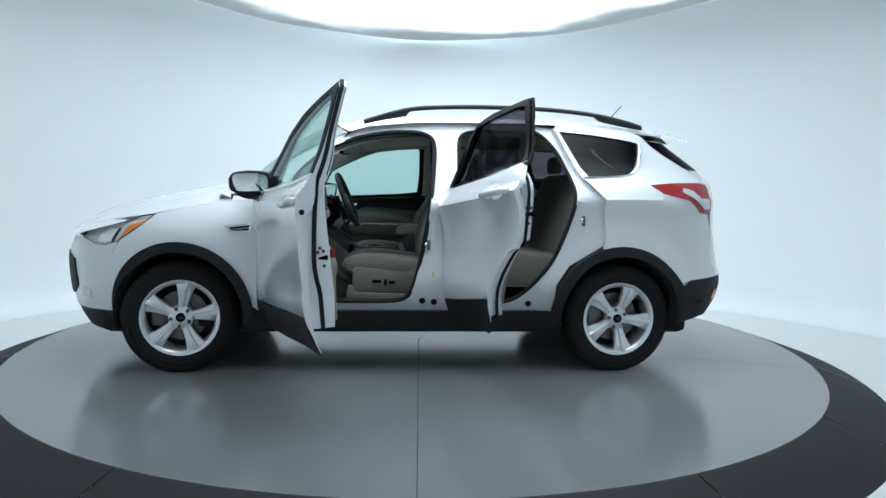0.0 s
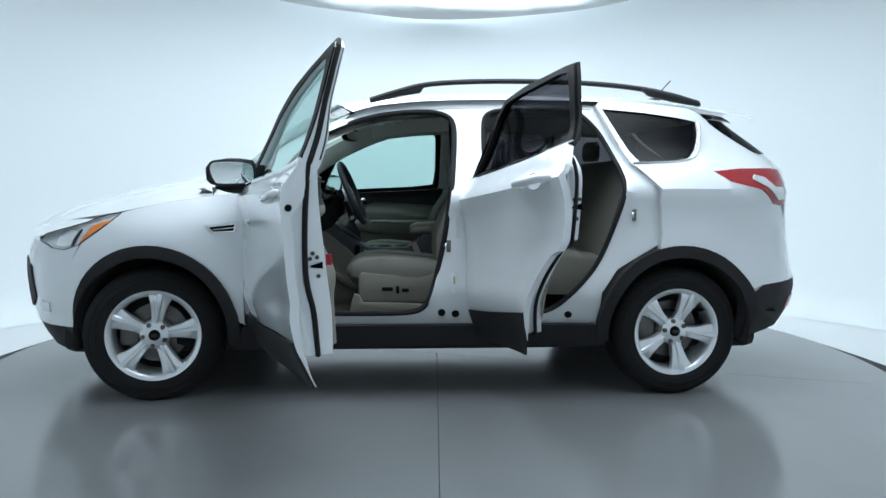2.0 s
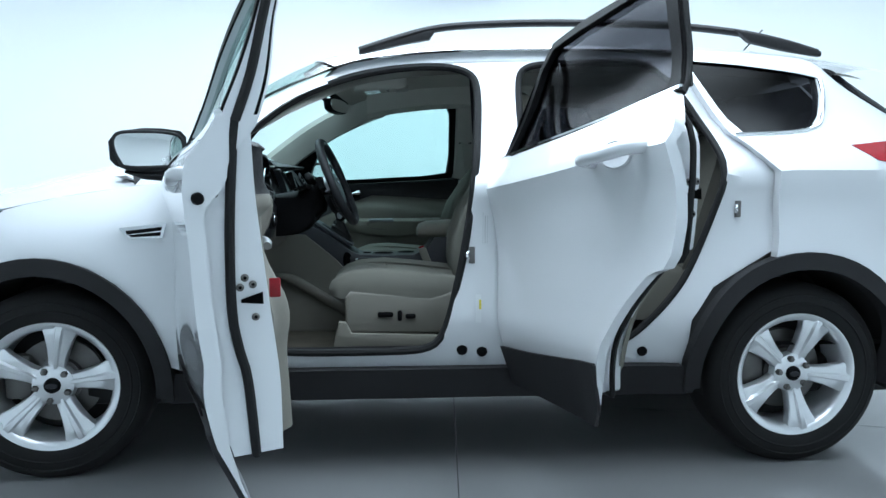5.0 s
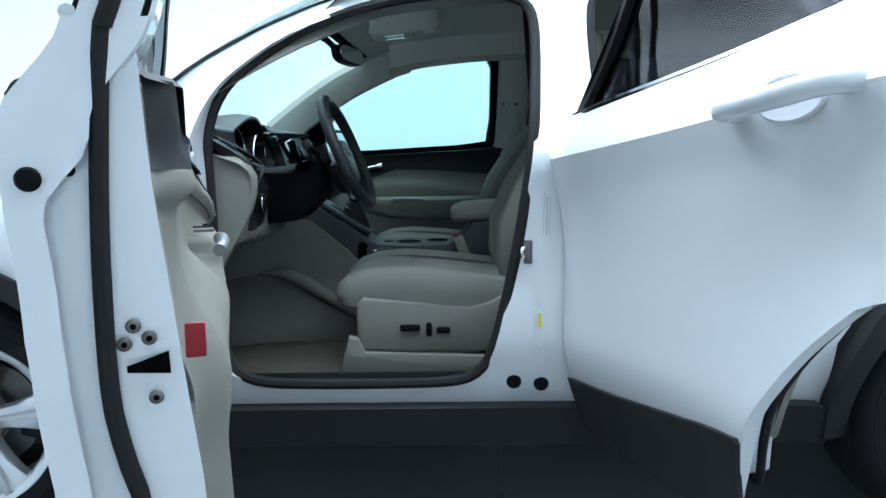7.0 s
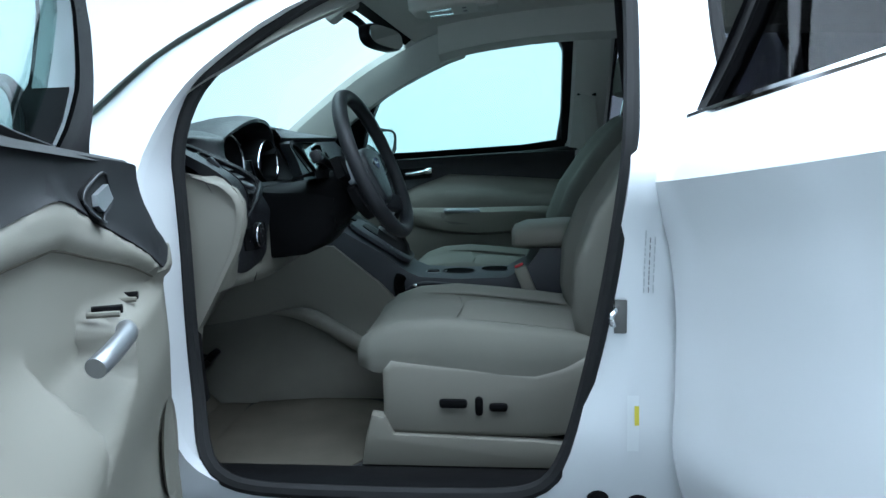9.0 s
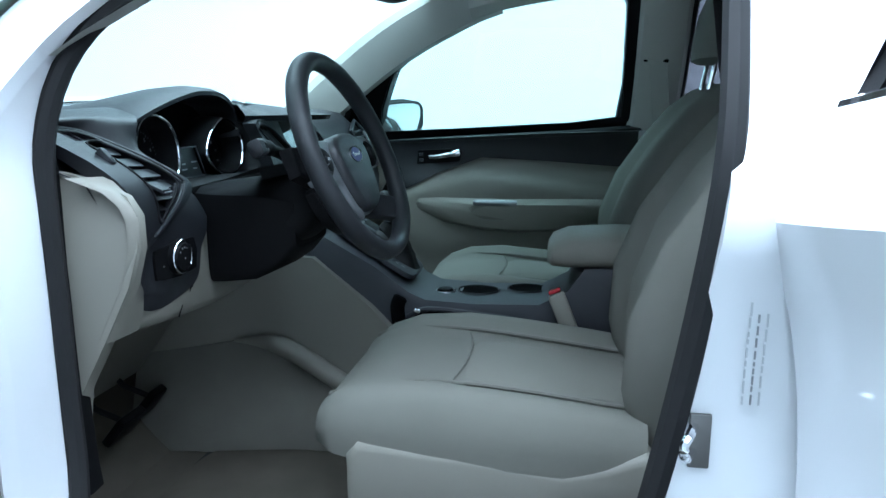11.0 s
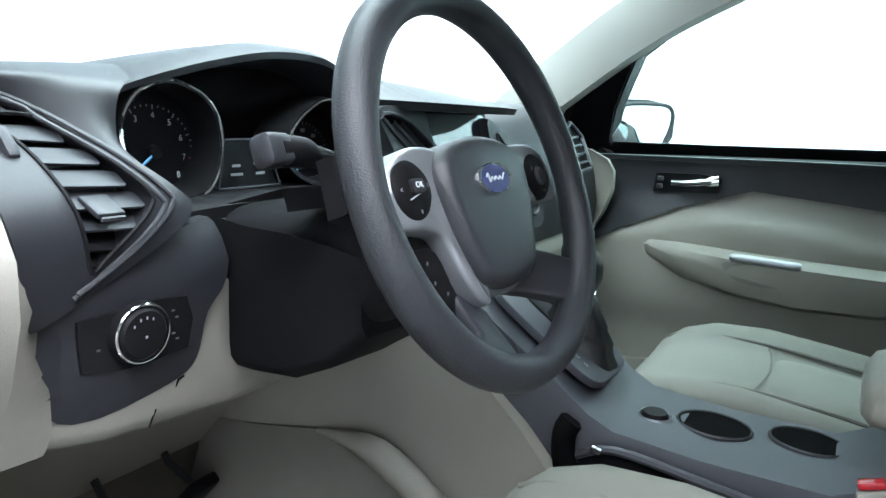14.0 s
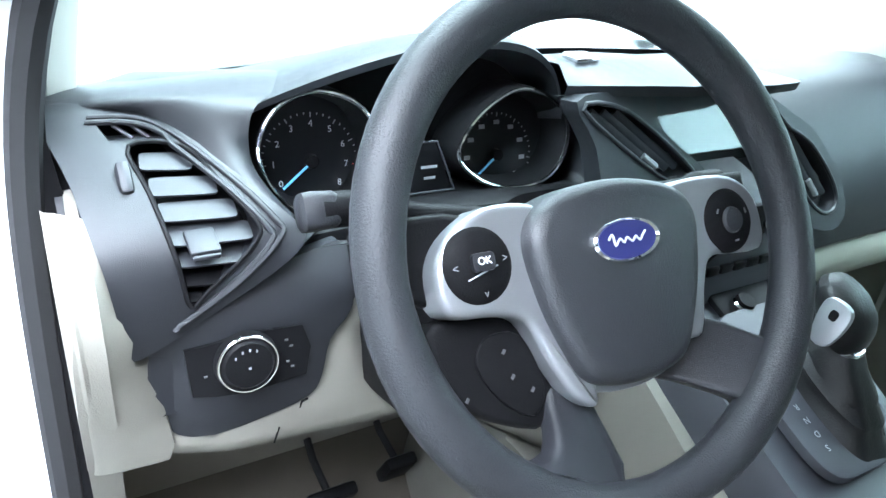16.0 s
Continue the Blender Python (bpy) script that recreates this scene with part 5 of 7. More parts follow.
def seat(yc, driver):
    """A front seat: cushion, backrest, head restraint, side shield, rail."""
    rows = []
    for x, w, top, bot in ((-0.405, 0.15, 0.655, 0.64), (-0.395, 0.19, 0.675, 0.62), (-0.36, 0.212, 0.70, 0.605), (-0.30, 0.222, 0.715, 0.595), (-0.2, 0.226, 0.718, 0.59), (-0.08, 0.228, 0.708, 0.59), (0.04, 0.226, 0.695, 0.59), (0.12, 0.22, 0.685, 0.60)):
        k = min(1, (x + 0.405) / 0.15)
        sec = []
        for y, z in ((-1, 0.15), (-1.0, 0.55), (-0.95, 0.86), (-0.86, 1.0), (-0.74, 1.04), (-0.6, 0.97), (-0.54, 0.93), (-0.3, 0.94), (0, 0.95), (0.3, 0.94), (0.54, 0.93), (0.6, 0.97), (0.74, 1.04), (0.86, 1.0), (0.95, 0.86), (1, 0.55), (1, 0.15), (0.8, 0), (0, 0), (-0.8, 0)):
            lift = 0.02 * k * (max(0, abs(y) - 0.55) / 0.45) * (z > 0.8)
            sec.append((x, yc + y * w * 1.06, bot + (top - bot) * z + lift))
        rows.append([(p[0], p[1], p[2] - 0.024) for p in sec])
    base = loft("driver_seat" if driver else "passenger_seat", rows, FABRIC, car, ring=True, caps=True, label="taupe cloth front seat with beige side shield", sharp=60)
    # centre insert of the cushion
    ins = [[(x, yc + v * 0.118, z - 0.021 - 0.006 * v * v - 0.009 * v ** 8) for v in np.linspace(-1, 1, 9)] for x, z in ((-0.19, 0.703), (-0.15, 0.7115), (-0.11, 0.7115), (-0.08, 0.708), (-0.02, 0.702), (0.04, 0.694), (0.1, 0.686))]
    loft("cushion_insert", ins, FABRIC2, base)
    tube("cushion_seam", [(-0.172 - 0.02 * v * v, yc + v * 0.15, 0.69 - 0.004 * v * v) for v in np.linspace(-1, 1, 13)], 0.0018, FABRIC, base, n=6)
    for x, z in ((-0.11, 0.7105), (-0.06, 0.7055), (-0.01, 0.7005), (0.04, 0.694)):
        tube("cushion_stitch", [(x - 0.01 * v * v, yc + v * 0.112, z - 0.0222 - 0.006 * v * v - 0.009 * v ** 8) for v in np.linspace(-1, 1, 9)], 0.0013, FABRIC2, base, n=6)
    for s in (-1, 1):
        tube("cushion_piping", curve_points([(-0.385, yc + s * 0.155, 0.664), (-0.33, yc + s * 0.155, 0.684), (-0.2, yc + s * 0.142, 0.693), (-0.05, yc + s * 0.136, 0.682), (0.1, yc + s * 0.134, 0.664)], 5), 0.004, FABRIC, base, n=6)
    # backrest
    rows = []
    for cx, cz, w, t0, t1 in ((0.09, 0.64, 0.20, 0.02, 0.13), (0.093, 0.71, 0.22, 0.0, 0.145), (0.105, 0.82, 0.23, -0.006, 0.15), (0.142, 0.935, 0.232, 0.0, 0.145), (0.198, 1.04, 0.225, 0.01, 0.135), (0.256, 1.13, 0.205, 0.02, 0.12), (0.30, 1.177, 0.175, 0.028, 0.11), (0.33, 1.205, 0.13, 0.045, 0.095)):
        sec = []
        for y, d in ((-1, 0.6), (-1.0, 0.25), (-0.93, 0.02), (-0.82, -0.08), (-0.68, -0.02), (-0.58, 0.10), (-0.3, 0.13), (0, 0.14), (0.3, 0.13), (0.58, 0.10), (0.68, -0.02), (0.82, -0.08), (0.93, 0.02), (1, 0.25), (1, 0.6), (0.85, 0.95), (0.4, 1.0), (-0.4, 1.0), (-0.85, 0.95)):
            dd = t0 + (t1 - t0) * d
            sec.append((cx + dd * 0.93, yc + y * w, cz - dd * 0.36))
        rows.append(sec)
    loft("backrest", rows, FABRIC, base, ring=True, caps=True, sharp=60)
    ins = []
    for cx, cz, dd in ((0.097, 0.75, 0.014), (0.105, 0.82, 0.012), (0.142, 0.935, 0.016), (0.198, 1.04, 0.024), (0.228, 1.088, 0.03)):
        ins.append([(cx + dd * 0.93, yc + v * 0.118, cz - dd * 0.36) for v in np.linspace(-1, 1, 7)])
    loft("backrest_insert", ins, FABRIC2, base)
    # head restraint
    rows = []
    for z, a, b in ((1.235, 0.035, 0.085), (1.245, 0.05, 0.112), (1.29, 0.056, 0.124), (1.35, 0.055, 0.122), (1.395, 0.045, 0.105), (1.41, 0.025, 0.07)):
        rows.append([(0.36 + (z - 1.3) * 0.15 + p[0], yc + p[1], z) for p in superloop(a, b, 2.8, 24)])
    head = loft("head_restraint", rows, FABRIC, base, ring=True, caps=True)
    for s in (-1, 1):
        tube("restraint_post", [(0.335, yc + s * 0.055, 1.17), (0.352, yc + s * 0.055, 1.26)], 0.006, CHROME, base, n=8)
    # shield and rail
    o = -1 if driver else 1
    shield = [(-0.335, 0.475), (-0.335, 0.60), (-0.315, 0.625), (-0.1, 0.612), (0.0, 0.60), (0.06, 0.615), (0.12, 0.64), (0.16, 0.60), (0.15, 0.47), (0.02, 0.452), (-0.2, 0.455), (-0.32, 0.458)]
    bm = slab(shield, 0.05, 0.014, Matrix.Translation((0, yc + o * 0.192, 0)) @ (pose(0, 0, 0, 90) if o < 0 else pose(0, 0, 0, 90) @ Matrix.Diagonal((1, 1, -1, 1))), seg=3)
    part("side_shield", bm, STONE, base, "beige plastic seat side shield")
    bm = slab([(-0.385, 0.385), (-0.375, 0.45), (-0.36, 0.505), (-0.33, 0.50), (-0.31, 0.46), (0.0, 0.45), (0.1, 0.44), (0.1, 0.385)], 0.03, 0.008, Matrix.Translation((0, yc + o * 0.22, 0)) @ (pose(0, 0, 0, 90) if o < 0 else pose(0, 0, 0, 90) @ Matrix.Diagonal((1, 1, -1, 1))))
    part("rail_cover", bm, STONE, base)
    part("seat_frame", block((0.42, 0.38, 0.2), 0.02, (-0.1, yc, 0.49)), DARK, base)
    if driver:
        y = yc - 0.246
        part("seat_switch", block((0.062, 0.016, 0.022), 0.008, (-0.178, y, 0.532)), DARK, base)
        part("seat_switch", block((0.018, 0.016, 0.044), 0.008, (-0.122, y, 0.527)), DARK, base)
        part("seat_switch", block((0.042, 0.016, 0.02), 0.008, (-0.08, y, 0.525)), DARK, base)
    return base


seat(-0.372, True)
seat(0.372, False)
# belt buckle beside the driver's cushion
bk = part("belt_buckle", block((0.035, 0.022, 0.13), 0.006, (0.0, -0.127, 0.685), (0, -22, 0)), STONE, car, "beige belt buckle with red button")
part("buckle_button", block((0.026, 0.016, 0.008), 0.002, (-0.0265, -0.127, 0.7505), (0, -22, 0)), RED, bk)
# rear bench
rows = []
for x, top in ((0.60, 0.66), (0.62, 0.72), (0.70, 0.745), (0.9, 0.72), (1.05, 0.70)):
    rows.append([(x, v * 0.62, z) for v, z in ((-1, 0.5), (-1, top - 0.03), (-0.96, top), (-0.6, top + 0.004), (-0.35, top - 0.012), (0, top), (0.35, top - 0.012), (0.6, top + 0.004), (0.96, top), (1, top - 0.03), (1, 0.5))])
bench = loft("rear_bench", rows, FABRIC, car, caps=True, label="taupe cloth rear bench seat", sharp=60)
rows = []
for x, z, w, d in ((1.0, 0.68, 0.60, 0.13), (1.04, 0.85, 0.62, 0.14), (1.12, 1.1, 0.61, 0.12), (1.16, 1.22, 0.58, 0.10), (1.2, 1.25, 0.54, 0.05)):
    rows.append([(x, v * w, z) for v in np.linspace(-1, 1, 15)] + [(x + d, v * w, z) for v in np.linspace(1, -1, 15)])
loft("bench_backrest", rows, FABRIC, bench, ring=True, caps=True)
for y in (-0.36, 0.36):
    rows = [[(1.2 + p[0], y + p[1], z) for p in superloop(a, b, 2.8, 20)] for z, a, b in ((1.26, 0.03, 0.09), (1.28, 0.045, 0.115), (1.36, 0.045, 0.115), (1.39, 0.025, 0.08))]
    loft("rear_head_restraint", rows, FABRIC, bench, ring=True, caps=True)


def lettering(name, body, size, mat, parent, m):
    """Raised print on a surface."""
    t = bpy.data.curves.new(name, "FONT")
    t.body, t.size, t.align_x, t.align_y, t.extrude = body, size, "CENTER", "CENTER", 0.0002
    ob = new(name, t)
    t.materials.append(mat)
    ob.parent = parent
    ob.matrix_local = m
    return ob


# ---- console ----
rows = []
for x, top, w in ((-0.60, 0.885, 0.135), (-0.52, 0.845, 0.13), (-0.42, 0.785, 0.12), (-0.345, 0.728, 0.112), (-0.31, 0.712, 0.108), (-0.2, 0.706, 0.105), (-0.06, 0.71, 0.105), (0.0, 0.742, 0.105), (0.035, 0.792, 0.105), (0.30, 0.80, 0.105)):
    rows.append([(x, v * w, z) for v, z in ((-1.05, 0.38), (-1.03, top - 0.12), (-1.0, top - 0.02), (-0.93, top), (0, top), (0.93, top), (1.0, top - 0.02), (1.03, top - 0.12), (1.05, 0.38))])
console = loft("centre_console", rows, GREYP, car, caps=True, label="grey centre console with gear lever and cup holders")
# beige tunnel side panels
for s in (-1, 1):
    o = [(-0.95, 0.38), (-0.2, 0.38), (0.1, 0.40), (0.1, 0.6), (-0.1, 0.56), (-0.26, 0.59), (-0.36, 0.635), (-0.42, 0.70), (-0.55, 0.81), (-0.95, 0.83)]
    panel("tunnel_panel", o, lambda x, z: Vector((x, s * (0.146 + 0.05 * smooth(0.62, 0.40, z) + 0.06 * smooth(-0.5, -0.9, x)), z)), STONE, console, step=0.05, back=lambda x, z: Vector((x, s * 0.12, z)), label="beige tunnel side panel")
o = [(-0.95, 0.385), (-0.3, 0.385), (-0.36, 0.455), (-0.5, 0.545), (-0.62, 0.615), (-0.72, 0.625), (-0.95, 0.59)]
panel("tunnel_carpet", o, lambda x, z: Vector((x, -(0.152 + 0.05 * smooth(0.62, 0.40, z) + 0.06 * smooth(-0.5, -0.9, x)), z)), TUNNELC, console, step=0.05, back=lambda x, z: Vector((x, -0.12, z)), label="grey-beige carpet on the tunnel side")
tube("tunnel_rib", curve_points([(-0.72, -0.20, 0.63), (-0.62, -0.188, 0.62), (-0.5, -0.182, 0.55), (-0.36, -0.19, 0.46), (-0.3, -0.195, 0.39)], 5), [0.004 + 0.018 * smooth(0, 6, k) for k in range(21)], STONE, console, n=14)
for x, r in ((-0.206, 0.04), (-0.092, 0.038)):
    cm = Matrix.Translation((x, 0.018 if x < -0.15 else 0.04, 0.7075 if x < -0.15 else 0.7095)) @ Matrix.Diagonal((1.18, 1, 1, 1))
    # flat disc on the console top, its near-black painting the cup holder's depth
    part("cup_holder_shade", lathe([(r, 0.002), (r - 0.004, 0.0008), (0, 0.0008)], 32, cm), SHADE_BLACK, console)
    part("cup_rim", lathe([(r - 0.001, 0.001), (r + 0.001, 0.0035), (r + 0.003, 0.001)], 36, cm), SLAT, console)
part("drive_button", lathe([(0, 0.008), (0.016, 0.008), (0.019, 0.004), (0.019, 0)], 24, Matrix.Translation((-0.28, -0.008, 0.7085))), DARK, console)
part("button_ring", lathe([(0.019, 0.0), (0.0225, 0.004), (0.024, 0.0)], 24, Matrix.Translation((-0.28, -0.008, 0.709))), SATIN, console)
# side tray: black panel and roll paint the dark of the pocket's opening
o = [(-0.34, 0.625), (-0.12, 0.625), (-0.04, 0.655), (-0.12, 0.68), (-0.30, 0.695), (-0.35, 0.68)]
panel("side_tray", o, lambda x, z: Vector((x, -0.1175 - 0.006 * (0.7 - z), z)), DARK, console, step=0.03)
tube("tray_roll", curve_points([(-0.360, -0.114, 0.722), (-0.368, -0.121, 0.70), (-0.362, -0.124, 0.66), (-0.34, -0.122, 0.625)], 4), [0.010] + [0.016] * 11 + [0.008], SHADE_BLACK, console, n=12)
part("tray_tip", block((0.014, 0.006, 0.009), 0.002, (-0.322, -0.127, 0.694), (0, 10, 0)), CHROME, console)
tube("tray_lip", curve_points([(-0.35, -0.118, 0.675), (-0.30, -0.122, 0.698), (-0.2, -0.122, 0.692), (-0.1, -0.122, 0.68), (-0.03, -0.12, 0.654)], 4), 0.006, GREYP, console, n=8)
# lever gate, boot and knob
gate = frame_from((-0.435, -0.005, 0.802), (0.84, 0, -0.54), (0, 1, 0))
part("gate_plate", slab([(p[0], p[1]) for p in superloop(0.105, 0.075, 5, 32)], 0.012, 0.004, gate), GREYP, console)
part("gate_slot", slab([(p[0] + 0.005, p[1] + 0.012) for p in superloop(0.08, 0.036, 5, 28)], 0.004, 0.001, gate @ Matrix.Translation((0, 0, 0.011))), DARK, console)
for k, c in enumerate("RNDS"):
    lettering("gate_letter", c, 0.010, GREYINK, console, gate @ Matrix.Translation((0.02 + 0.016 * k, -0.047, 0.0124)) @ Matrix.Rotation(radians(-90), 4, "Z"))
rows = []
for h, a, b in ((0.0, 0.064, 0.037), (0.008, 0.056, 0.034), (0.016, 0.052, 0.033), (0.021, 0.054, 0.034), (0.03, 0.042, 0.028), (0.036, 0.043, 0.0285), (0.05, 0.028, 0.021), (0.062, 0.021, 0.018)):
    fold = 0.0016 if a in (0.052, 0.042) else 0.0
    rows.append([gate @ Vector((0.035 - 0.75 * h + p[0] * (1 + 0.06 * math.sin(7 * k)), 0.008 + p[1], 0.012 + h - fold * math.sin(5 * k))) for k, p in enumerate(superloop(a, b, 2.6, 32))])
loft("lever_boot", rows, HIDE, console, ring=True, caps=True, label="creased black leather lever boot")
tube("boot_collar", [gate @ Vector((-0.013 + p[0], 0.008 + p[1], 0.072)) for p in superloop(0.021, 0.018, 2.6, 24)], 0.0035, CHROME, console, n=8, closed=True)
rows = []
for h, a, b in ((0.070, 0.018, 0.017), (0.078, 0.025, 0.022), (0.09, 0.033, 0.027), (0.104, 0.036, 0.030), (0.116, 0.034, 0.029), (0.125, 0.025, 0.022), (0.129, 0.012, 0.011)):
    rows.append([gate @ Vector((0.02 - 0.5 * h + p[0], 0.0 + p[1] - 0.12 * (h - 0.07), h)) for p in superloop(a, b, 2.3, 24)])
lever = loft("gear_knob", rows, HIDE, console, ring=True, caps=True, label="black gear lever knob with silver trim")
knob_m = gate @ Matrix.Translation((-0.024, -0.0335, 0.098)) @ Matrix.Rotation(radians(-16), 4, "Y") @ Matrix.Rotation(radians(82), 4, "X")
part("knob_plate", slab([Vector(p) for p in curve_points([(-0.012, 0.028), (0.01, 0.028), (0.016, 0.012), (0.01, -0.018), (-0.008, -0.02), (-0.016, 0.01)], 4, True)], 0.007, 0.002, knob_m), SATIN, lever, "satin silver knob plate")
part("knob_button", slab([Vector(p) + Vector((0.0, 0.014)) for p in superloop(0.0045, 0.006, 3, 20)], 0.002, 0.001, knob_m @ Matrix.Translation((0, 0, 0.006))), DARK, lever)
# armrest
rows = []
for x, a, b, z in ((-0.045, 0.07, 0.018, 0.828), (-0.035, 0.088, 0.03, 0.832), (0.0, 0.1, 0.038, 0.838), (0.1, 0.104, 0.04, 0.842), (0.25, 0.104, 0.04, 0.842), (0.30, 0.1, 0.035, 0.84), (0.315, 0.08, 0.02, 0.838)):
    rows.append([(x, p[0], z + p[1] - 0.015) for p in superloop(a, b, 3.2, 28)])
loft("console_armrest", rows, STONE, car, ring=True, caps=True, label="padded beige console armrest")

# ---- dashboard ----


def fx(z, y=0.0):
    """How far forward the dashboard's face lies at a height; it curves away towards the door."""
    return -0.622 - 0.55 * max(0.0, z - 0.95) - 0.25 * max(0.0, 0.86 - z) - 0.022 * smooth(-0.59, -0.67, y) * smooth(0.96, 0.90, z)


rows = []
for y in sorted(list(np.linspace(-0.70, 0.70, 29)) + [-0.556, -0.545, -0.537, -0.143, -0.135, -0.125]):
    e = smooth(0.60, 0.70, abs(y))
    d = 0.03 * e
    mid = 0.035 * math.exp(-((y - 0.05) / 0.2) ** 4)
    w = smooth(-0.558, -0.535, y) * smooth(-0.122, -0.145, y)
    mix = lambda a, b: a + (b - a) * w
    lay = -0.052 * smooth(-0.53, -0.57, y)
    rows.append([(-1.06, y, 1.10 - d), (-0.96, y, 1.122 - d), (-0.86 + 0.9 * lay, y, 1.128 - d), (mix(-0.78, -0.80) + 1.2 * lay, y, 1.126 - d), (mix(-0.725, -0.805) + 1.4 * lay, y, 1.115 - d), (mix(-0.695, -0.80) + lay, y, 1.085 - d), (mix(-0.665, -0.79) + 0.1 * lay, y, mix(1.03, 1.002)), (mix(-0.652, -0.66), y, mix(1.0, 0.996)), (-0.64 + mid, y, 0.97), (-0.628 + mid, y, 0.91), (-0.63 + mid, y, 0.855), (-0.68, y, 0.84)])
dash = loft("dashboard", rows, DASH, car, label="charcoal soft-touch dashboard with instruments and vents", sharp=50)
# beige end caps beside the door openings
for s in (-1, 1):
    o = [(-0.99, 1.06), (-0.80, 1.058), (-0.705, 1.044), (-0.65, 1.031), (-0.607, 1.012), (-0.59, 0.985), (-0.59, 0.94), (-0.607, 0.885), (-0.648, 0.81), (-0.70, 0.72), (-0.72, 0.6), (-0.75, 0.45), (-0.99, 0.45)]
    panel("dash_end_cap", o, lambda x, z: Vector((x, s * (0.712 - 0.02 * smooth(0.9, 1.07, z)), z)), STONE, dash, step=0.05, back=lambda x, z: Vector((x, s * 0.685, z)), label="beige dashboard end panel")
    # its rounded edge turns in to the dash face
    if s < 0:
        rows = []
        for z in np.linspace(0.80, 1.038, 13):
            xc = float(np.interp(z, (0.80, 0.81, 0.885, 0.94, 0.985, 1.012, 1.031, 1.044, 1.075), (-0.652, -0.648, -0.607, -0.59, -0.59, -0.607, -0.65, -0.705, -0.74)))
            yr = float(np.interp(z, (0.80, 0.82, 0.87, 0.93, 1.0, 1.07, 1.11), (-0.645, -0.64, -0.646, -0.655, -0.67, -0.685, -0.70)))
            xr = max(fx(z, yr), float(np.interp(z, (0.84, 0.926, 0.985, 1.02, 1.05, 1.075), (-0.66, -0.645, -0.63, -0.635, -0.665, -0.705)))) + 0.0095
            rows.append([(xc - 0.012, -0.7125, z), (xc - 0.003, -0.710, z), (xc + 0.002, -0.703, z), (xc * 0.6 + xr * 0.4 + 0.003, -0.703 * 0.6 + yr * 0.4, z), (xr, yr, z), (xr - 0.014, yr + 0.004, z)])
        loft("cap_edge", rows, STONE, dash, sharp=60)
# beige lower dash and knee panel
rows = []
for y in sorted(list(np.linspace(-0.70, 0.705, 27)) + [-0.46, -0.45, -0.44]):
    low = float(np.interp(y, (-0.66, -0.55, -0.43, 0.0), (0.797, 0.787, 0.775, 0.785)))
    hid = 0.03 * smooth(-0.462, -0.44, y)
    f = lambda z, d=0.0: (fx(z, y) + d, y, z)
    rows.append([f(0.95, -0.05), f(0.925, -hid), f(0.89, -hid), f(0.855, 0.001 - 0.5 * hid), f(0.83, 0.004), f(low + 0.02, 0.006), f(low + 0.006, 0.002), f(low, -0.012), (-0.71, y, low - 0.012), (-0.84, y, 0.70), (-0.95, y, 0.55)])
loft("knee_panel", rows, STONE, dash, label="beige lower dashboard panel", sharp=60)
tube("knee_seam", [(fx(z, y) + 0.0035, y, z) for y, z in ((-0.516, 0.838), (-0.522, 0.836), (-0.524, 0.829))], 0.0012, DARK, dash, n=6)
tube("knee_seam", [(fx(z, y) + 0.0055, y, z) for y, z in ((-0.545, 0.812), (-0.548, 0.80), (-0.55, 0.793))], 0.001, DARK, dash, n=6)


def on_face(y, z, out=0.0):
    return Vector((fx(z, y) + out, y, z))


# driver's side vent: upright below, laid back above
VENT_X = spline((0.84, -0.645), (0.926, -0.622), (0.985, -0.616), (1.02, -0.626), (1.05, -0.659), (1.075, -0.70), (1.10, -0.742), (1.12, -0.775))
vf = lambda y, z, out=0.0: Vector((VENT_X(z) + out, y, z))
vo = [(-0.698, 1.112), (-0.61, 1.103), (-0.56, 1.062), (-0.52, 1.022), (-0.512, 1.008), (-0.53, 0.988), (-0.60, 0.95), (-0.655, 0.922), (-0.668, 0.93), (-0.677, 1.0), (-0.688, 1.06)]
vi = [(-0.637, 1.082), (-0.592, 1.079), (-0.57, 1.05), (-0.552, 1.023), (-0.558, 1.007), (-0.60, 0.973), (-0.616, 0.962), (-0.622, 1.0), (-0.631, 1.05)]
ridge = [(-0.664, 1.104), (-0.612, 1.098), (-0.566, 1.06), (-0.536, 1.024), (-0.535, 1.01), (-0.575, 0.977), (-0.628, 0.945)]
slot = [(-0.658, 1.098), (-0.62, 1.098), (-0.598, 1.085), (-0.65, 1.085)]
vo, vi = ([tuple(p)[:2] for p in curve_points(l, 4, True)] for l in (vo, vi))
panel("side_vent", vo, lambda y, z: vf(y, z, 0.006), DASH, dash, [vi, slot], 0.012, lambda y, z: vf(y, z, -0.035), label="charcoal side air vent with slats")
panel("vent_back", vo, lambda y, z: vf(y, z, -0.033), DARK, dash, step=0.05)
for k, out in ((0.0, 0.0075), (0.009, 0.0065)):
    tube("vent_ridge", [vf(p[0] - k * (1 if p[0] > -0.6 else 0.3), p[1] - 0.4 * k, out) for p in curve_points(ridge, 5)], 0.0028, DASH, dash, n=8, up=(1, 0, 0))
tube("vent_rim", [vf(p[0], p[1], 0.006) for p in resample([Vector(q) for q in vi], 0.012)], 0.0022, DARK, dash, n=6, closed=True, up=(1, 0, 0))
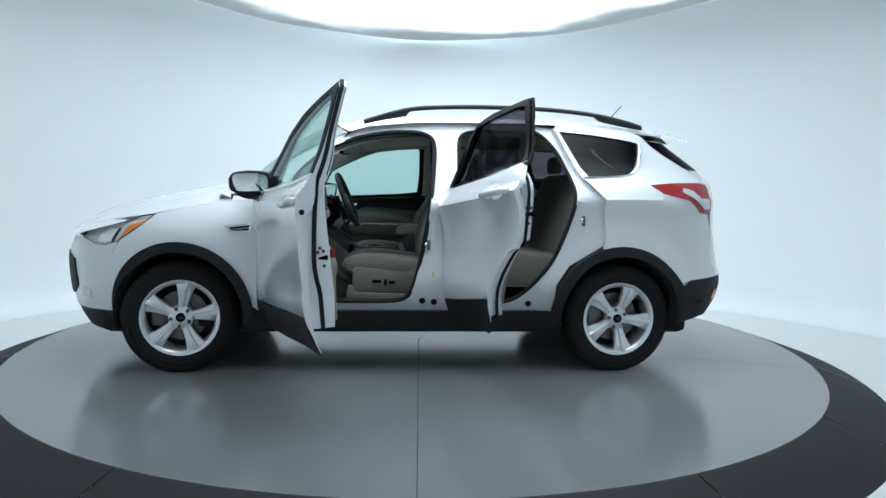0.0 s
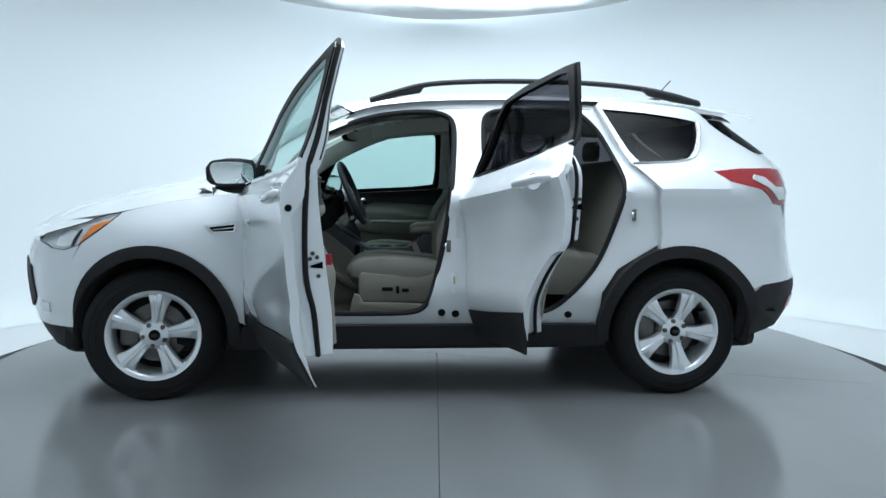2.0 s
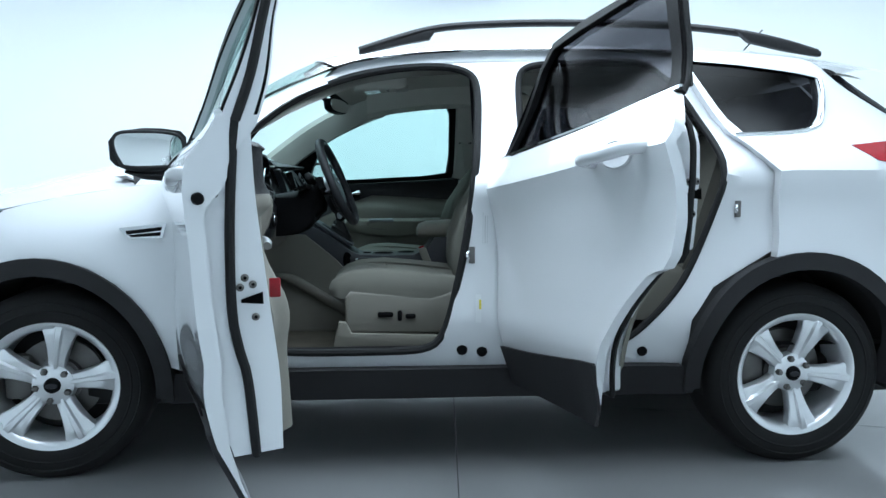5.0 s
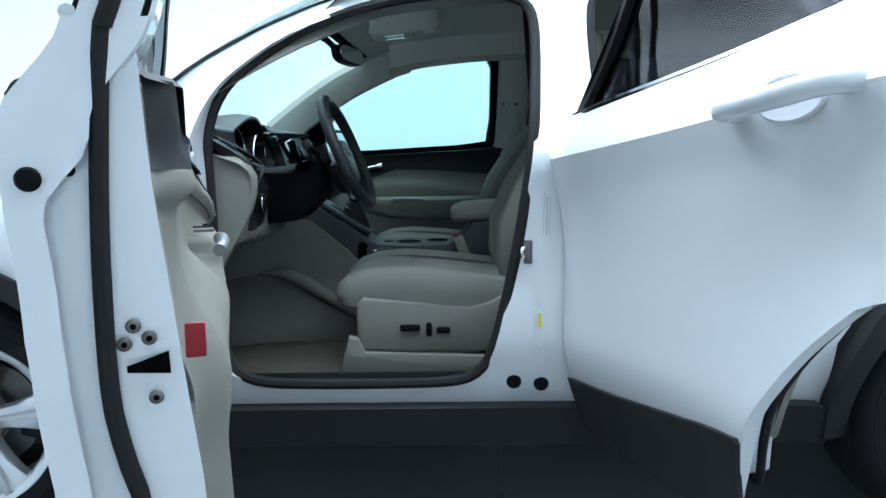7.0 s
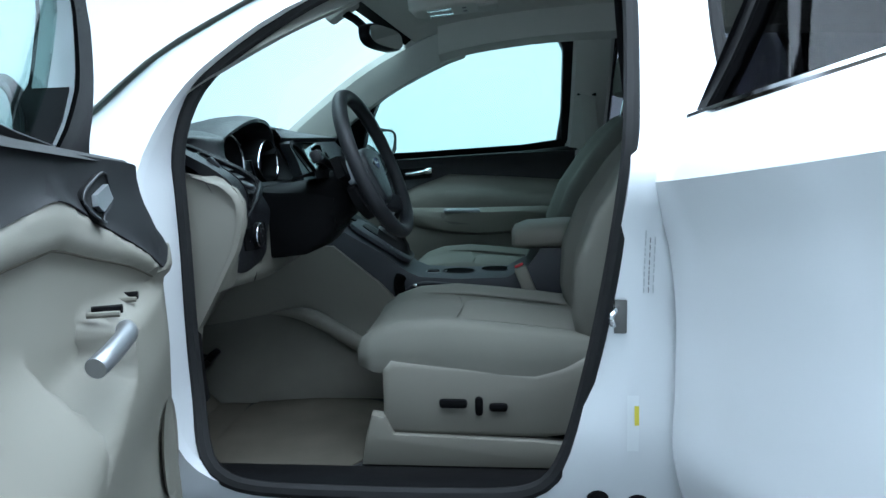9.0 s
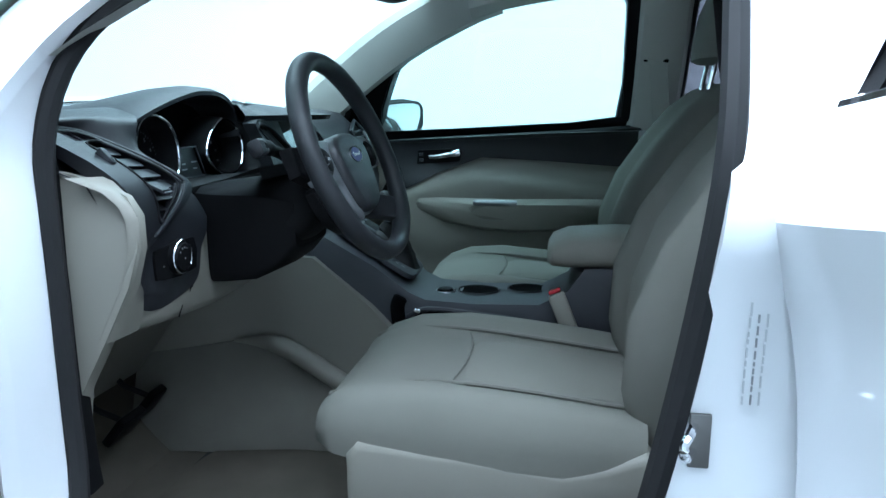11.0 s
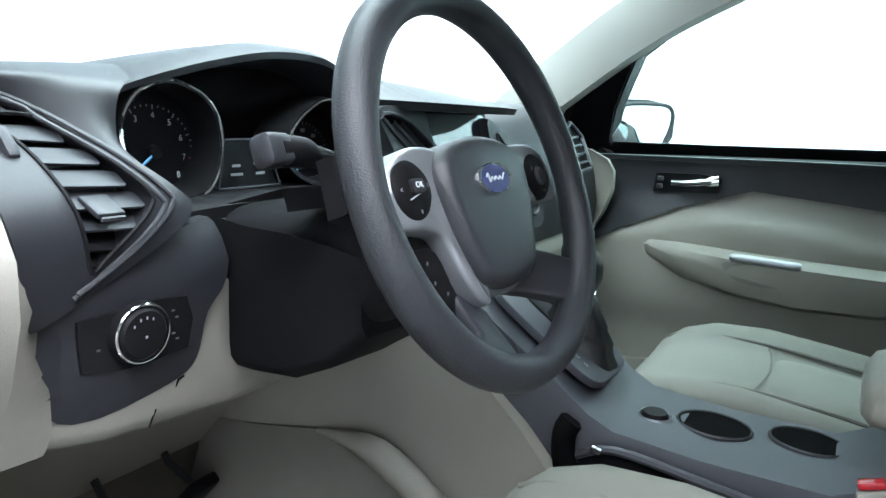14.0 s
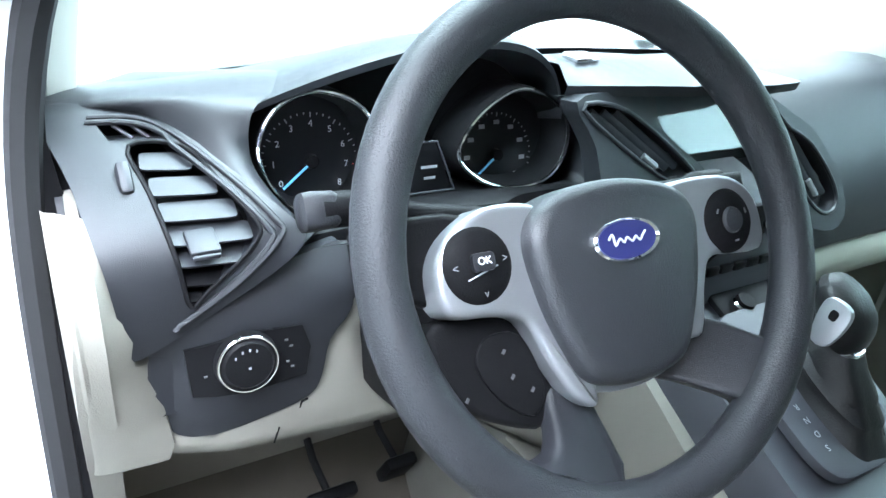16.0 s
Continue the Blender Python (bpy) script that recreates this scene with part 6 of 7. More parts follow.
for k, (ya, yb, z) in enumerate(((-0.631, -0.588, 1.07), (-0.629, -0.574, 1.053), (-0.627, -0.564, 1.036), (-0.624, -0.556, 1.019), (-0.621, -0.557, 1.002), (-0.619, -0.575, 0.986), (-0.617, -0.594, 0.972))):
    a, b = vf(ya, z, -0.006), vf(yb, z - 0.003, -0.006)
    m = frame_from((a + b) / 2, b - a, Vector((0.85, 0, -0.42)))
    bm = slab([(p[0], p[1]) for p in superloop((b - a).length / 2, 0.0125, 8, 20)], 0.0025, 0.001, m)
    # the lowest two slats take black, painting the shade at the vent's foot
    part("vent_slat", bm, SLAT if k < 5 else DARK, dash)
part("vent_tab", block((0.03, 0.025, 0.006), 0.002, tuple(vf(-0.60, 1.014, 0.004)), (0, 24, 0)), SLAT, dash)
part("tab_edge", block((0.003, 0.022, 0.004), 0.001, tuple(vf(-0.60, 1.006, 0.0165)), (0, 24, 0)), GREYP, dash)
part("vent_wheel", block((0.02, 0.012, 0.032), 0.005, tuple(vf(-0.647, 1.06, 0.004)), (0, -42, 0)), SLAT, dash)
for k in range(3):
    a = vf(-0.644 + 0.014 * k, 1.096, -0.004)
    tube("demist_slat", [a, a + Vector((0.012, 0.014, -0.011))], 0.002, GREYP, dash, n=6)

# light switch panel
lo = curve_points([(-0.664, 0.93), (-0.60, 0.962), (-0.50, 0.985), (-0.468, 0.985), (-0.469, 0.93), (-0.493, 0.90), (-0.503, 0.865), (-0.516, 0.843), (-0.56, 0.831), (-0.625, 0.824), (-0.647, 0.845), (-0.656, 0.89)], 3, True)
panel("switch_panel", lo, lambda y, z: on_face(y, z, 0.006), DASH, dash, step=0.025, back=lambda y, z: on_face(y, z, -0.03))
bz = [(-0.625, 0.919), (-0.575, 0.926), (-0.521, 0.923), (-0.514, 0.90), (-0.52, 0.872), (-0.57, 0.868), (-0.622, 0.872)]
panel("switch_bezel", bz, lambda y, z: on_face(y, z, 0.010), DARK, dash, step=0.02, back=lambda y, z: on_face(y, z, 0.0))
km = frame_from(on_face(-0.575, 0.901, 0.010), (0, 1, 0), (0.0, 0, 1)) @ Matrix.Diagonal((1.1, 1.1, 0.8, 1))
switch = part("light_switch", lathe([(0, 0.017), (0.019, 0.016), (0.0215, 0.012), (0.025, 0.0118), (0.026, 0.0)], 36, km), DARK, dash, "black rotary light switch with chrome ring")
part("switch_ring", lathe([(0.0222, 0.011), (0.0232, 0.0135), (0.0244, 0.0135), (0.025, 0.012)], 40, km), CHROME, dash)
for a in (60, 85, 110, 140):
    part("switch_mark", block((0.0013, 0.0022, 0.0006), 0, (0.0135 * math.cos(radians(a)), 0.0135 * math.sin(radians(a)), 0.0166)), GREYINK, dash).matrix_local = km
part("switch_mark", block((0.002, 0.002, 0.0006), 0, (0, -0.002, 0.0172)), GREYINK, dash).matrix_local = km
for y, z in ((-0.537, 0.912), (-0.533, 0.905), (-0.537, 0.89), (-0.533, 0.884), (-0.61, 0.892)):
    part("switch_mark", block((0.001, 0.003, 0.0016), 0, tuple(on_face(y, z, 0.0108))), DIMINK, dash)

# instrument hood and gauges
hood = [(-0.55, 1.099), (-0.526, 1.112), (-0.47, 1.129), (-0.39, 1.149), (-0.32, 1.161), (-0.25, 1.162), (-0.205, 1.152), (-0.178, 1.132), (-0.166, 1.108), (-0.16, 1.08)]
hood = curve_points([(p[0], p[1], 0) for p in hood], 3)
rows = []
for x, k, up in ((-0.95, 0.0, 0.012), (-0.88, 0.5, 0.012), (-0.80, 0.9, 0.012), (-0.745, 1.0, 0.012), (-0.71, 1.0, 0.008), (-0.697, 1.0, 0.002), (-0.698, 1.0, -0.006), (-0.74, 0.98, -0.012), (-0.80, 0.9, -0.016)):
    rows.append([(x, p[0], 1.115 + (p[1] - 1.115) * k + up * (smooth(-0.54, -0.44, p[0]) if up > 0 else 1.0)) for p in hood])
loft("instrument_hood", rows, DASH, dash, label="charcoal hood over the instruments", sharp=60)
# the dash sweeps from the side vent into the hood and the edge of the first gauge
cheek = [((-0.96, -0.70, 1.108), (-0.96, -0.40, 1.122)), ((-0.87, -0.70, 1.114), (-0.86, -0.42, 1.130)), ((-0.80, -0.697, 1.116), (-0.78, -0.455, 1.135)), ((-0.763, -0.685, 1.111), (-0.725, -0.485, 1.125)),
         ((-0.748, -0.625, 1.103), (-0.6955, -0.523, 1.1135)), (vf(-0.59, 1.085), (-0.69, -0.535, 1.092)), (vf(-0.565, 1.062), (-0.688, -0.535, 1.062)), (vf(-0.54, 1.037), (-0.68, -0.523, 1.036)), (vf(-0.518, 1.014), (-0.672, -0.503, 1.01)), (vf(-0.512, 1.0), (-0.664, -0.48, 0.996))]
ends = [curve_points([Vector(q[k]) for q in cheek], 4) for k in (0, 1)]
loft("dash_cheek", [[Vector(p).lerp(Vector(q), v) + Vector((0.006, 0, 0.004)) * math.sin(math.pi * v) for v in np.linspace(0, 1, 9)] for p, q in zip(*ends)], DASH, dash, sharp=60)
o = [(-0.55, 1.10), (-0.47, 1.13), (-0.357, 1.15), (-0.25, 1.155), (-0.17, 1.13), (-0.15, 1.08), (-0.15, 1.0), (-0.54, 1.0)]
panel("instrument_backing", o, lambda y, z: Vector((-0.765 + 0.2 * (1.07 - z), y, z)), DARK, dash, step=0.05)
# ledge before the gauges, its black painting the hood's shadow
rows = [[(x, y, z + 0.006 * math.cos((y + 0.345) * 9)) for y in np.linspace(-0.537, -0.15, 15)] for x, z in ((-0.79, 1.0), (-0.70, 0.997), (-0.665, 0.999), (-0.652, 0.992), (-0.65, 0.975))]
loft("hood_shade_shelf", rows, DARK, dash)
RINGS = ([(-0.463, 1.121), (-0.50, 1.110), (-0.521, 1.085), (-0.525, 1.06), (-0.515, 1.03), (-0.49, 1.006), (-0.455, 0.999), (-0.425, 1.006), (-0.405, 1.035), (-0.402, 1.075), (-0.42, 1.106)],
         [(-0.213, 1.111), (-0.172, 1.098), (-0.149, 1.07), (-0.153, 1.035), (-0.175, 1.008), (-0.21, 0.999), (-0.25, 1.003), (-0.283, 1.018), (-0.303, 1.043), (-0.285, 1.075), (-0.25, 1.1)])
for k, (ring, yc, zc) in enumerate(zip(RINGS, (-0.46, -0.227), (1.045, 1.03))):
    ring = curve_points(ring, 5, True)
    gx = lambda z: -0.70 + 0.1 * (1.06 - z)
    c = Vector((sum(p[0] for p in ring) / len(ring), sum(p[1] for p in ring) / len(ring)))
    scaled = lambda f: [(c.x + (p[0] - c.x) * f, c.y + (p[1] - c.y) * f) for p in ring]
    rows = [[(gx(p[1]) + d, p[0], p[1]) for p in scaled(f)] for f, d in ((1.1, -0.05), (1.06, -0.008), (1.03, 0.0), (0.98, 0.0), (0.94, -0.01), (0.88, -0.042))]
    loft("gauge_rim", [r + r[:1] for r in rows], DARK, dash)
    tube("gauge_ring", [(gx(p[1]) + 0.0015, p[0], p[1]) for p in ring], 0.0026, CHROME, dash, n=8, closed=True, up=(1, 0, 0))
    panel("gauge_dial", scaled(0.90), lambda y, z: Vector((gx(z) - 0.042, y, z)), DIAL, dash, step=0.05)
    m = frame_from((gx(zc) - 0.0405, yc, zc), (0, 1, 0), (-0.1, 0, 1))
    for j in range(33):
        a = radians(212 - 7.9 * j)
        r = 0.05 if j % 4 == 0 else 0.0515
        bar = part("gauge_mark", block((0.005 if j % 4 == 0 else 0.0022, 0.0012, 0.0006), 0, (r * math.cos(a), 0.96 * r * math.sin(a), 0.0006), (0, 0, math.degrees(a))), REDINK if (k == 0 and j > 26) else GREYINK, dash)
        bar.matrix_local = m
    if k == 0:
        for j in range(9):
            a = radians(212 - 31.6 * j)
            lettering("gauge_digit", str(j), 0.0095, PALEINK, dash, m @ Matrix.Translation((0.040 * math.cos(a), 0.039 * math.sin(a), 0.001)))
    else:
        for j in range(9):
            a = radians(212 - 31.6 * j)
            part("gauge_mark", block((0.008, 0.005, 0.0006), 0, (0.040 * math.cos(a), 0.039 * math.sin(a), 0.0006)), GREYINK, dash).matrix_local = m
    na = radians(217)
    part("gauge_needle", block((0.04, 0.0028, 0.0015), 0.0005, (0.022 * math.cos(na), 0.022 * math.sin(na), 0.006), (0, 0, 37)), NEEDLE, dash).matrix_local = m
    part("needle_hub", lathe([(0, 0.009), (0.007, 0.008), (0.008, 0.001)], 20, m), DARK, dash)
mini = [(-0.39, 1.06), (-0.325, 1.06), (-0.306, 1.005), (-0.402, 1.005)]
tube("display_rim", [Vector((-0.706 + 0.1 * (1.05 - p[1]), p[0], p[1])) for p in resample([Vector(q) for q in mini], 0.02)], 0.0013, GREYP, dash, n=6, closed=True, up=(1, 0, 0))
panel("driver_display", mini, lambda y, z: Vector((-0.712 + 0.1 * (1.05 - z), y, z)), DIAL, dash, step=0.03)
for y, z, w, h in ((-0.372, 1.02, 0.018, 0.003), (-0.372, 1.03, 0.012, 0.003), (-0.335, 1.02, 0.014, 0.003), (-0.335, 1.032, 0.02, 0.003)):
    part("display_mark", block((0.0006, w, h), 0, (-0.709 + 0.1 * (1.05 - z), y, z)), GREYINK, dash)

# centre screen, its hood and vents
rows = []
for back, lift in ((-0.94, 0.0), (-0.82, 0.8), (-0.75, 1.0), (-0.69, 0.85), (None, 0.12), (None, -0.2), (-0.70, -0.25)):
    row = []
    for y in np.linspace(-0.175, 0.152, 19):
        f = float(np.interp(y, (-0.18, -0.12, -0.05, 0.06, 0.13, 0.18, 0.22), (-0.675, -0.645, -0.605, -0.577, -0.59, -0.63, -0.68)))
        top = float(np.interp(y, (-0.18, -0.08, 0.05, 0.15, 0.22), (1.143, 1.146, 1.138, 1.128, 1.118)))
        x = f - (0.005 if lift == -0.2 else 0.0) if back is None else min(back, f - 0.012)
        row.append((x, y, 1.112 + (top - 1.112) * lift if lift >= 0 else 1.112 + 0.04 * lift))
    rows.append(row)
loft("screen_hood", rows, DASH, dash, sharp=60)
scr = [(-0.045, 1.10), (0.155, 1.10), (0.15, 1.025), (-0.03, 1.025)]
sface = lambda y, z: Vector((-0.668 + 0.3 * (1.1 - z), y, z))
panel("centre_display", scr, sface, SCREEN, dash, step=0.04, back=lambda y, z: sface(y, z) + Vector((-0.01, 0, 0)), label="pale reflecting centre display")
panel("display_surround", [(-0.06, 1.112), (0.17, 1.112), (0.165, 1.01), (-0.04, 1.01)], lambda y, z: sface(y, z) + Vector((-0.004, 0, 0)), DARK, dash, step=0.05)
cf = lambda y, z, out=0.0: Vector((-0.64 + 0.3 * (1.05 - z) + out, y, z))
NEAR_Q = [(-0.170, 1.091), (-0.104, 1.086), (-0.009, 1.012), (-0.035, 1.004), (-0.068, 1.011)]
FAR_Q = [(0.16, 1.07), (0.19, 1.048), (0.235, 1.022), (0.275, 0.97), (0.28, 0.935), (0.25, 0.925), (0.215, 0.95), (0.18, 1.0)]
near_face = curve_points([(-0.178, 1.10), (-0.12, 1.109), (-0.062, 1.106), (-0.05, 1.06), (0.012, 1.012), (0.02, 0.985), (-0.08, 0.975), (-0.15, 0.985), (-0.158, 1.05)], 3, True)
far_face = curve_points([(0.14, 1.095), (0.2, 1.065), (0.25, 1.035), (0.295, 0.97), (0.30, 0.92), (0.265, 0.90), (0.2, 0.92), (0.15, 0.98), (0.135, 1.05)], 3, True)
for q, face, n in ((NEAR_Q, near_face, 3), (FAR_Q, far_face, 2)):
    q = [tuple(p)[:2] for p in curve_points(q, 4, True)]
    panel("centre_vent", [tuple(p)[:2] for p in face], lambda y, z: cf(y, z, 0.004), DASH, dash, [q], 0.02, lambda y, z: cf(y, z, -0.025), label="charcoal centre air vent")
    # near-black back paints deeper shade into the shallow vent
    panel("centre_vent_back", q, lambda y, z: cf(y, z, -0.022), SHADE_BLACK, dash, step=0.04)
    tube("vent_lip", [cf(p[0], p[1], 0.0045) for p in resample([Vector(p) for p in q], 0.012)], 0.003, DASH, dash, n=8, closed=True, up=(1, 0, 0))
    top, low = ((q[0], q[4]), (q[16], q[8])) if n == 3 else ((q[0], q[6]), (q[22], q[14]))
    for k in range(n):
        t = (k + 0.8) / (n + 0.6)
        a, b = Vector(top[0]).lerp(Vector(top[1]), t), Vector(low[0]).lerp(Vector(low[1]), t)
        tube("centre_vent_slat", [cf(*a.lerp(b, 0.04), -0.008), cf(*a.lerp(b, 0.96), -0.006)], 0.0035, SLAT, dash, n=6, flat=1.6)
        if k == 0:
            tube("vent_tab", [cf(*a.lerp(b, 0.72), -0.001), cf(*a.lerp(b, 0.9), 0.0)], 0.0042, SATIN, dash, n=8)
# lower centre stack
rows = []
for z, x, w in ((1.02, -0.655, 0.10), (0.98, -0.60, 0.125), (0.93, -0.565, 0.13), (0.89, -0.55, 0.13), (0.86, -0.555, 0.13)):
    rows.append([(x - 0.09, 0.0 - w, z), (x - 0.01, 0.0 - w, z), (x, 0.0 - w * 0.92, z), (x, 0.0 + w * 0.92, z), (x - 0.01, w, z), (x - 0.09, w, z)])
stack = loft("control_panel", rows, GREYP, dash)
part("stack_panel", block((0.008, 0.19, 0.075), 0.004, (-0.566, 0.0, 0.945), (0, 22, 0)), DARK, dash)
part("stack_bar", block((0.012, 0.10, 0.010), 0.004, (-0.57, -0.05, 0.992), (0, 22, 0)), CHROME, dash)
for y in (-0.075, 0.075):
    m = frame_from((-0.558, y, 0.945), (0, 1, 0), (-0.37, 0, 0.93))
    part("stack_knob", lathe([(0, 0.02), (0.014, 0.019), (0.016, 0.0)], 28, m), DARK, dash)
    part("knob_trim", lathe([(0.0155, 0.006), (0.019, 0.004), (0.019, 0.0)], 28, m), CHROME, dash)
for k in range(6):
    part("stack_button", block((0.006, 0.02, 0.012), 0.002, (-0.552, -0.06 + 0.024 * k, 0.905), (0, 12, 0)), DARK, dash)
foot = frame_from((-0.522, 0.06, 0.847), (0, 1, 0), (-0.87, 0, 0.49))
part("stack_foot", slab([Vector(p) for p in superloop(0.095, 0.058, 6, 28)], 0.008, 0.003, foot), DARK, dash)
part("foot_bar", block((0.13, 0.008, 0.008), 0.003, (0.02, 0.05, 0.010)), CHROME, dash).matrix_local = foot
fk = foot @ Matrix.Translation((-0.066, 0.012, 0.008))
part("stack_knob", lathe([(0, 0.018), (0.011, 0.017), (0.0125, 0.0)], 28, fk), DARK, dash)
part("knob_trim", lathe([(0.0122, 0.012), (0.0145, 0.01), (0.0145, 0.0)], 28, fk), CHROME, dash)
for k in range(5):
    part("stack_button", block((0.02, 0.012, 0.005), 0.002, (-0.035 + 0.025 * k, -0.008, 0.009)), DASH, dash).matrix_local = foot
part("dash_sensor", block((0.03, 0.035, 0.008), 0.003, (-0.70, -0.135, 1.144), (0, 12, 0)), CHROME, dash)
# far side vent
fvq = [(0.53, 1.06), (0.62, 1.09), (0.66, 1.06), (0.64, 0.99), (0.56, 0.985)]
tube("far_vent", [on_face(p[0], p[1], 0.014) for p in resample([Vector(p) for p in fvq], 0.02)], 0.006, DASH, dash, n=8, closed=True, up=(1, 0, 0))
panel("far_vent_back", fvq, lambda y, z: on_face(y, z, 0.006), DARK, dash, step=0.04)
for k in range(4):
    tube("far_vent_slat", [on_face(0.555, 1.055 - 0.018 * k, 0.014), on_face(0.635, 1.06 - 0.018 * k, 0.014)], 0.004, SLAT, dash, n=6)

# ---- steering column and wheel ----
WC = Vector((-0.3794, -0.3687, 1.0465))
RAKE, YAW = radians(22.4), radians(-2.4)
WN = Vector((math.cos(RAKE) * math.cos(YAW), math.cos(RAKE) * math.sin(YAW), math.sin(RAKE)))
WU = Vector((0, 0, 1)).cross(WN).normalized()
WV = WN.cross(WU)
WM = Matrix((WU, WV, WN)).transposed().to_4x4()
WM.translation = WC
HM = WM.copy()
HM.translation = (-0.4045, -0.36, 1.005)
rows = []
for d, a, b, oy in ((-0.07, 0.055, 0.05, 0.0), (-0.09, 0.07, 0.06, -0.03), (-0.14, 0.085, 0.065, -0.04), (-0.2, 0.095, 0.07, -0.03), (-0.27, 0.10, 0.07, -0.012)):
    rows.append([WM @ Vector((p[0], p[1] + oy, d)) for p in superloop(a, b, 3.4, 28)])
column = loft("steering_column", rows, DARK, car, ring=True, caps=True, label="black steering column shroud with stalks")
rows = [[(x, -0.357 + v * w, z) for v, z in ((-1, z1), (-0.96, z0 + 0.015), (-0.85, z0), (0, z0 - 0.004), (0.85, z0), (0.96, z0 + 0.015), (1, z1))] for x, w, z0, z1 in ((-0.665, 0.10, 0.826, 0.99), (-0.60, 0.106, 0.829, 0.985), (-0.54, 0.106, 0.836, 0.985), (-0.50, 0.10, 0.855, 0.98), (-0.468, 0.085, 0.89, 0.97))]
loft("column_cover", rows, DARK, column, caps=True)
tube("stalk", curve_points([WM @ Vector(p) for p in ((-0.03, 0.03, -0.085), (-0.09, 0.04, -0.08), (-0.15, 0.054, -0.075), (-0.185, 0.056, -0.072))], 5), [0.011] * 6 + [0.0095] * 4 + [0.013] * 6, DARK, column, n=12, label="black indicator stalk")
rows = []
for d, a, b in ((-0.172, 0.009, 0.010), (-0.176, 0.0115, 0.0125), (-0.190, 0.012, 0.0135), (-0.197, 0.0115, 0.013), (-0.199, 0.009, 0.010)):
    rows.append([WM @ Vector((d, 0.056 + q[1], -0.072 + q[0])) for q in superloop(a, b, 4, 20)])
loft("stalk_tip", rows, DASH, column, ring=True, caps=True)
tube("stalk", curve_points([WM @ Vector(p) for p in ((0.03, 0.03, -0.085), (0.09, 0.034, -0.08), (0.15, 0.036, -0.075), (0.185, 0.036, -0.072))], 5), [0.011] * 6 + [0.0095] * 5 + [0.013] * 5, DARK, column, n=12)
# black instead of dash charcoal, painting the hood's shade on this skirt
loft("column_skirt", [[WM @ Vector((x, 0.012 + h, -0.10)) for x in np.linspace(-0.16, 0.13, 8)] for h in (0.0, 0.02)] + [[WM @ Vector((x * 1.0, 0.036, -0.16)) for x in np.linspace(-0.17, 0.14, 8)]], DARK, column)

sw = tube("steering_wheel", [WM @ Vector((0.177 * math.cos(a), 0.177 * math.sin(a), 0)) for a in np.linspace(0, 2 * math.pi, 72, endpoint=False)], [0.0162 + 0.0018 * abs(math.sin(2 * a)) for a in np.linspace(0, 2 * math.pi, 72, endpoint=False)], LEATHERW, car, n=16, closed=True, up=tuple(WN), label="black leather steering wheel with silver spoke trim")
wheel_slab = lambda name, o, depth, bev, z, mat, label="": part(name, slab(o, depth, bev, HM @ Matrix.Translation((0, 0, z)), seg=3), mat, sw, label)
hubo = curve_points([(-0.076, 0.046), (-0.052, 0.068), (0.0, 0.076), (0.052, 0.068), (0.076, 0.046), (0.073, 0.006), (0.06, -0.034), (0.042, -0.062), (0.0, -0.071), (-0.042, -0.062), (-0.06, -0.034), (-0.073, 0.006)], 5, True)
wheel_slab("airbag_cover", hubo, 0.04, 0.014, 0.0, AIRBAG, "charcoal airbag cover")
rimc = [(p[0] * (1 + 0.07 * smooth(0.02, -0.02, p[1])), p[1] * (1 + 0.07 * smooth(0.0, -0.04, p[1])) - 0.012 * smooth(0.02, 0.05, p[1])) for p in hubo]
wheel_slab("airbag_rim", [Vector(p) for p in rimc], 0.022, 0.004, 0.0, SATIN)
TRIM = {-1: [(-0.062, 0.066), (-0.10, 0.068), (-0.13, 0.052), (-0.143, 0.03), (-0.138, 0.002), (-0.106, -0.004), (-0.083, -0.012), (-0.068, -0.045), (-0.052, -0.072), (-0.036, -0.08), (-0.034, -0.06), (-0.045, 0.0), (-0.055, 0.05)],
        1: [(0.055, 0.05), (0.055, 0.0), (0.056, -0.045), (0.074, -0.05), (0.086, -0.01), (0.10, 0.006), (0.15, 0.004), (0.157, 0.03), (0.148, 0.054), (0.12, 0.068), (0.062, 0.066)]}
LOWER_SPOKE = {-1: [(-0.028, -0.07), (-0.058, -0.056), (-0.07, -0.082), (-0.084, -0.1), (-0.106, -0.103), (-0.082, -0.122), (-0.036, -0.139)],
               1: [(0.034, -0.072), (0.06, -0.088), (0.088, -0.106), (0.094, -0.116), (0.138, -0.076), (0.122, -0.062), (0.098, -0.044), (0.074, -0.044)]}
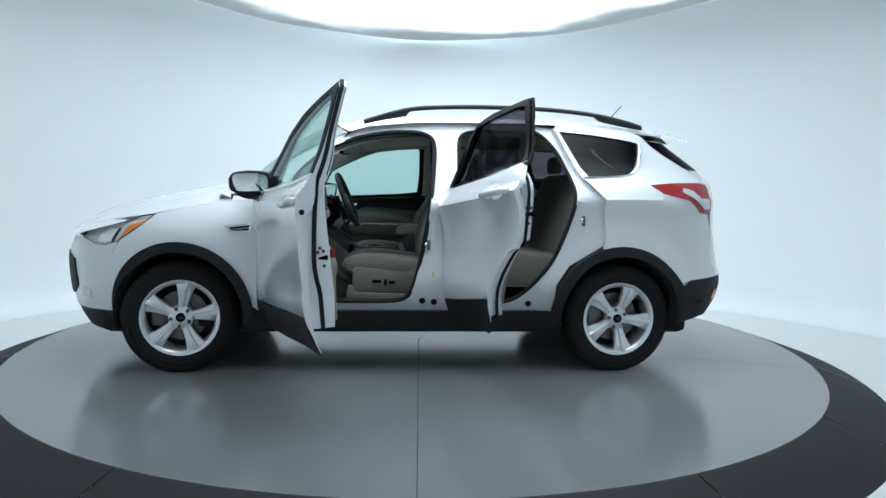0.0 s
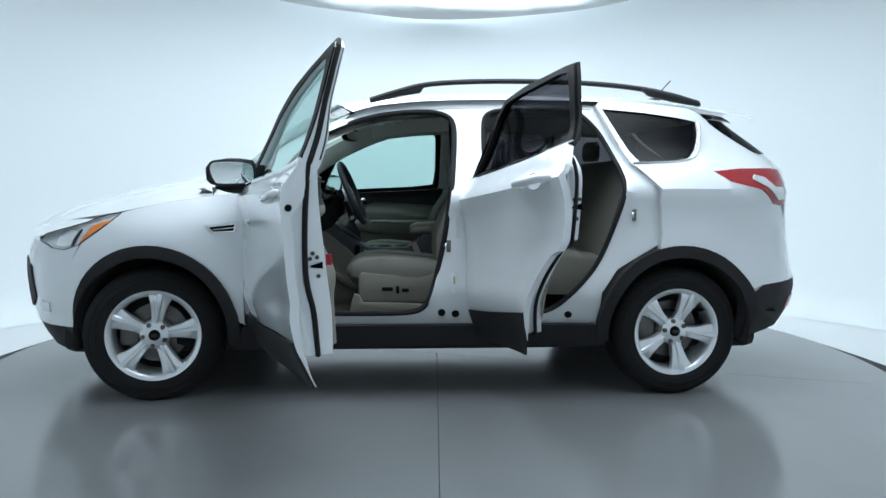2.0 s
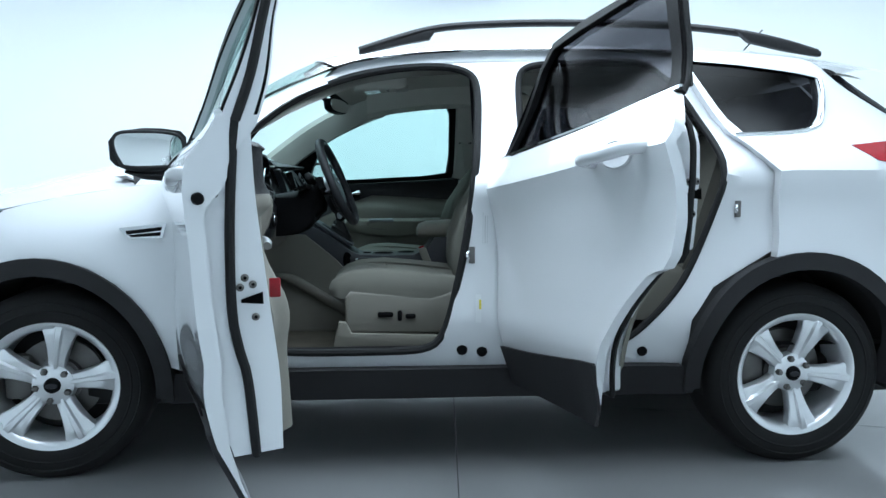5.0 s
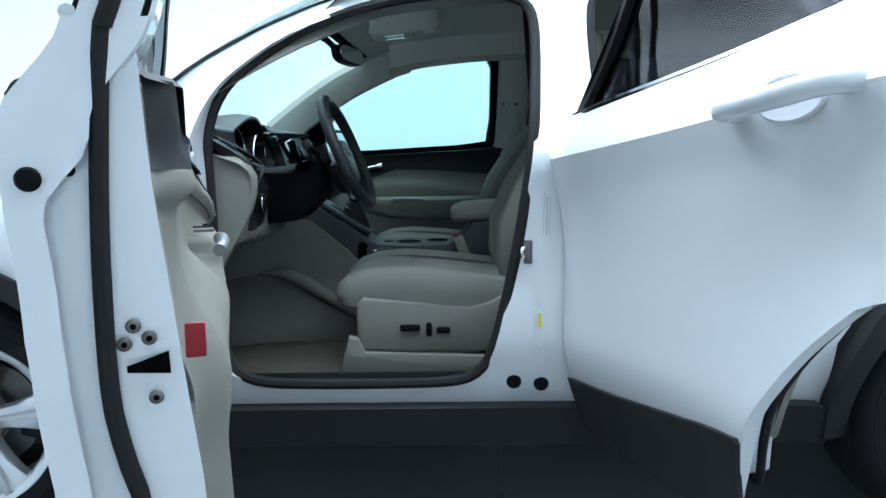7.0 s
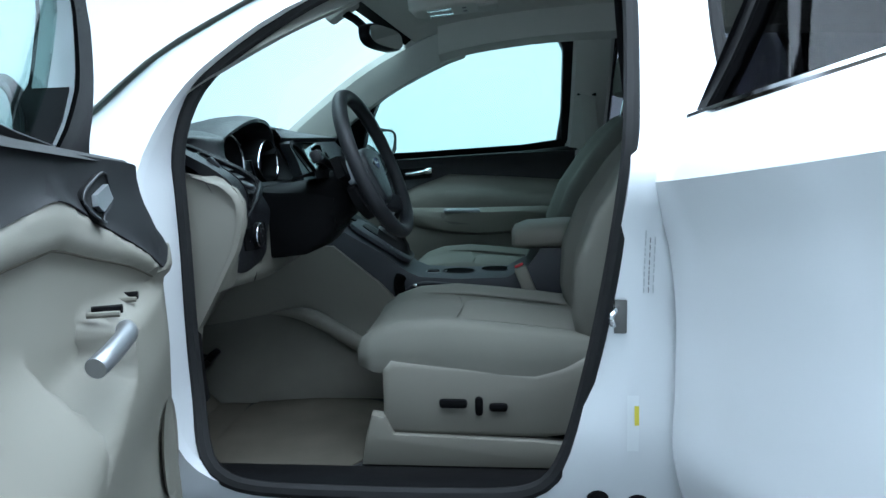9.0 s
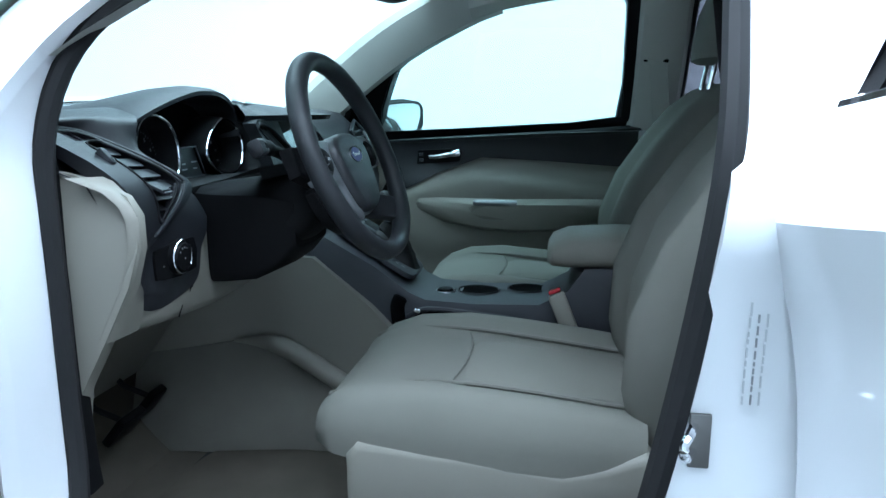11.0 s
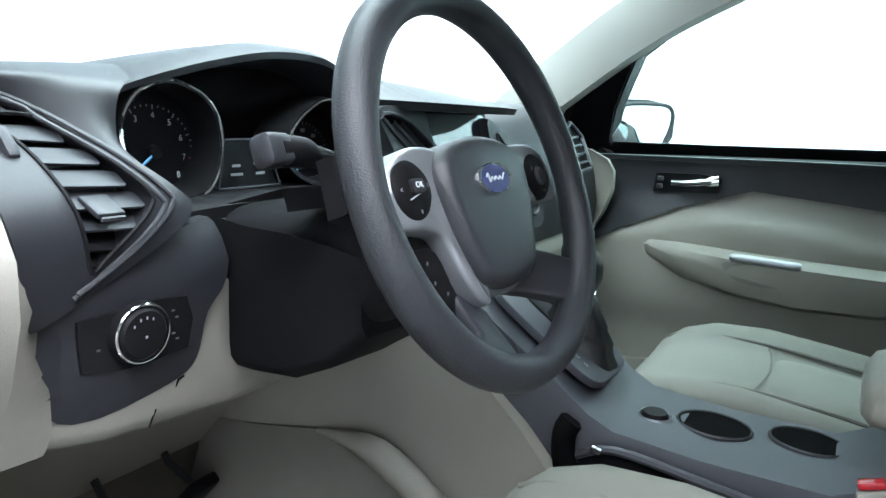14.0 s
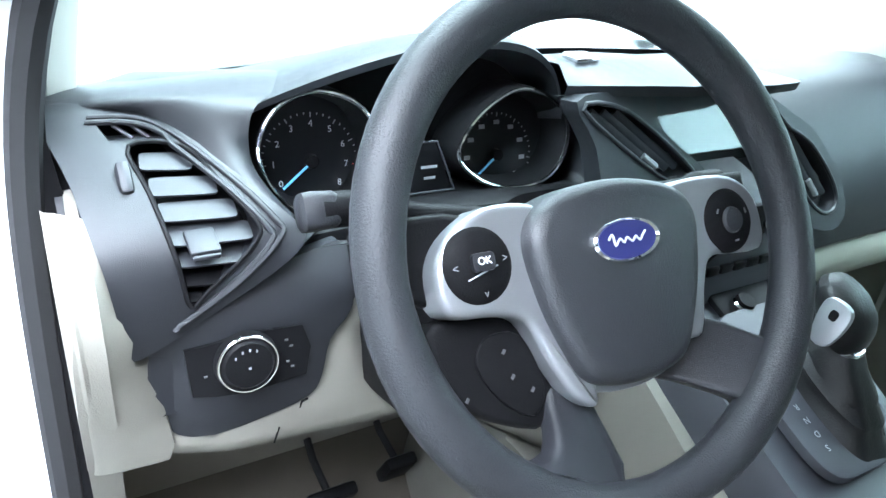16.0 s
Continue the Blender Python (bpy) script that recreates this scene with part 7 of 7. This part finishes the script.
for s in (-1, 1):
    wheel_slab("spoke_trim", [Vector(p) for p in curve_points(TRIM[s], 4, True)], 0.03, 0.006, -0.004, SATIN, "satin silver spoke trim")
    arm = [(-0.168, 0.07), (-0.172, 0.022), (-0.10, -0.008), (-0.06, -0.012), (-0.06, 0.055), (-0.12, 0.07)]
    arm = [(p[0] * (1 if s < 0 else -1), p[1]) for p in arm]
    wheel_slab("spoke", [Vector(p) for p in (arm if s < 0 else arm[::-1])], 0.022, 0.006, -0.016, DARK)
    pm = HM @ Matrix.Translation((s * (0.112 if s < 0 else 0.117), 0.031, 0.024))
    pod = part("button_pod", lathe([(0, 0.007), (0.021, 0.006), (0.0255, 0.002), (0.026, -0.002)], 32, pm), DARK, sw)
    if s < 0:
        part("pod_button", slab([Vector(p) for p in superloop(0.0085, 0.0062, 5, 20)], 0.004, 0.001, pm @ Matrix.Translation((0.001, 0.002, 0.006))), DASH, sw)
        tube("pod_line", [pm @ Vector((x, -0.0085 + 0.3 * (x + 0.011), 0.0068)) for x in np.linspace(-0.011, 0.012, 4)], 0.0005, PALEINK, sw, n=6)
        for sign, x, y in (("<", -0.0185, 0.0), (">", 0.0185, 0.002), ("v", 0.001, -0.0185)):
            lettering("button_text", sign, 0.0075, GREYINK, sw, pm @ Matrix.Translation((x, y, 0.0062)))
        lettering("button_text", "OK", 0.007, INK, sw, pm @ Matrix.Translation((0.001, 0.0025, 0.0105)))
    else:
        part("pod_button", lathe([(0, 0.0095), (0.009, 0.009), (0.011, 0.006)], 20, pm), DASH, sw)
        for a in (20, 150, 275):
            bar = part("pod_mark", block((0.004, 0.0014, 0.0006), 0, (0.0165 * math.cos(radians(a)), 0.0165 * math.sin(radians(a)), 0.0068), (0, 0, a + 90)), DIMINK, sw)
            bar.matrix_local = pm
    bm = slab([Vector(p) for p in curve_points(LOWER_SPOKE[s], 3, True)], 0.02, 0.006, Matrix.Translation((0, 0, -0.016)), seg=3)
    for v in bm.verts:
        v.co.z += 0.038 * smooth(0.10, 0.168, math.hypot(v.co.x, v.co.y - 0.029))
    bm.transform(HM)
    part("lower_spoke", bm, DASH, sw)
wheel_slab("lower_pod", [Vector(p) for p in curve_points([(-0.056, -0.05), (-0.078, -0.008), (-0.14, -0.002), (-0.144, -0.03), (-0.127, -0.062), (-0.1, -0.08), (-0.066, -0.088)], 3, True)], 0.02, 0.005, -0.014, DARK)
wheel_slab("pod_face", [Vector(p) for p in curve_points([(-0.078, -0.022), (-0.105, -0.018), (-0.116, -0.035), (-0.102, -0.062), (-0.078, -0.078), (-0.066, -0.06)], 3, True)], 0.003, 0.0012, 0.0055, DARK)
for x, y in ((-0.094, -0.03), (-0.09, -0.048), (-0.076, -0.06), (-0.126, -0.056)):
    bar = part("pod_mark", block((0.0035, 0.0022, 0.0006), 0, (x, y, 0.0088 if x > -0.12 else 0.0064), (0, 0, 50)), DIMINK, sw)
    bar.matrix_local = HM
em = HM @ Matrix.Translation((0, 0.031, 0.0395)) @ Matrix.Diagonal((1.1, 0.57, 1, 1))
part("emblem", lathe([(0, 0.0035), (0.0235, 0.003), (0.025, 0.001)], 40, em), BLUE, sw, "blue oval emblem with silver rim")
part("emblem_rim", lathe([(0.0235, 0.003), (0.0255, 0.0042), (0.0272, 0.003), (0.0275, 0.0)], 40, em), CHROME, sw)
script = curve_points([(-0.016, 0.001), (-0.0125, 0.004), (-0.011, -0.003), (-0.007, 0.0008), (-0.004, -0.0018), (-0.001, 0.001), (0.003, -0.0018), (0.006, 0.001), (0.009, -0.0018), (0.012, 0.0012), (0.0145, 0.0035)], 4)
tube("emblem_script", [HM @ Vector((p[0] * 1.1, p[1] * 1.1 + 0.0312, 0.0432)) for p in script], 0.0009, PALEINK, sw, n=6)

# ---- overhead ----
rvm = part("rear_view_mirror", slab([(p[0], p[1]) for p in superloop(0.115, 0.034, 3.0, 32)], 0.03, 0.01, frame_from((-0.428, -0.012, 1.393), (0.28, 1, 0.0), (-0.1, 0, 1)), seg=3), DARK, car, "black rear-view mirror on the windscreen")
part("mirror_face", slab([(p[0], p[1]) for p in superloop(0.107, 0.028, 3.0, 32)], 0.002, 0.0, frame_from((-0.428, -0.012, 1.393), (0.28, 1, 0.0), (-0.1, 0, 1)) @ Matrix.Translation((0, 0, 0.0305))), MIRROR, rvm)
tube("mirror_stem", [(-0.44, -0.01, 1.405), (-0.49, -0.005, 1.45), (-0.53, 0.0, 1.475)], 0.012, DARK, rvm, n=10)
part("sensor_housing", block((0.10, 0.07, 0.03), 0.01, (-0.53, 0.0, 1.478), (0, -32, 0)), LINER, car)
oc = part("overhead_console", slab([(p[0], p[1]) for p in superloop(0.125, 0.09, 3.5, 32)], 0.09, 0.02, frame_from((-0.215, 0.0, 1.555), (1, 0, 0.10), (0, -1, 0)), seg=3), LINER, car, "light grey overhead console with map lamps")
for y in (-0.035, 0.035):
    part("map_lamp", block((0.07, 0.05, 0.008), 0.004, (-0.245, y, 1.4635), (0, -6, 0)), CLEARL, oc)
    part("lamp_switch", block((0.014, 0.022, 0.006), 0.002, (-0.175, y * 0.7, 1.471), (0, -6, 0)), GREYP, oc)
    part("visor", slab([(p[0], p[1]) for p in superloop(0.075, 0.17, 5, 32)], 0.014, 0.005, frame_from((-0.29, y * 9.0, 1.52), (1, 0, 0.28), (0, 1, 0))), LINER, car, "light grey sun visor")
part("console_bin", block((0.06, 0.10, 0.02), 0.006, (-0.11, 0.0, 1.478), (0, -6, 0)), PILLARM, oc)
for y in (-0.52, 0.52):
    tube("grab_handle", curve_points([(0.0, y, 1.545), (0.02, y * 0.97, 1.52), (0.1, y * 0.965, 1.515), (0.18, y * 0.97, 1.52), (0.2, y, 1.545)], 4), 0.009, LINER, car, n=8)

# ---- footwell ----
for x, y, w in ((-0.87, -0.30, 0.05), (-0.85, -0.42, 0.075)):
    p = part("pedal", block((0.02, w, 0.07), 0.006, (x, y, 0.52), (0, 40, 0)), DARK, car, "black rubber pedal pad")
    tube("pedal_arm", [(x, y, 0.53), (x - 0.06, y, 0.55), (x - 0.11, y, 0.60)], 0.006, UNDER, p, n=8)
mat_o = [(p[0] - 0.58, p[1] - 0.42) for p in superloop(0.2, 0.22, 5, 36)]
part("floor_mat", slab(mat_o, 0.008, 0.003, Matrix.Translation((0, 0, 0.375))), CARPET, car, "dark worn footwell mat")
# stickers on the door frame
for x, z, w, h, m in ((0.16, 0.60, 0.02, 0.10, INK), (0.166, 0.615, 0.008, 0.034, YELLOW)):
    panel("frame_sticker", [(s_of(x - w / 2), z - h / 2), (s_of(x + w / 2), z - h / 2), (s_of(x + w / 2), z + h / 2), (s_of(x - w / 2), z + h / 2)], lambda s, zz: skin(s, zz, 0.042 if m == INK else 0.0405), m, car, step=0.03)
# fine print that cannot be read on the middle pillar
random.seed(11)
for x, m in ((0.176, PALEINK), (0.184, GREYINK), (0.192, PALEINK)):
    z = 0.832
    while z < 0.93:
        h = random.uniform(0.004, 0.014)
        p = bx(x, z + h / 2, 0.0425)
        part("pillar_print", block((0.0018, 0.0012, h), 0.0, tuple(p)), m, car)
        z += h + random.uniform(0.002, 0.005)
# door check straps and hinges
for h, a in ((HINGE_F, 1), (HINGE_R, 1)):
    for z in (0.55, 0.95):
        part("door_hinge", block((0.05, 0.05, 0.06), 0.008, (h.x + 0.02, h.y + 0.035, z)), PAINT, car)
    tube("check_strap", [(h.x + 0.05, h.y + 0.07, 0.75), (h.x + 0.06, h.y - 0.06, 0.75)], 0.009, DARK, car, n=8)
